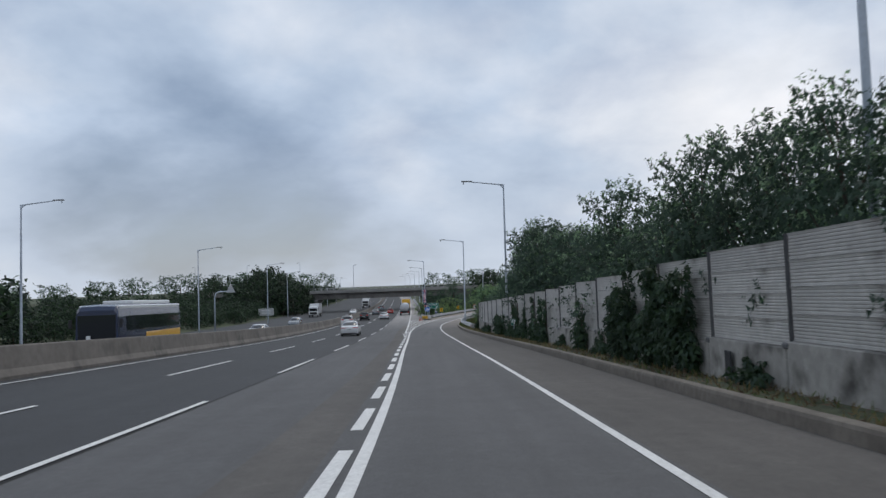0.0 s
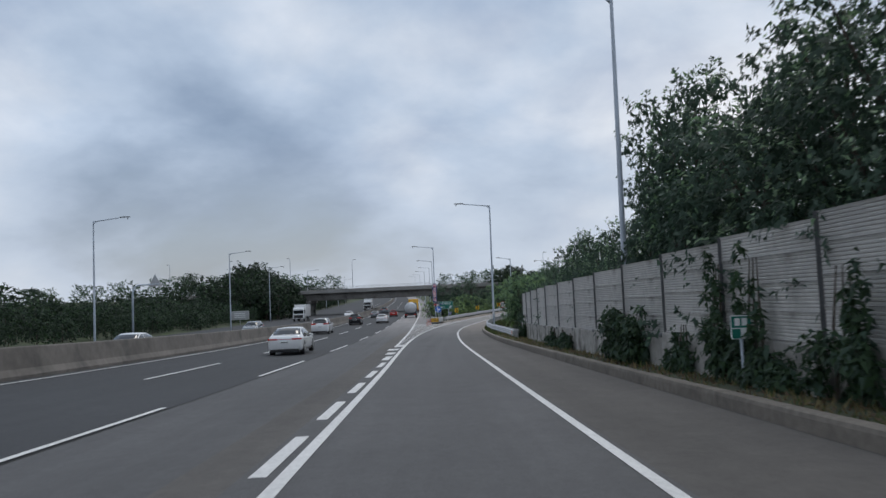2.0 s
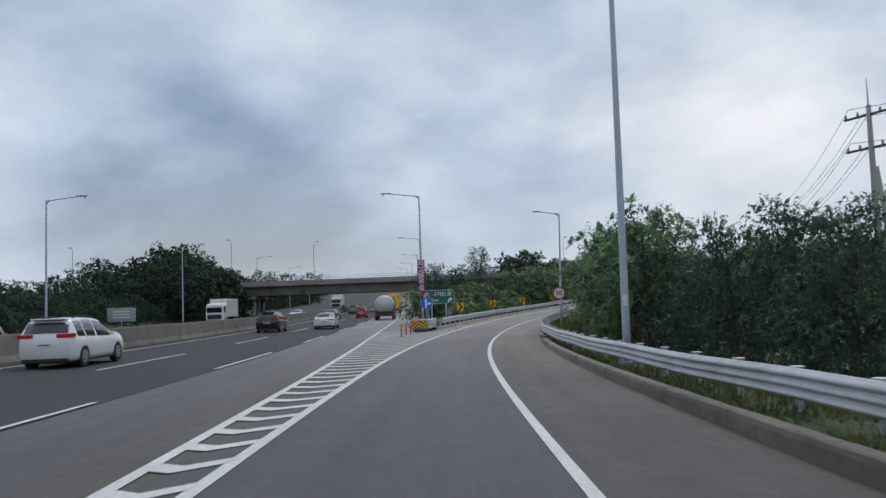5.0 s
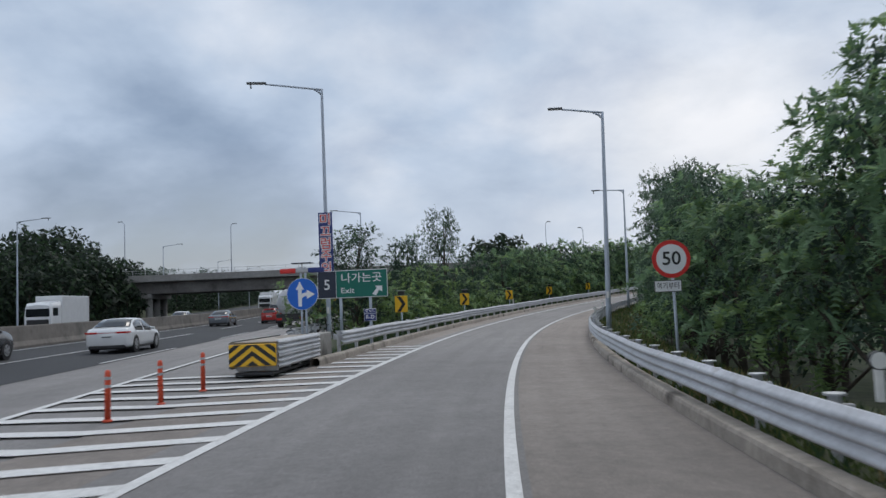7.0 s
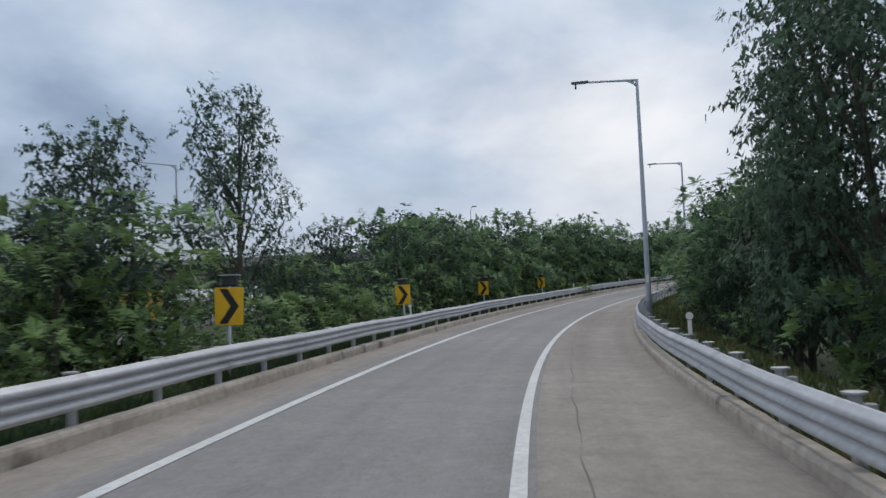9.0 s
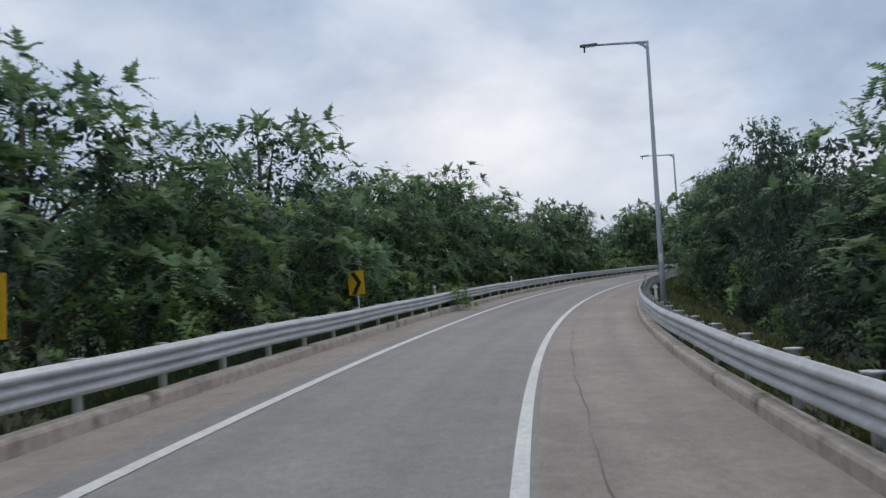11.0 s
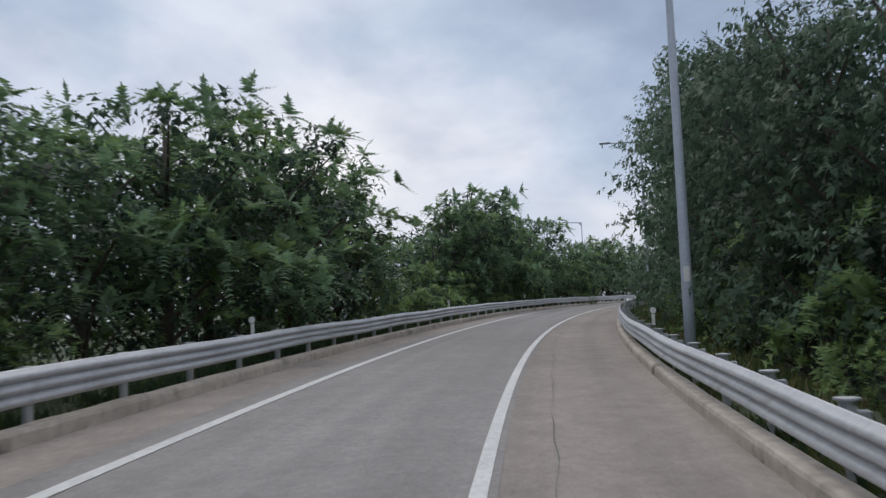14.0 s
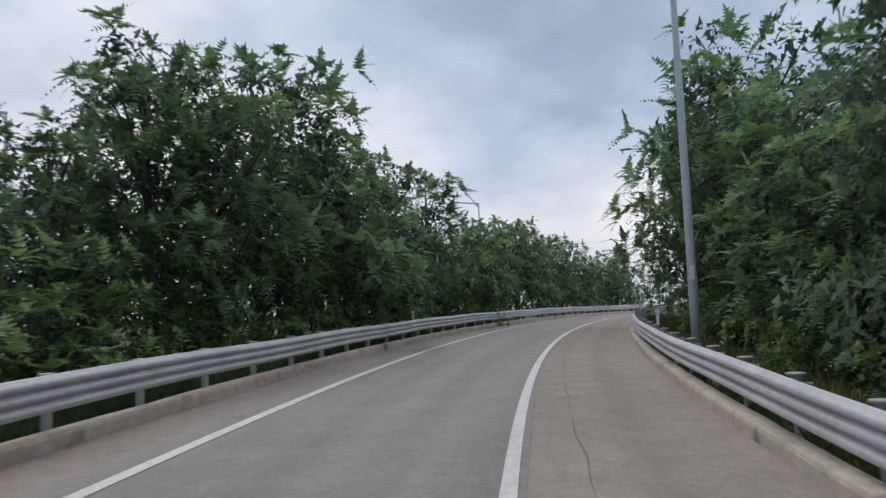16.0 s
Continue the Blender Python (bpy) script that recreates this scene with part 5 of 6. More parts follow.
def single(kinds, s, d, top, which, slim=1.0):
    x, y, z = earth(s, d)
    _rng.seed(int(s * 10))
    plant(kinds, x, y, z - 0.1, spot(s, 4 if d > 0 else -6)[2] + top - z, which, slim)


# outer side of the ramp: low growth by the gore, then a dense locust belt with lower growth before it
single(BROAD, 193.3, -10.6, 3.6, 2)
single(BROAD, 183.2, -9.6, 5.7, 1, 0.85)
single(BROAD, 188.2, -11.0, 4.8, 2, 0.6)
single(BROAD, 194.8, -13.0, 5.2, 2)
single(FINE, 200.6, -9.3, 8.2, 0, 0.62)
single(BROAD, 195.0, -10.4, 6.0, 0, 0.7)
single(BROAD, 205.6, -10.0, 5.2, 2)
single(BROAD, 209.0, -9.6, 5.4, 0)
single(BROAD, 212.4, -10.0, 4.9, 2)
row(YOUNG, 185.5, 196.8, 1.9, -8.2, 0.4, ([185, 192.8, 196.8], [2.8, 3.9, 3.0]))
row(YOUNG, 180.2, 198.9, 2.6, -10.4, 0.5, 2.8)
row(SHRUB, 182.2, 206.5, 2.0, -7.2, 0.35, 1.8)
row(YOUNG, 201.8, 231.2, 2.6, -7.7, 0.35, 3.0)
BELT = ([215, 228, 233, 238, 241, 245, 248, 251, 254, 259, 263, 268, 273, 278, 284, 288, 293, 299, 302, 304, 307, 313, 318, 325, 334, 342, 352, 366, 376, 392], [5.2, 6.2, 7.5, 7.2, 7.0, 7.6, 8.0, 8.6, 9.4, 9.0, 8.6, 8.6, 7.4, 6.6, 7.5, 8.0, 8.7, 9.7, 9.0, 6.2, 7.4, 9.0, 9.6, 9.6, 8.6, 8.2, 7.6, 7.6, 7.0, 6.0])
row(ROBINIA, 216, 296.5, 3.0, -8.9, 0.4, BELT, 1.0, 0.06)
row(ROBINIA, 310.8, 392, 3.1, -8.9, 0.4, BELT, 1.0, 0.06)
row(YOUNG, 229.3, 299.0, 5.2, -7.8, 0.25, 3.4, 0.95, 0.22)
row(YOUNG, 302.0, 310.0, 2.4, -8.8, 0.5, 2.9, 1.0)
row(YOUNG, 300.0, 309.0, 2.6, -7.1, 0.25, 2.3, 1.0, 0.22)
row(YOUNG, 310.0, 350.0, 4.6, -7.8, 0.25, ([310, 318, 350], [3.8, 4.8, 4.6]), 1.0, 0.15)
row(SHRUB, 225.5, 274.6, 4.2, -6.9, 0.2, 1.6)
row(SHRUB, 295.3, 343.5, 3.6, -6.9, 0.2, 1.6)
row(BACK, 212.2, 229.3, 4.0, -13.0, 1.0, 4.2)
row(BACK, 229.3, 344.5, 4.2, -12.5, 0.8, ([229.3, 247, 256, 264, 272, 280, 290, 298, 302, 308, 314, 344.5], [5.4, 6.4, 6.8, 5.8, 5.0, 5.8, 7.2, 7.4, 3.4, 3.6, 7.0, 7.0]))
# inner side
row(BROAD, 120.0, 144.0, 3.2, ([120, 144], [10.0, 8.0]), 0.5, ([120, 135, 144], [4.9, 5.3, 6.0]))
row(ROBINIA, 142.5, 179.3, 3.1, ([142.5, 179.3], [7.5, 7.3]), 0.3, ([142, 150, 157, 161, 165, 170, 175, 180], [7.2, 7.4, 7.2, 6.8, 6.2, 6.4, 6.9, 6.4]), 0.88, 0.05)
row(FINE, 179.0, 208.4, 2.9, 7.7, 0.3, ([179, 184, 190, 192.5, 195, 200, 204, 208.4], [7.0, 8.4, 8.2, 6.2, 7.0, 9.8, 7.2, 6.0]), 0.82, 0.04)
row(ROBINIA, 207.0, 226.0, 3.0, ([207, 214, 226], [6.8, 7.0, 7.2]), 0.4, ([207, 214, 226], [7.4, 7.4, 6.4]))
row(BROAD, 199.0, 226.0, 3.0, 6.5, 0.2, 4.6, 0.72, 0.12)
row(BROAD, 226.0, 246.5, 3.2, 7.4, 0.4, ([226, 246.5], [5.4, 6.2]))
row(ROBINIA, 244.0, 264.0, 3.0, 7.2, 0.4, ([244, 254, 264], [6.2, 6.8, 5.6]))
row(FINE, 264.0, 310.2, 3.2, ([264, 277, 295, 310], [7.2, 7.2, 7.1, 7.2]), 0.3, ([264, 271, 277, 283, 290, 298, 303, 306, 310], [5.8, 6.3, 7.2, 7.8, 8.6, 9.8, 10.0, 9.0, 8.0]), 1.0, 0.05)
row(ROBINIA, 310.2, 344.5, 3.3, 7.2, 0.4, ([310, 318, 325, 344.5], [8.0, 8.2, 10.0, 9.6]))
row(YOUNG, 264.5, 344.5, 3.4, 6.6, 0.3, 3.0, 0.8, 0.25)
row(SHRUB, 258.5, 343.5, 3.2, 5.6, 0.2, 1.5, 0.9)
row(SHRUB, 146.4, 258.5, 7.5, 6.1, 0.3, 1.6, 0.9)
row(BACK, 258.5, 344.5, 4.0, 11.5, 0.8, ([258.5, 275, 290, 344.5], [5.6, 7.0, 8.6, 8.6]))
row(BACK, 343.5, 370.5, 4.0, 9.5, 0.8, ([343.5, 358.5, 370.5], [8.5, 7.0, 4.0]))
row(BACK, 125.4, 258.5, 4.4, 13.0, 1.6, ([125.4, 150.3, 188.9, 203.7, 258.5], [3.8, 4.8, 7.0, 4.8, 5.0]))
# behind the noise wall
row(BROAD, 12.0, 83.5, 2.8, ([12, 44, 90], [7.7, 7.9, 8.3]), 0.3, ([10, 28, 31, 36, 44, 52, 60, 68, 76, 80, 83.5], [7.0, 6.9, 7.0, 7.8, 8.4, 9.4, 10.8, 10.8, 10.8, 9.8, 8.8]), 1.0, 0.04)
row(BROAD, 85.5, 99.0, 3.3, 8.4, 0.3, ([85, 88, 91, 96, 99], [9.2, 7.6, 8.0, 7.8, 7.0]), 0.80, 0.05)
single(BROAD, 100.4, 8.6, 7.2, 1, 0.85)
single(BROAD, 104.0, 9.0, 7.4, 0, 0.9)
row(BROAD, 107.0, 118.0, 3.6, 10.6, 0.4, 6.2)
row(BACK, 10.0, 92, 4.2, 12.0, 0.8, ([10, 31.5, 36.7, 67.9, 80, 84, 92], [5.6, 5.8, 6.6, 7.4, 7.4, 4.6, 4.0]))
# bushes that have grown through the outer rail
single(SHRUB, 244.6, -5.0, 1.35, 0, 1.0)
single(SHRUB, 246.0, -5.4, 0.95, 2, 0.9)
single(SHRUB, 325.5, -5.3, 1.2, 1, 0.7)
single(SHRUB, 339.0, -4.6, 1.5, 1, 0.8)


def stand(points, kinds, size):
    for x, y in points:
        plant(kinds, x, y, float(ground_level(x, y)[0]) - 0.2, 8.8 * size * (0.8 + 0.4 * _rng.rand()))


# beyond the far carriageway
wood_name = "far_side_wood"
_pts = []
for _y in np.arange(36, 420, 3.4):
    _x, _ = ROAD.at(_y, -40.5)
    _pts.append((float(_x) - 3 * _rng.rand(), _y))
stand([(x + 5.0, y + 1) for x, y in _pts], FAR, 0.36)
stand([p for p in _pts if p[1] < 100], FAR, 0.95)
stand([p for p in _pts if p[1] >= 100], FAR, 0.5)
stand([(x - 6, y + 2) for x, y in _pts], FAR, 0.62)
stand([(x - 22, y + 2) for x, y in _pts[::2]], FAR, 0.85)
# dark stands by the bridge
wood_name = "bridge_wood"
stand([(-60 - 4 * (i % 5) + _rng.rand() * 3, 236 + 5 * (i // 5)) for i in range(35)], FAR, 1.1)
stand([(-4 + 5 * (i % 6) + _rng.rand() * 3, 262 + 7 * (i // 6)) for i in range(30)], FAR, 0.9)
stand([(-10 + 4.0 * i, 244 + 3 * (i % 3)) for i in range(8)], FAR, 0.6)
stand([(float(ROAD.at(y, 13.0 + 5 * (i % 2))[0]), y) for i, y in enumerate(np.arange(284, 440, 4.0))], FAR, 0.8)
stand([(float(ROAD.at(y, -38.0 - 6 * (i % 2))[0]), y) for i, y in enumerate(np.arange(284, 460, 4.0))], FAR, 0.9)
# wooded skyline all round
wood_name = "distant_wood"
for _a in np.arange(0, 360, 1.5):
    _r = 420 + 90 * math.sin(_a * 0.11) + 60 * _rng.rand()
    _x, _y = -20 + _r * math.sin(radians(_a)), 190 + _r * math.cos(radians(_a))
    _hs, _hd = ROAD.find(_x, _y)
    if abs(float(_hd[0]) + 12) > 42:
        plant(FAR, _x, _y, float(ground_level(_x, _y)[0]) - 0.5, (17 if not 20 < _a < 130 else 7) + 5 * _rng.rand())


def grow_woods():
    """Each wood is one joined crop of leaves with its trunks."""
    for name, trees in WOODS.items():
        C, A, S, K = [], [], [], []
        bm = bmesh.new()
        for (tag, h, r, low, n, count, leaf), x, y, z, size, seed in trees:
            rng = np.random.RandomState(seed)
            blobs = crown_blobs(rng, h, r, low, count, 0.9)
            c, a, s, _ = plain_leaves(rng, blobs, n, leaf if size < 1.5 else 0.6, 0.45)
            C.append(c * size + np.array([x, y, z])); A.append(a * size); S.append(s * size)
            K.append((rng.rand(len(c)) < 0.3).astype(int))
            tube([(x, y, z - 0.5), (x, y, z + h * size * 0.6)], [0.2 * size, 0.08 * size], 5, bm, False)
        ob = new(name, quads_mesh(name, np.concatenate(C), np.concatenate(A), np.concatenate(S), [M_LEAF_DARK, M_LEAF_MID] if name == "ramp_side_wood" else [M_LEAF_DARK, M_LEAF_MID] if name == "distant_wood" else [M_NEEDLE, M_VINE], np.concatenate(K)))
        tagged(ob, "dense dark stand of far trees", "woodland", kind="stuff")
        t = part("trunk", bm, M_BARK, ob)
        t["kind"] = "stuff"


grow_woods()


# vines on the noise wall
def vine(s, width, height, droop, seed):
    rng = np.random.RandomState(seed)
    x, y = wall_at(s)
    g = float(ground_level(x, y)[0])
    h = -RAMP.heading(s)
    blobs = []
    # a mound at the foot and a few tendrils up the boards
    for k in range(6):
        blobs.append((-0.34 - 0.12 * rng.rand(), (rng.rand() - 0.5) * width * 1.1, height * (0.05 + 0.28 * rng.rand()), 0.22 + 0.1 * rng.rand(), 0.25 + 0.2 * width * rng.rand(), 0.16 + 0.12 * height))
    for k in range(2 + int(width * 1.6)):
        yy, top = (rng.rand() - 0.5) * width * 0.9, height * (0.5 + 0.55 * rng.rand())
        for j in range(5):
            f = (j + 0.5) / 5
            blobs.append((-0.27 - 0.05 * rng.rand(), yy + 0.12 * rng.normal() * f, top * f, 0.10, 0.22 * (1.15 - 0.75 * f), top * 0.13))
    if droop > 0.5:
        # an old thicket that bulges off the boards and hangs over the plinth
        for k in range(16):
            yy, f = (rng.rand() - 0.5) * width, rng.rand()
            blobs.append((-0.42 - 0.22 * rng.rand(), yy, height * (0.12 + 0.72 * f), 0.24 + 0.12 * rng.rand(), 0.34, 0.34))
    c, a, sd_, _ = plain_leaves(rng, blobs, int((2600 if droop > 0.5 else 900) * width * height / 3) + 260, 0.135, 0.25)
    a[:, 2] -= 0.05
    root = empty("vine", pose(x, y, g, 0, 0, math.degrees(h)), "dark leafy vine climbing the noise wall", "vine", "wall vines")
    ob = new("foliage", quads_mesh("foliage", c, a, sd_, [M_VINE, M_LEAF_DARK], (rng.rand(len(c)) < 0.4).astype(int)))
    ob.parent = root
    bm = bmesh.new()
    for k in range(3):
        yy = (k - 1) * width * 0.22
        tube([(-0.25, yy, 0), (-0.22, yy * 0.8 + 0.1, height * 0.5), (-0.22, yy * 0.5, height * 0.9)], [0.035, 0.025, 0.01], 5, bm)
    part("stem", bm, M_BARK, root, smooth=True)


for _i, (_s, _w, _h) in enumerate(((29.0, 1.2, 0.6), (33.2, 1.8, 3.0), (35.6, 2.2, 3.2), (39.0, 2.2, 3.2), (42.5, 1.5, 1.0), (46.1, 1.6, 2.3), (50.5, 1.2, 0.7), (55.2, 1.2, 2.4), (57.0, 1.2, 2.6), (59.2, 1.2, 2.7), (63.0, 1.6, 2.3),
                                   (65.4, 2.0, 0.8), (66.0, 1.4, 2.7), (67.8, 1.2, 2.7), (70.0, 1.4, 1.3), (73.8, 1.6, 1.6), (75.8, 1.6, 1.7), (84.2, 1.4, 0.8), (86.0, 1.4, 0.95), (88.3, 1.2, 1.0), (103.0, 0.6, 1.9), (103.8, 1.2, 0.7))):
    vine(_s, _w, _h, 0.8 if 33 < _s < 40 or 73 < _s < 76 else 0.3, 200 + _i)


# grasses along the kerbs
def tufts(name, stations, offset, spread, n, mats, height, label, seed):
    rng = np.random.RandomState(seed)
    s = stations[0] + (stations[1] - stations[0]) * rng.rand(n)
    clump = np.sin(s * 1.7) + np.sin(s * 0.61 + 2) + rng.normal(size=n) * 0.5
    s, k = s[clump > -1.3], int((clump > -1.3).sum())
    d = smooth_knots(offset, s) + spread[0] + (spread[1] - spread[0]) * rng.rand(k)
    x, y = RAMP.at(s, d)
    z = ground_level(x, y) - 0.02
    c = np.stack([x, y, z], 1)
    hgt = height * (0.4 + 0.9 * rng.rand(k))
    a = np.stack([rng.normal(size=k) * 0.4, rng.normal(size=k) * 0.4, np.ones(k)], 1) * hgt[:, None]
    sd_ = unit(np.cross(a, rng.normal(size=(k, 3)))) * (0.014 + 0.016 * rng.rand(k))[:, None]
    ob = new(name, quads_mesh(name, c, a, sd_, mats, rng.randint(0, len(mats), k)))
    return tagged(ob, label, "grass", kind="stuff")


tufts("verge_grass", (-5, 112), KERB_R, (0.4, 2.3), 9000, [M_GRASS, M_STRAW, M_STRAW, M_DRY], 0.17, "dry and green grass on the verge below the noise wall", 1)
tufts("verge_grass", (112, 345), KERB_R, (0.24, 2.8), 44000, [M_GRASS, M_GRASS, M_VINE, M_STRAW], 0.20, "short grass between the kerb and the rail", 2)
tufts("verge_grass", (112, 345), KERB_R, (0.24, 0.7), 26000, [M_GRASS, M_VINE, M_GRASS], 0.13, "short grass behind the inner kerb", 5)
tufts("verge_grass", (168, 345), [v - 1.6 for v in KERB_L], (0.0, 1.25), 26000, [M_VINE, M_LEAF_DARK, M_GRASS], 0.27, "grass under the outer guard rail", 3)
tufts("verge_grass", (168, 345), KERB_L, (-1.0, -0.24), 60000, [M_VINE, M_LEAF_DARK, M_VINE, M_GRASS], 0.19, "dark grass between the outer kerb and the rail", 4)


def litter(stations, offset, spread, n, seed):
    rng = np.random.RandomState(seed)
    s = stations[0] + (stations[1] - stations[0]) * rng.rand(n)
    d = smooth_knots(offset, s) + spread[0] + (spread[1] - spread[0]) * rng.rand(n)
    x, y = RAMP.at(s, d)
    c = np.stack([x, y, ground_level(x, y) + 0.02 + 0.03 * rng.rand(n)], 1)
    a = unit(np.stack([rng.normal(size=n), rng.normal(size=n), rng.normal(size=n) * 0.3], 1)) * (0.06 + 0.1 * rng.rand(n))[:, None]
    sd_ = unit(np.cross(a, rng.normal(size=(n, 3)) * 0.3 + np.array([0, 0, 1]))) * 0.03
    return tagged(new("leaf_litter", quads_mesh("leaf_litter", c, a, sd_, [M_DRY])), "brown dead leaves scattered on the verge", "leaf litter", kind="stuff")


litter((0, 100), KERB_R, (0.4, 2.3), 4500, 7)


# ---------------------------------------------------------------- overpass
M_GIRDER = material("bridge_girder", (0.13, 0.125, 0.12), 0.8, scales=((0.3, 0.2), (3.0, 0.15)), tint=((0.07, 0.066, 0.062), 0.4, 0.54))
M_DECK = material("bridge_concrete", (0.26, 0.255, 0.245), 0.85, scales=((0.3, 0.15), (3.0, 0.12)))


def overpass():
    root = empty("overpass", pose(-34, 268, -1.1, 0, 0, 3.0), "grey girder overpass with a thin fence across the motorway", "bridge")
    part("girder", box(-30, -4.2, 6.6, 44, -3.4, 8.5, 0.05), M_GIRDER, root)
    part("girder", box(-30, 3.4, 6.6, 44, 4.2, 8.5, 0.05), M_GIRDER, root)
    part("soffit", box(-30, -3.4, 7.4, 44, 3.4, 7.7, 0.0), M_GIRDER, root)
    part("deck", box(-58, -5.2, 8.5, 50, 5.2, 8.8, 0.03), M_DECK, root)
    for y in (-5.15, 4.9):
        part("parapet", box(-58, y, 8.8, 50, y + 0.25, 9.55, 0.03), M_DECK, root)
        f = part("fence_rail", box(-58, y + 0.1, 10.25, 50, y + 0.15, 10.3), M_GALV, root)
        part("fence_rail", box(-58, y + 0.1, 9.9, 50, y + 0.15, 9.93), M_GALV, root)
        bm = bmesh.new()
        for k in range(55):
            box(-57.9 + 2.0 * k, y + 0.1, 9.55, -57.84 + 2.0 * k, y + 0.16, 10.3, 0, 1, bm)
        part("fence_post", bm, M_GALV, root)["kind"] = "stuff"
    for x in (-22.0, 21.5):
        part("pier_cap", box(x - 0.8, -4.6, 5.9, x + 0.8, 4.6, 6.6, 0.08), M_DECK, root)
        for y in (-3.2, 0.0, 3.2):
            part("pier", tube([(x, y, -1), (x, y, 6.0)], 0.55, 14), M_DECK, root, smooth=True)
    part("abutment", box(-33, -4.8, 0, -29.5, 4.8, 7.4, 0.1), M_DECK, root)
    part("abutment", box(42, -4.8, 0, 46, 4.8, 7.4, 0.1), M_DECK, root)
    return root


overpass()


def bridge_lamp():
    root = empty("bridge_lamp", pose(0, 0, 0), "thin straight lamp post on the overpass", "street lamp", "overpass lamps")
    part("pole", tube([(0, 0, 0), (0, 0, 8.6), (0.15, 0, 9.0), (0.5, 0, 9.15)], [0.09, 0.06, 0.05, 0.05], 8), M_POLE, root, smooth=True)
    part("luminaire", box(0.3, -0.1, 9.1, 1.1, 0.1, 9.2, 0.03), M_LAMPHEAD, root)
    return root


_bl = bridge_lamp()
# on the deck, and two on the bank where the road goes on
for _i, (_x, _y, _z, _top) in enumerate(((-44.5, 270.0, 7.7, 16.9), (-63.3, 271.4, 7.7, 18.2), (-82.2, 272.4, 7.7, 18.2), (-101.0, 273.2, 7.7, 18.2), (11.4, 309.2, 3.0, 18.6), (19.6, 311.0, 3.0, 17.2))):
    _m = pose(_x, _y, _z if _i < 4 else float(ground_level(_x, _y)[0]), 0, 0, 3 + 180 * (_i % 2))
    _m = _m @ Matrix.Diagonal((1, 1, (_top - _m.translation.z) / 9.15, 1))
    if _i == 0:
        _bl.matrix_world = _m
    else:
        copy_thing(_bl, _m)


# ---------------------------------------------------------------- power line beside the ramp
M_INSUL = material("insulator", (0.30, 0.26, 0.22), 0.3, scales=((8.0, 0.1),))
M_WIRE = material("wire", (0.03, 0.03, 0.03), 0.5, scales=((2.0, 0.1),))
M_POLECON = material("concrete_pole", (0.30, 0.295, 0.28), 0.85, scales=((1.0, 0.15), (20.0, 0.1)))


def power_pole(x, y, h, turn):
    z = float(ground_level(x, y)[0])
    root = empty("power_pole", pose(x, y, z, 0, 0, turn), "grey concrete power pole with two steel cross-arms", "power pole", "power poles")
    part("shaft", tube([(0, 0, -0.3), (0, 0, h * 0.6), (0, 0, h)], [0.19, 0.15, 0.11], 12), M_POLECON, root, smooth=True)
    part("top_spike", tube([(0, 0, h), (0, 0, h + 1.3)], [0.05, 0.02], 6), M_GALV, root)
    for zz in (h - 0.5, h - 2.1):
        arm = part("cross_arm", box(-1.35, -0.05, zz, 1.35, 0.05, zz + 0.1, 0.01), M_DARKMETAL, root)
        for px in (-1.25, -0.6, 0.6, 1.25):
            part("insulator", tube([(px, 0, zz + 0.1), (px, 0, zz + 0.18), (px, 0, zz + 0.3)], [0.05, 0.07, 0.03], 8), M_INSUL, arm)
    return root


power_pole(15.1, 146.0, 12.2, -62)
power_pole(25.5, 192.0, 12.0, -50)
power_pole(33.5, 226.0, 12.0, -45)
power_pole(31.0, 112.0, 12.2, -60)
_o = empty("stay_pole", pose(15.6, 147.0, -1.2), "leaning concrete stay pole beside the power pole", "power pole")
part("shaft", tube([(1.2, 0, 0), (0.1, 0, 9.6)], [0.17, 0.12], 10), M_POLECON, _o, smooth=True)


def wires(a, b, label):
    root = empty("power_wire", pose(*a), label, "power line", "overhead wires")
    for dz, dx in ((-0.25, -1.25), (-0.25, 0.6), (-0.25, 1.25), (-1.85, -1.25), (-1.85, 0.6), (-1.85, 1.25)):
        pts = []
        for i in range(13):
            t = i / 12
            pts.append(((b[0] - a[0]) * t + dx * 0.6, (b[1] - a[1]) * t + dx * 0.6, (b[2] - a[2]) * t + dz - 1.1 * 4 * t * (1 - t)))
        part("wire", tube(pts, 0.014, 4), M_WIRE, root)


wires((14.6, 146.0, 11.1), (31.0, 112.0, 11.2), "thin dark overhead wires")
wires((14.6, 146.0, 11.1), (25.5, 192.0, 11.1), "thin dark overhead wires")
wires((25.5, 192.0, 11.1), (33.5, 226.0, 11.1), "thin dark overhead wires")
wires((31.0, 112.0, 11.2), (60.0, 70.0, 11.5), "thin dark overhead wires")

# a pale board building and a shop sign past the crest
_x, _y, _z = earth(470, -14)
_o = empty("billboard_building", pose(_x, _y, _z, 0, 0, -60), "pale flat-roofed building behind the trees at the crest", "building")
part("wall", box(-5, 0, 0, 5, 7, 12.5, 0.05), M_DECK, _o)
part("roof_slab", box(-5.3, -0.3, 12.5, 5.3, 7.3, 12.9, 0.05), M_DARKMETAL, _o)
for _k in range(4):
    part("window", box(-4.2 + 2.2 * _k, -0.05, 9.4, -2.6 + 2.2 * _k, 0.02, 11.0, 0.01), M_NAVY, _o)
_x, _y, _z = earth(455, 12)
_o = empty("shop_sign", pose(_x, _y, _z, 0, 0, -60), "red and white sign board far along the road", "sign")
part("board", box(-2.6, 0, 3.2, 2.6, 0.2, 4.6, 0.02), M_RED, _o)
part("white_panel", box(-2.4, -0.02, 3.6, -0.4, 0, 4.3), M_WHITE, _o)
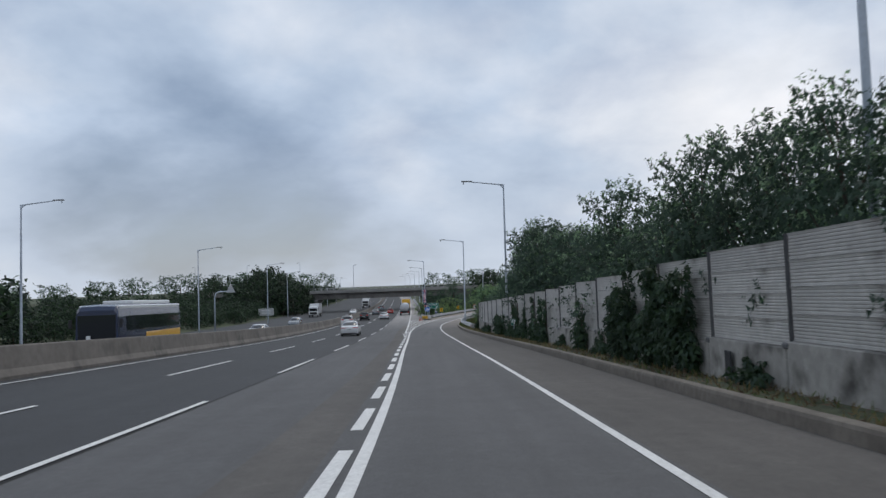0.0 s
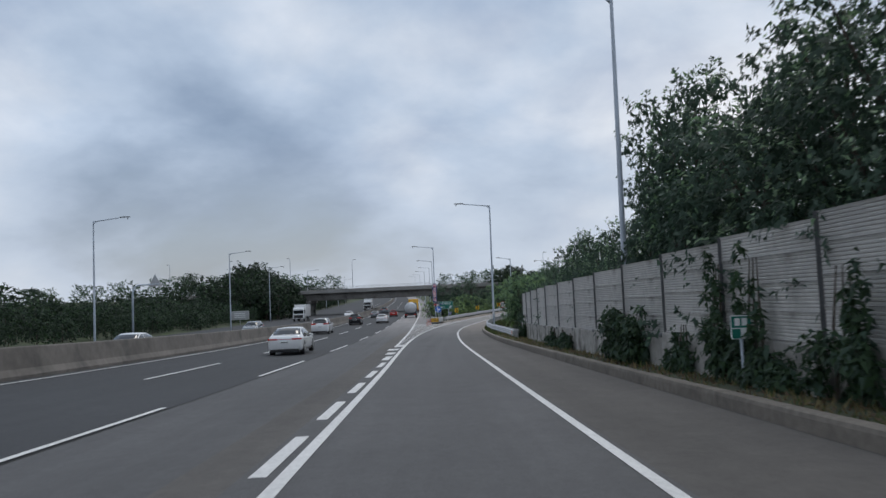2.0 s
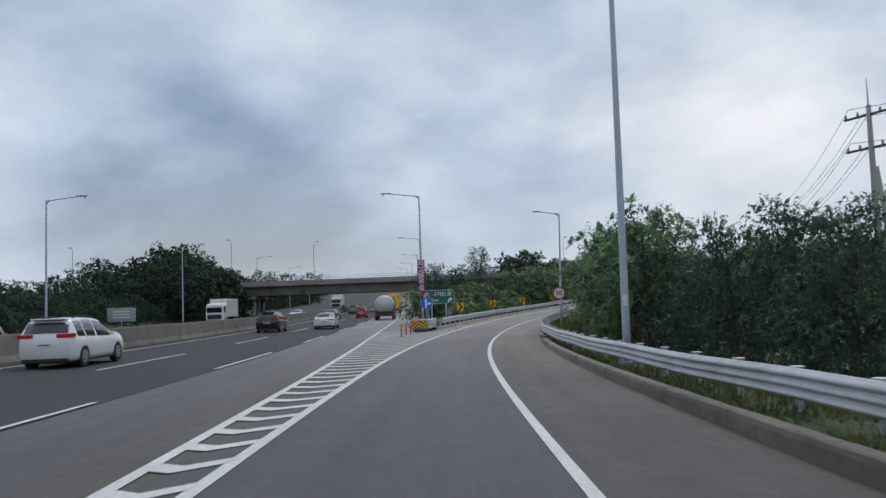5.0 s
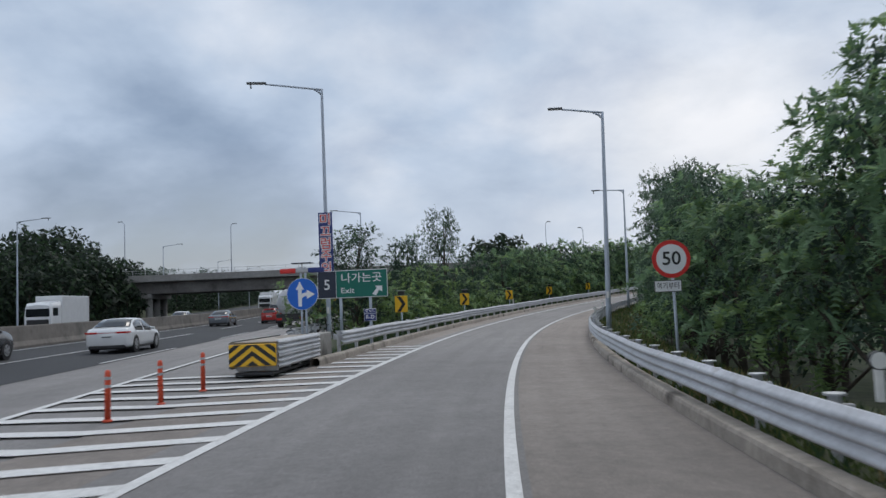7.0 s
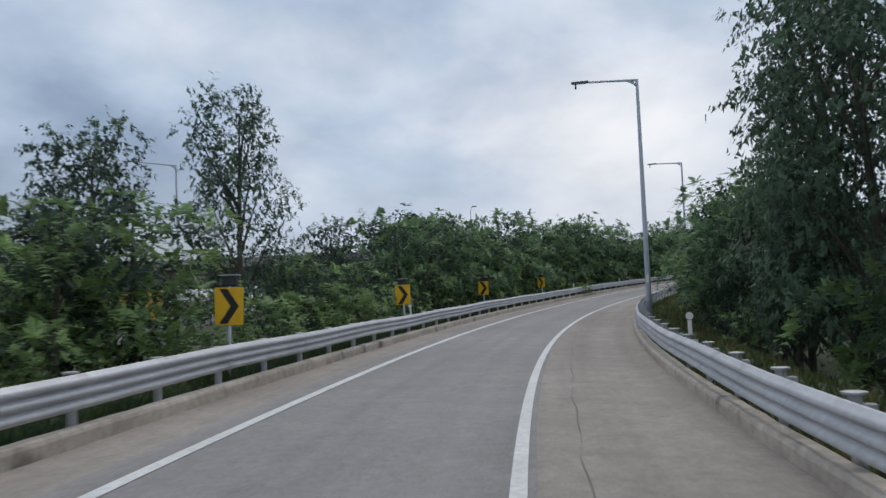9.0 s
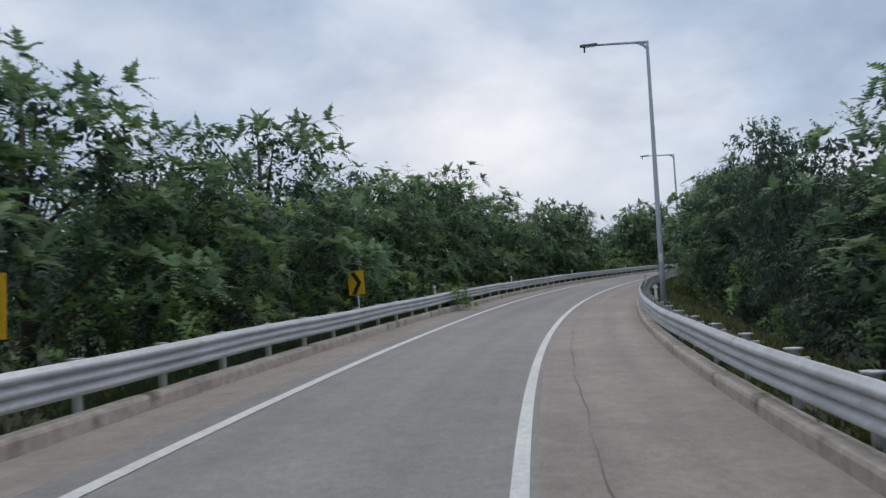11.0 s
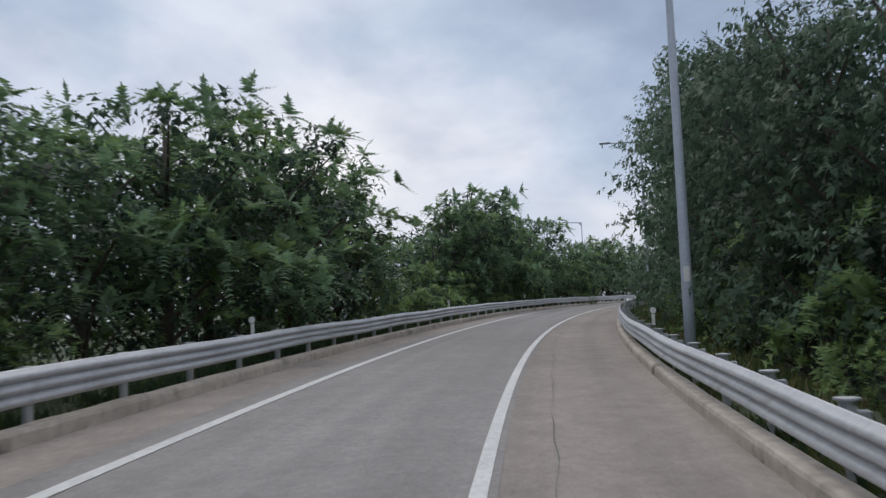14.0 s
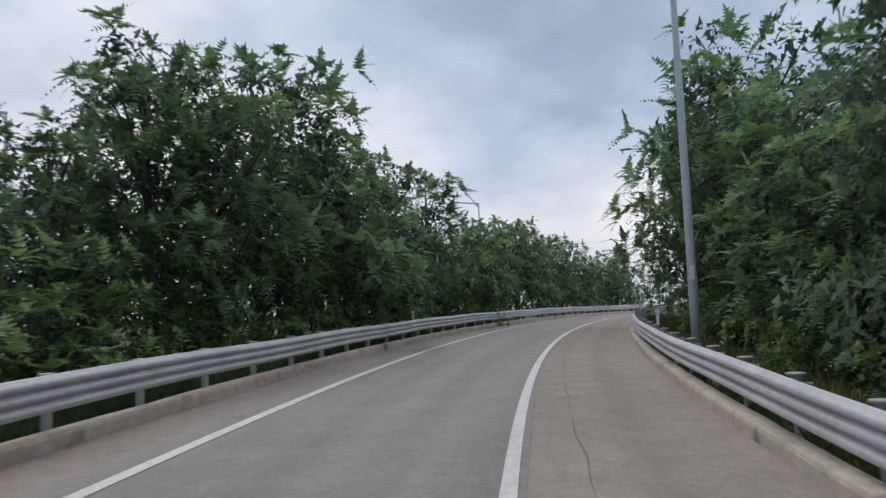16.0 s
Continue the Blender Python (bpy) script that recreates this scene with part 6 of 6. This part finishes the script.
for _k in (-2.2, 2.2):
    part("post", tube([(_k, 0.1, -0.2), (_k, 0.1, 3.3)], 0.1, 8), M_POLE, _o)


# ---------------------------------------------------------------- vehicles
def paint(name, colour, rough=0.25):
    m = material(name, colour, rough, 0.0, scales=((1.5, 0.04),), spec=0.6)
    m.node_tree.nodes["Principled BSDF"].inputs["Coat Weight"].default_value = 0.6
    return m


P_WHITE, P_RED, P_BLACK, P_SILVER = paint("white_paint", (0.72, 0.73, 0.74)), paint("red_paint", (0.42, 0.035, 0.03)), paint("black_paint", (0.012, 0.013, 0.015)), paint("slate_paint", (0.16, 0.18, 0.20))
P_YELLOW, P_BUS = paint("yellow_paint", (0.75, 0.40, 0.02), 0.4), paint("navy_bus_paint", (0.02, 0.03, 0.07))
M_GLASS = material("tinted_car_glass", (0.015, 0.018, 0.022), 0.06, scales=((2.0, 0.05),), spec=0.8)
M_TYRE = material("tyre", (0.02, 0.02, 0.02), 0.85, scales=((20.0, 0.2),))
M_RIM = material("alloy_rim", (0.40, 0.41, 0.42), 0.35, 0.6, scales=((10.0, 0.08),))
M_TAIL = material("tail_lamp", (0.45, 0.02, 0.015), 0.2, scales=((20.0, 0.1),))
M_HEAD = material("head_lamp", (0.55, 0.56, 0.58), 0.1, scales=((20.0, 0.05),))
M_PLATE = material("number_plate", (0.65, 0.66, 0.66), 0.5, scales=((20.0, 0.05),))
M_TRIM = material("black_trim", (0.02, 0.02, 0.022), 0.6, scales=((10.0, 0.1),))


def loft(sections, mat_rows=None):
    """Rings along y joined to a skin. Each section: y, then half-outline points (x, z) from the sill up over the roof to the middle."""
    bm = bmesh.new()
    rings = []
    for y, half in sections:
        pts = [(x, z) for x, z in half] + [(-x, z) for x, z in half[::-1] if x > 1e-6]
        rings.append([bm.verts.new((x, y, z)) for x, z in pts])
    n = len(rings[0])
    for a, b in zip(rings, rings[1:]):
        for k in range(n):
            bm.faces.new((a[k], b[k], b[(k + 1) % n], a[(k + 1) % n]))
    bm.faces.new(rings[0]); bm.faces.new(rings[-1][::-1])
    bmesh.ops.recalc_face_normals(bm, faces=bm.faces)
    return bm


def wheel(parent, x, y, r, w):
    bm = tube([(x - w / 2, y, r), (x - w / 2 + 0.03, y, r), (x + w / 2 - 0.03, y, r), (x + w / 2, y, r)], [r * 0.93, r, r, r * 0.93], 24)
    t = part("wheel", bm, M_TYRE, parent, smooth=False)
    sg = 1 if x > 0 else -1
    rm = tube([(x + sg * (w / 2 - 0.02), y, r), (x + sg * (w / 2 + 0.006), y, r)], [r * 0.68, r * 0.66], 20)
    rim = part("rim", rm, M_RIM, t)
    for k in range(5):
        a = 2 * math.pi * k / 5
        part("spoke_gap", tube([(x + sg * (w / 2 + 0.007), y + 0.42 * r * math.cos(a), r + 0.42 * r * math.sin(a)), (x + sg * (w / 2 + 0.010), y + 0.42 * r * math.cos(a), r + 0.42 * r * math.sin(a))], r * 0.13, 8), M_TRIM, rim)


def smooth_line(keys, t):
    """A rounded run through key points."""
    fine = np.linspace(0, 1, 401)
    v = np.interp(fine, [k for k, _ in keys], [z for _, z in keys])
    w = np.hanning(17); w /= w.sum()
    v = np.convolve(np.r_[np.full(8, v[0]), v, np.full(8, v[-1])], w, "valid")
    return float(np.interp(t, fine, v))


def car(name, colour, length, width, height, shape, label):
    """Rear at y = 0, heading +y. The skin is one grid: its panes are lifted out of it as windows. shape: sedan or suv."""
    root = empty(name, pose(0, 0, 0), label, "car")
    L, w, h = length, width / 2, height
    sedan = shape == "sedan"
    sill = 0.24
    if sedan:
        top = [(0.0, 0.60), (0.012, 0.675), (0.03, 0.71), (0.10, 0.725), (0.135, 0.74), (0.22, 0.90), (0.31, 0.985), (0.44, 1.0), (0.54, 0.97), (0.62, 0.85), (0.70, 0.70), (0.74, 0.675), (0.88, 0.61), (0.96, 0.53), (1.0, 0.40)]
        belt_keys = [(0.0, 0.60), (0.15, 0.635), (0.5, 0.60), (0.75, 0.585), (1.0, 0.40)]
        rear, front, side, pillars = (0.135, 0.285), (0.56, 0.695), (0.20, 0.665), ((0.43, 0.455),)
    else:
        top = [(0.0, 0.56), (0.02, 0.68), (0.05, 0.86), (0.075, 0.955), (0.12, 0.985), (0.30, 1.0), (0.48, 0.985), (0.56, 0.94), (0.68, 0.70), (0.73, 0.67), (0.87, 0.63), (0.96, 0.55), (1.0, 0.40)]
        belt_keys = [(0.0, 0.56), (0.06, 0.62), (0.5, 0.585), (0.75, 0.575), (1.0, 0.40)]
        rear, front, side, pillars = (0.022, 0.062), (0.565, 0.675), (0.10, 0.655), ((0.22, 0.245), (0.40, 0.425))
    ts = sorted({0.0, 0.006, 0.014, 0.024, 0.036, 0.05, 1.0, 0.992, 0.98, 0.965} | {round(x, 4) for x in np.linspace(0.07, 0.95, 34)} | set(rear) | set(front) | set(side) | {p for q in pillars for p in q})
    rows = []
    for t in ts:
        z = h * smooth_line(top, t)
        b = min(h * smooth_line(belt_keys, t), z - 0.03)
        ends = 1 - 0.22 * max(0, (t - 0.88) / 0.12) ** 2.2 - 0.13 * max(0, (0.07 - t) / 0.07) ** 2
        ww = w * ends
        cab = max(0.0, min(1.0, (z - b) / (0.40 * h)))
        wt = ww * (0.97 - 0.23 * cab)
        low = sill + 0.12 * max(0, (t - 0.93) / 0.07) + 0.10 * max(0, (0.03 - t) / 0.03)
        rows.append([(ww * 0.86, low - 0.03), (ww * 0.955, low + 0.02), (ww * 0.99, low + 0.14), (ww, (low + b) / 2 + 0.04), (ww * 0.99, b - 0.07), (ww * 0.962, b),
                     (ww * 0.955 + (wt - ww * 0.955) * 0.5, b + (z - b) * 0.45), (wt * 0.985, b + (z - b) * 0.80), (wt * 0.90, b + (z - b) * 0.94), (wt * 0.5, z - 0.008), (0.0, z)])
    n = len(rows[0])
    inside = lambda x, y, q: q[0] - 1e-6 <= x and y <= q[1] + 1e-6
    sets = {"body": {1: []}, "rear_window": {1: []}, "windscreen": {1: []}, "side_window": {-1: [], 1: []}}
    for i in range(len(ts) - 1):
        t0, t1 = ts[i], ts[i + 1]
        pillar = any(inside(t0, t1, q) for q in pillars)
        for sg in (-1, 1):
            for k in range(n - 1):
                quad = [(sg * rows[i][k][0], t0 * L, rows[i][k][1]), (sg * rows[i + 1][k][0], t1 * L, rows[i + 1][k][1]), (sg * rows[i + 1][k + 1][0], t1 * L, rows[i + 1][k + 1][1]), (sg * rows[i][k + 1][0], t0 * L, rows[i][k + 1][1])]
                tall = rows[i][-1][1] - rows[i][5][1] > 0.10 and rows[i + 1][-1][1] - rows[i + 1][5][1] > 0.10
                if k in (5, 6) and inside(t0, t1, side) and tall and not pillar:
                    sets["side_window"][sg].append(quad)
                elif k in (8, 9) and inside(t0, t1, rear):
                    sets["rear_window"][1].append(quad)
                elif k in (8, 9) and inside(t0, t1, front):
                    sets["windscreen"][1].append(quad)
                else:
                    sets["body"][1].append(quad)
    for nm, sides in sets.items():
        for quads in sides.values():
            bm = bmesh.new()
            for q in quads:
                bm.faces.new([bm.verts.new(p) for p in q])
            bmesh.ops.remove_doubles(bm, verts=bm.verts, dist=0.0005)
            if nm == "body":
                for t, r in ((0.0, rows[0]), (1.0, rows[-1])):
                    ring = [(x, t * L, z) for x, z in r] + [(-x, t * L, z) for x, z in r[-2::-1]]
                    bm.faces.new([bm.verts.new(p) for p in ring])
                bmesh.ops.remove_doubles(bm, verts=bm.verts, dist=0.0005)
            bmesh.ops.recalc_face_normals(bm, faces=bm.faces)
            ob = part(nm, bm, colour if nm == "body" else M_GLASS, root, smooth=True)
            md = ob.modifiers.new("thickness", "SOLIDIFY"); md.thickness, md.offset = 0.01, -1 if nm == "body" else 0
    zb = lambda t: h * smooth_line(belt_keys, t)
    for sg in (-1, 1):
        part("mirror", box(sg * w * 0.95, L * 0.635, zb(0.64) + 0.02, sg * (w + 0.15), L * 0.662, zb(0.64) + 0.14, 0.035, 2), colour, root)
        part("sill_trim", box(sg * w * 0.86, L * 0.27, sill - 0.05, sg * w * 0.985, L * 0.73, sill + 0.03, 0.01), M_TRIM, root)
        for t in (0.195, 0.80):
            part("wheel_arch", tube([(sg * (w - 0.2), t * L, 0.34), (sg * (w + 0.003), t * L, 0.34)], 0.375, 28), M_TRIM, root)
            wheel(root, sg * (w - 0.10), t * L, 0.335, 0.22)
        for t in (0.30, 0.50):
            part("door_handle", box(sg * w * 0.985, t * L, zb(t) - 0.10, sg * (w + 0.015), t * L + 0.2, zb(t) - 0.07, 0.006), colour, root)
        lz = h * (0.555 if sedan else 0.60)
        lamp = part("tail_lamp", box(sg * w * 0.42, -0.012, lz, sg * w * 0.90, 0.10, lz + (0.085 if sedan else 0.13), 0.02, 2), M_TAIL, root, "red tail lamp")
        part("lamp_wrap", box(sg * w * 0.86, 0.04, lz + 0.01, sg * w * 0.985, 0.30, lz + (0.08 if sedan else 0.14), 0.02, 2), M_TAIL, lamp)
        part("head_lamp", box(sg * w * 0.50, L * 0.955, h * 0.42, sg * w * 0.80, L * 0.992, h * 0.49, 0.02, 2), M_HEAD, root, "clear head lamp")
        part("exhaust", tube([(sg * w * 0.62, -0.02, 0.26), (sg * w * 0.62, 0.2, 0.26)], 0.045, 12), M_DARKMETAL, root)
    if sedan:
        part("lamp_bar", box(-w * 0.42, -0.006, h * 0.575, w * 0.42, 0.05, h * 0.590, 0.004), M_TAIL, root, "thin red bar between the lamps")
    else:
        part("roof_spoiler", box(-w * 0.62, 0.20, h * 0.955, w * 0.62, 0.50, h * 0.985, 0.02), colour, root)
        for sg in (-1, 1):
            part("roof_rail", tube([(sg * w * 0.60, L * 0.16, h * 0.985), (sg * w * 0.62, L * 0.25, h * 1.015), (sg * w * 0.62, L * 0.42, h * 1.01), (sg * w * 0.60, L * 0.5, h * 0.98)], 0.018, 8), M_TRIM, root)
    part("bumper_trim", box(-w * 0.80, -0.025, 0.20, w * 0.80, 0.12, 0.33, 0.03, 2), M_TRIM, root)
    plate = part("number_plate", box(-0.26, -0.02, h * 0.43, 0.26, 0.01, h * 0.43 + 0.11, 0.004), M_PLATE, root, "plain pale number plate")
    part("plate_bar", box(-0.19, -0.026, h * 0.43 + 0.035, 0.19, -0.02, h * 0.43 + 0.075), M_TRIM, plate)
    part("underside", box(-w * 0.8, 0.15, 0.16, w * 0.8, L - 0.2, 0.26), M_TRIM, root)
    return root


def lane_place(ob, y, offset, back=False):
    x, yy = ROAD.at(y, offset)
    ob.matrix_world = pose(float(x), float(yy), float(level(x, yy)[0]), 0, 0, -math.degrees(ROAD.heading(y)) + (180 if back else 0))
    return ob


lane_place(car("sedan", P_WHITE, 4.9, 1.86, 1.47, "sedan", "white saloon car with red tail lamps on the dark lane"), 94.0, -2.1)
lane_place(car("suv", P_WHITE, 4.8, 1.9, 1.70, "suv", "white sport utility car on the motorway"), 135.0, -6.0)
lane_place(car("hatchback", P_RED, 3.6, 1.6, 1.49, "suv", "small red hatchback on the motorway"), 222.0, -2.0)
lane_place(car("sedan", P_WHITE, 4.7, 1.82, 1.45, "sedan", "white saloon car far along the motorway"), 177.0, -1.9)
lane_place(car("suv", P_BLACK, 4.6, 1.88, 1.68, "suv", "black sport utility car on the inner lane"), 171.0, -5.7)
lane_place(car("suv", P_SILVER, 4.5, 1.85, 1.65, "suv", "slate sport utility car far along the motorway"), 252.0, -5.6)
lane_place(car("sedan", P_SILVER, 4.7, 1.82, 1.45, "sedan", "slate saloon car far along the motorway"), 216.0, -5.7)
lane_place(car("sedan", P_BLACK, 4.7, 1.82, 1.45, "sedan", "black saloon car far along the motorway"), 290.0, 2.0)
lane_place(car("sedan", P_WHITE, 4.7, 1.82, 1.45, "sedan", "white oncoming saloon car behind the median"), 102.0, -12.5, True)
lane_place(car("suv", P_SILVER, 4.6, 1.88, 1.68, "suv", "slate oncoming car behind the median"), 150.0, -16.0, True)
lane_place(car("sedan", P_WHITE, 4.7, 1.82, 1.45, "sedan", "white oncoming saloon car near the overpass"), 232.0, -12.5, True)
_c = car("suv", P_SILVER, 4.6, 1.88, 1.62, "suv", "slate car parked below the ramp behind the rail")
_x, _y, _z = earth(117.5, 10.2)
_c.matrix_world = pose(_x, _y, _z, 0, 0, 62)


def bus():
    root = empty("coach", pose(0, 0, 0), "dark coach with a yellow flank and white roof pods", "bus")
    w, L, h = 1.24, 11.8, 3.35
    secs = []
    for y, k in ((0.0, 0.97), (0.15, 1.0), (L - 0.6, 1.0), (L - 0.15, 0.97), (L, 0.90)):
        ww = w * (0.97 if y in (0.0, L) else 1.0)
        secs.append((y, [(ww * 0.97, 0.35), (ww, 0.5), (ww, 1.5), (ww * 0.985, 2.6), (ww * 0.95, h * k - 0.22), (ww * 0.82, h * k - 0.04), (0, h * k)]))
    b = part("body", loft(secs), P_BUS, root, smooth=False)
    for sg in (-1, 1):
        part("flank_panel", box(sg * (w - 0.01), 0.2, 0.55, sg * (w + 0.012), 7.2, 1.55, 0.01), P_YELLOW, root, "yellow flank panel")
        part("side_window", box(sg * (w - 0.03), 0.4, 1.75, sg * (w + 0.008), L - 1.3, 2.65, 0.01), M_GLASS, root)
        part("mirror", box(sg * (w + 0.1), L + 0.1, 2.0, sg * (w + 0.3), L + 0.2, 2.5, 0.03), M_TRIM, root)
        part("head_lamp", box(sg * 0.7, L - 0.05, 0.75, sg * 1.1, L + 0.015, 0.95, 0.02), M_HEAD, root)
        for yy in (2.6, 9.2):
            wheel(root, sg * (w - 0.12), yy, 0.5, 0.3)
    part("windscreen", box(-w * 0.9, L - 0.12, 1.25, w * 0.9, L + 0.012, 2.75, 0.03), M_GLASS, root)
    part("roof_pod", box(-0.95, 1.5, h - 0.03, 0.95, 8.6, h + 0.22, 0.08, 2), P_WHITE, root, "white roof pod")
    part("roof_band", box(-w * 0.96, 0.1, h - 0.30, w * 0.96, L - 0.4, h - 0.06, 0.05), P_WHITE, root)
    part("notice", box(0.35, L + 0.012, 1.35, 0.6, L + 0.02, 1.55), M_WHITE, root, "small pale notice in the windscreen")
    return root


lane_place(bus(), 71.0, -13.6, True)


def lorry(label, cab_mat, box_mat, tank=False):
    root = empty("lorry", pose(0, 0, 0), label, "truck")
    w, L = 1.22, 9.0
    part("chassis", box(-0.5, 0.1, 0.55, 0.5, L, 0.85, 0.03), M_TRIM, root)
    if tank:
        part("tank", tube([(0, 0.1, 2.0), (0, 0.5, 2.0), (0, 6.2, 2.0), (0, 6.6, 2.0)], [0.95, 1.15, 1.15, 0.95], 24), M_GALV, root, "dull steel tank", smooth=True)
        part("rear_frame", box(-1.15, -0.05, 0.5, 1.15, 0.12, 1.1, 0.03), M_TRIM, root)
    else:
        part("cargo_box", box(-w, 0.0, 0.95, w, 6.7, 3.55, 0.04), box_mat, root)
        part("rear_door", box(-w * 0.96, -0.02, 1.0, w * 0.96, 0.01, 3.5, 0.01), box_mat, root)
    secs = [(6.9, [(w, 0.6), (w, 1.6), (w, 2.6), (w * 0.93, 3.0), (0, 3.1)]), (8.7, [(w, 0.6), (w, 1.6), (w * 0.98, 2.55), (w * 0.9, 2.85), (0, 2.95)]), (9.05, [(w * 0.96, 0.6), (w * 0.96, 1.55), (w * 0.9, 2.4), (w * 0.8, 2.6), (0, 2.7)])]
    part("cab", loft(secs), cab_mat, root)
    part("windscreen", box(-w * 0.86, 8.95, 1.6, w * 0.86, 9.06, 2.35, 0.02), M_GLASS, root)
    part("grille", box(-w * 0.8, 9.0, 0.7, w * 0.8, 9.08, 1.35, 0.02), M_TRIM, root)
    for sg in (-1, 1):
        part("side_window", box(sg * (w - 0.03), 7.6, 1.65, sg * (w + 0.01), 8.7, 2.4, 0.02), M_GLASS, root)
        part("tail_lamp", box(sg * 0.7, -0.07, 0.62, sg * 1.1, -0.02, 0.78), M_TAIL, root)
        for yy in (1.6, 2.7, 7.9):
            wheel(root, sg * (w - 0.14), yy, 0.48, 0.28)
    return root


lane_place(lorry("dark lorry carrying a dull steel tank", P_SILVER, P_WHITE, True), 206.0, 2.1)
lane_place(lorry("yellow box lorry far along the motorway", P_YELLOW, P_YELLOW), 246.0, 2.1)
lane_place(lorry("white box lorry coming the other way", P_WHITE, P_WHITE), 226.0, -22.0, True)
lane_place(lorry("white box lorry coming the other way", P_WHITE, P_WHITE), 300.0, -12.6, True)
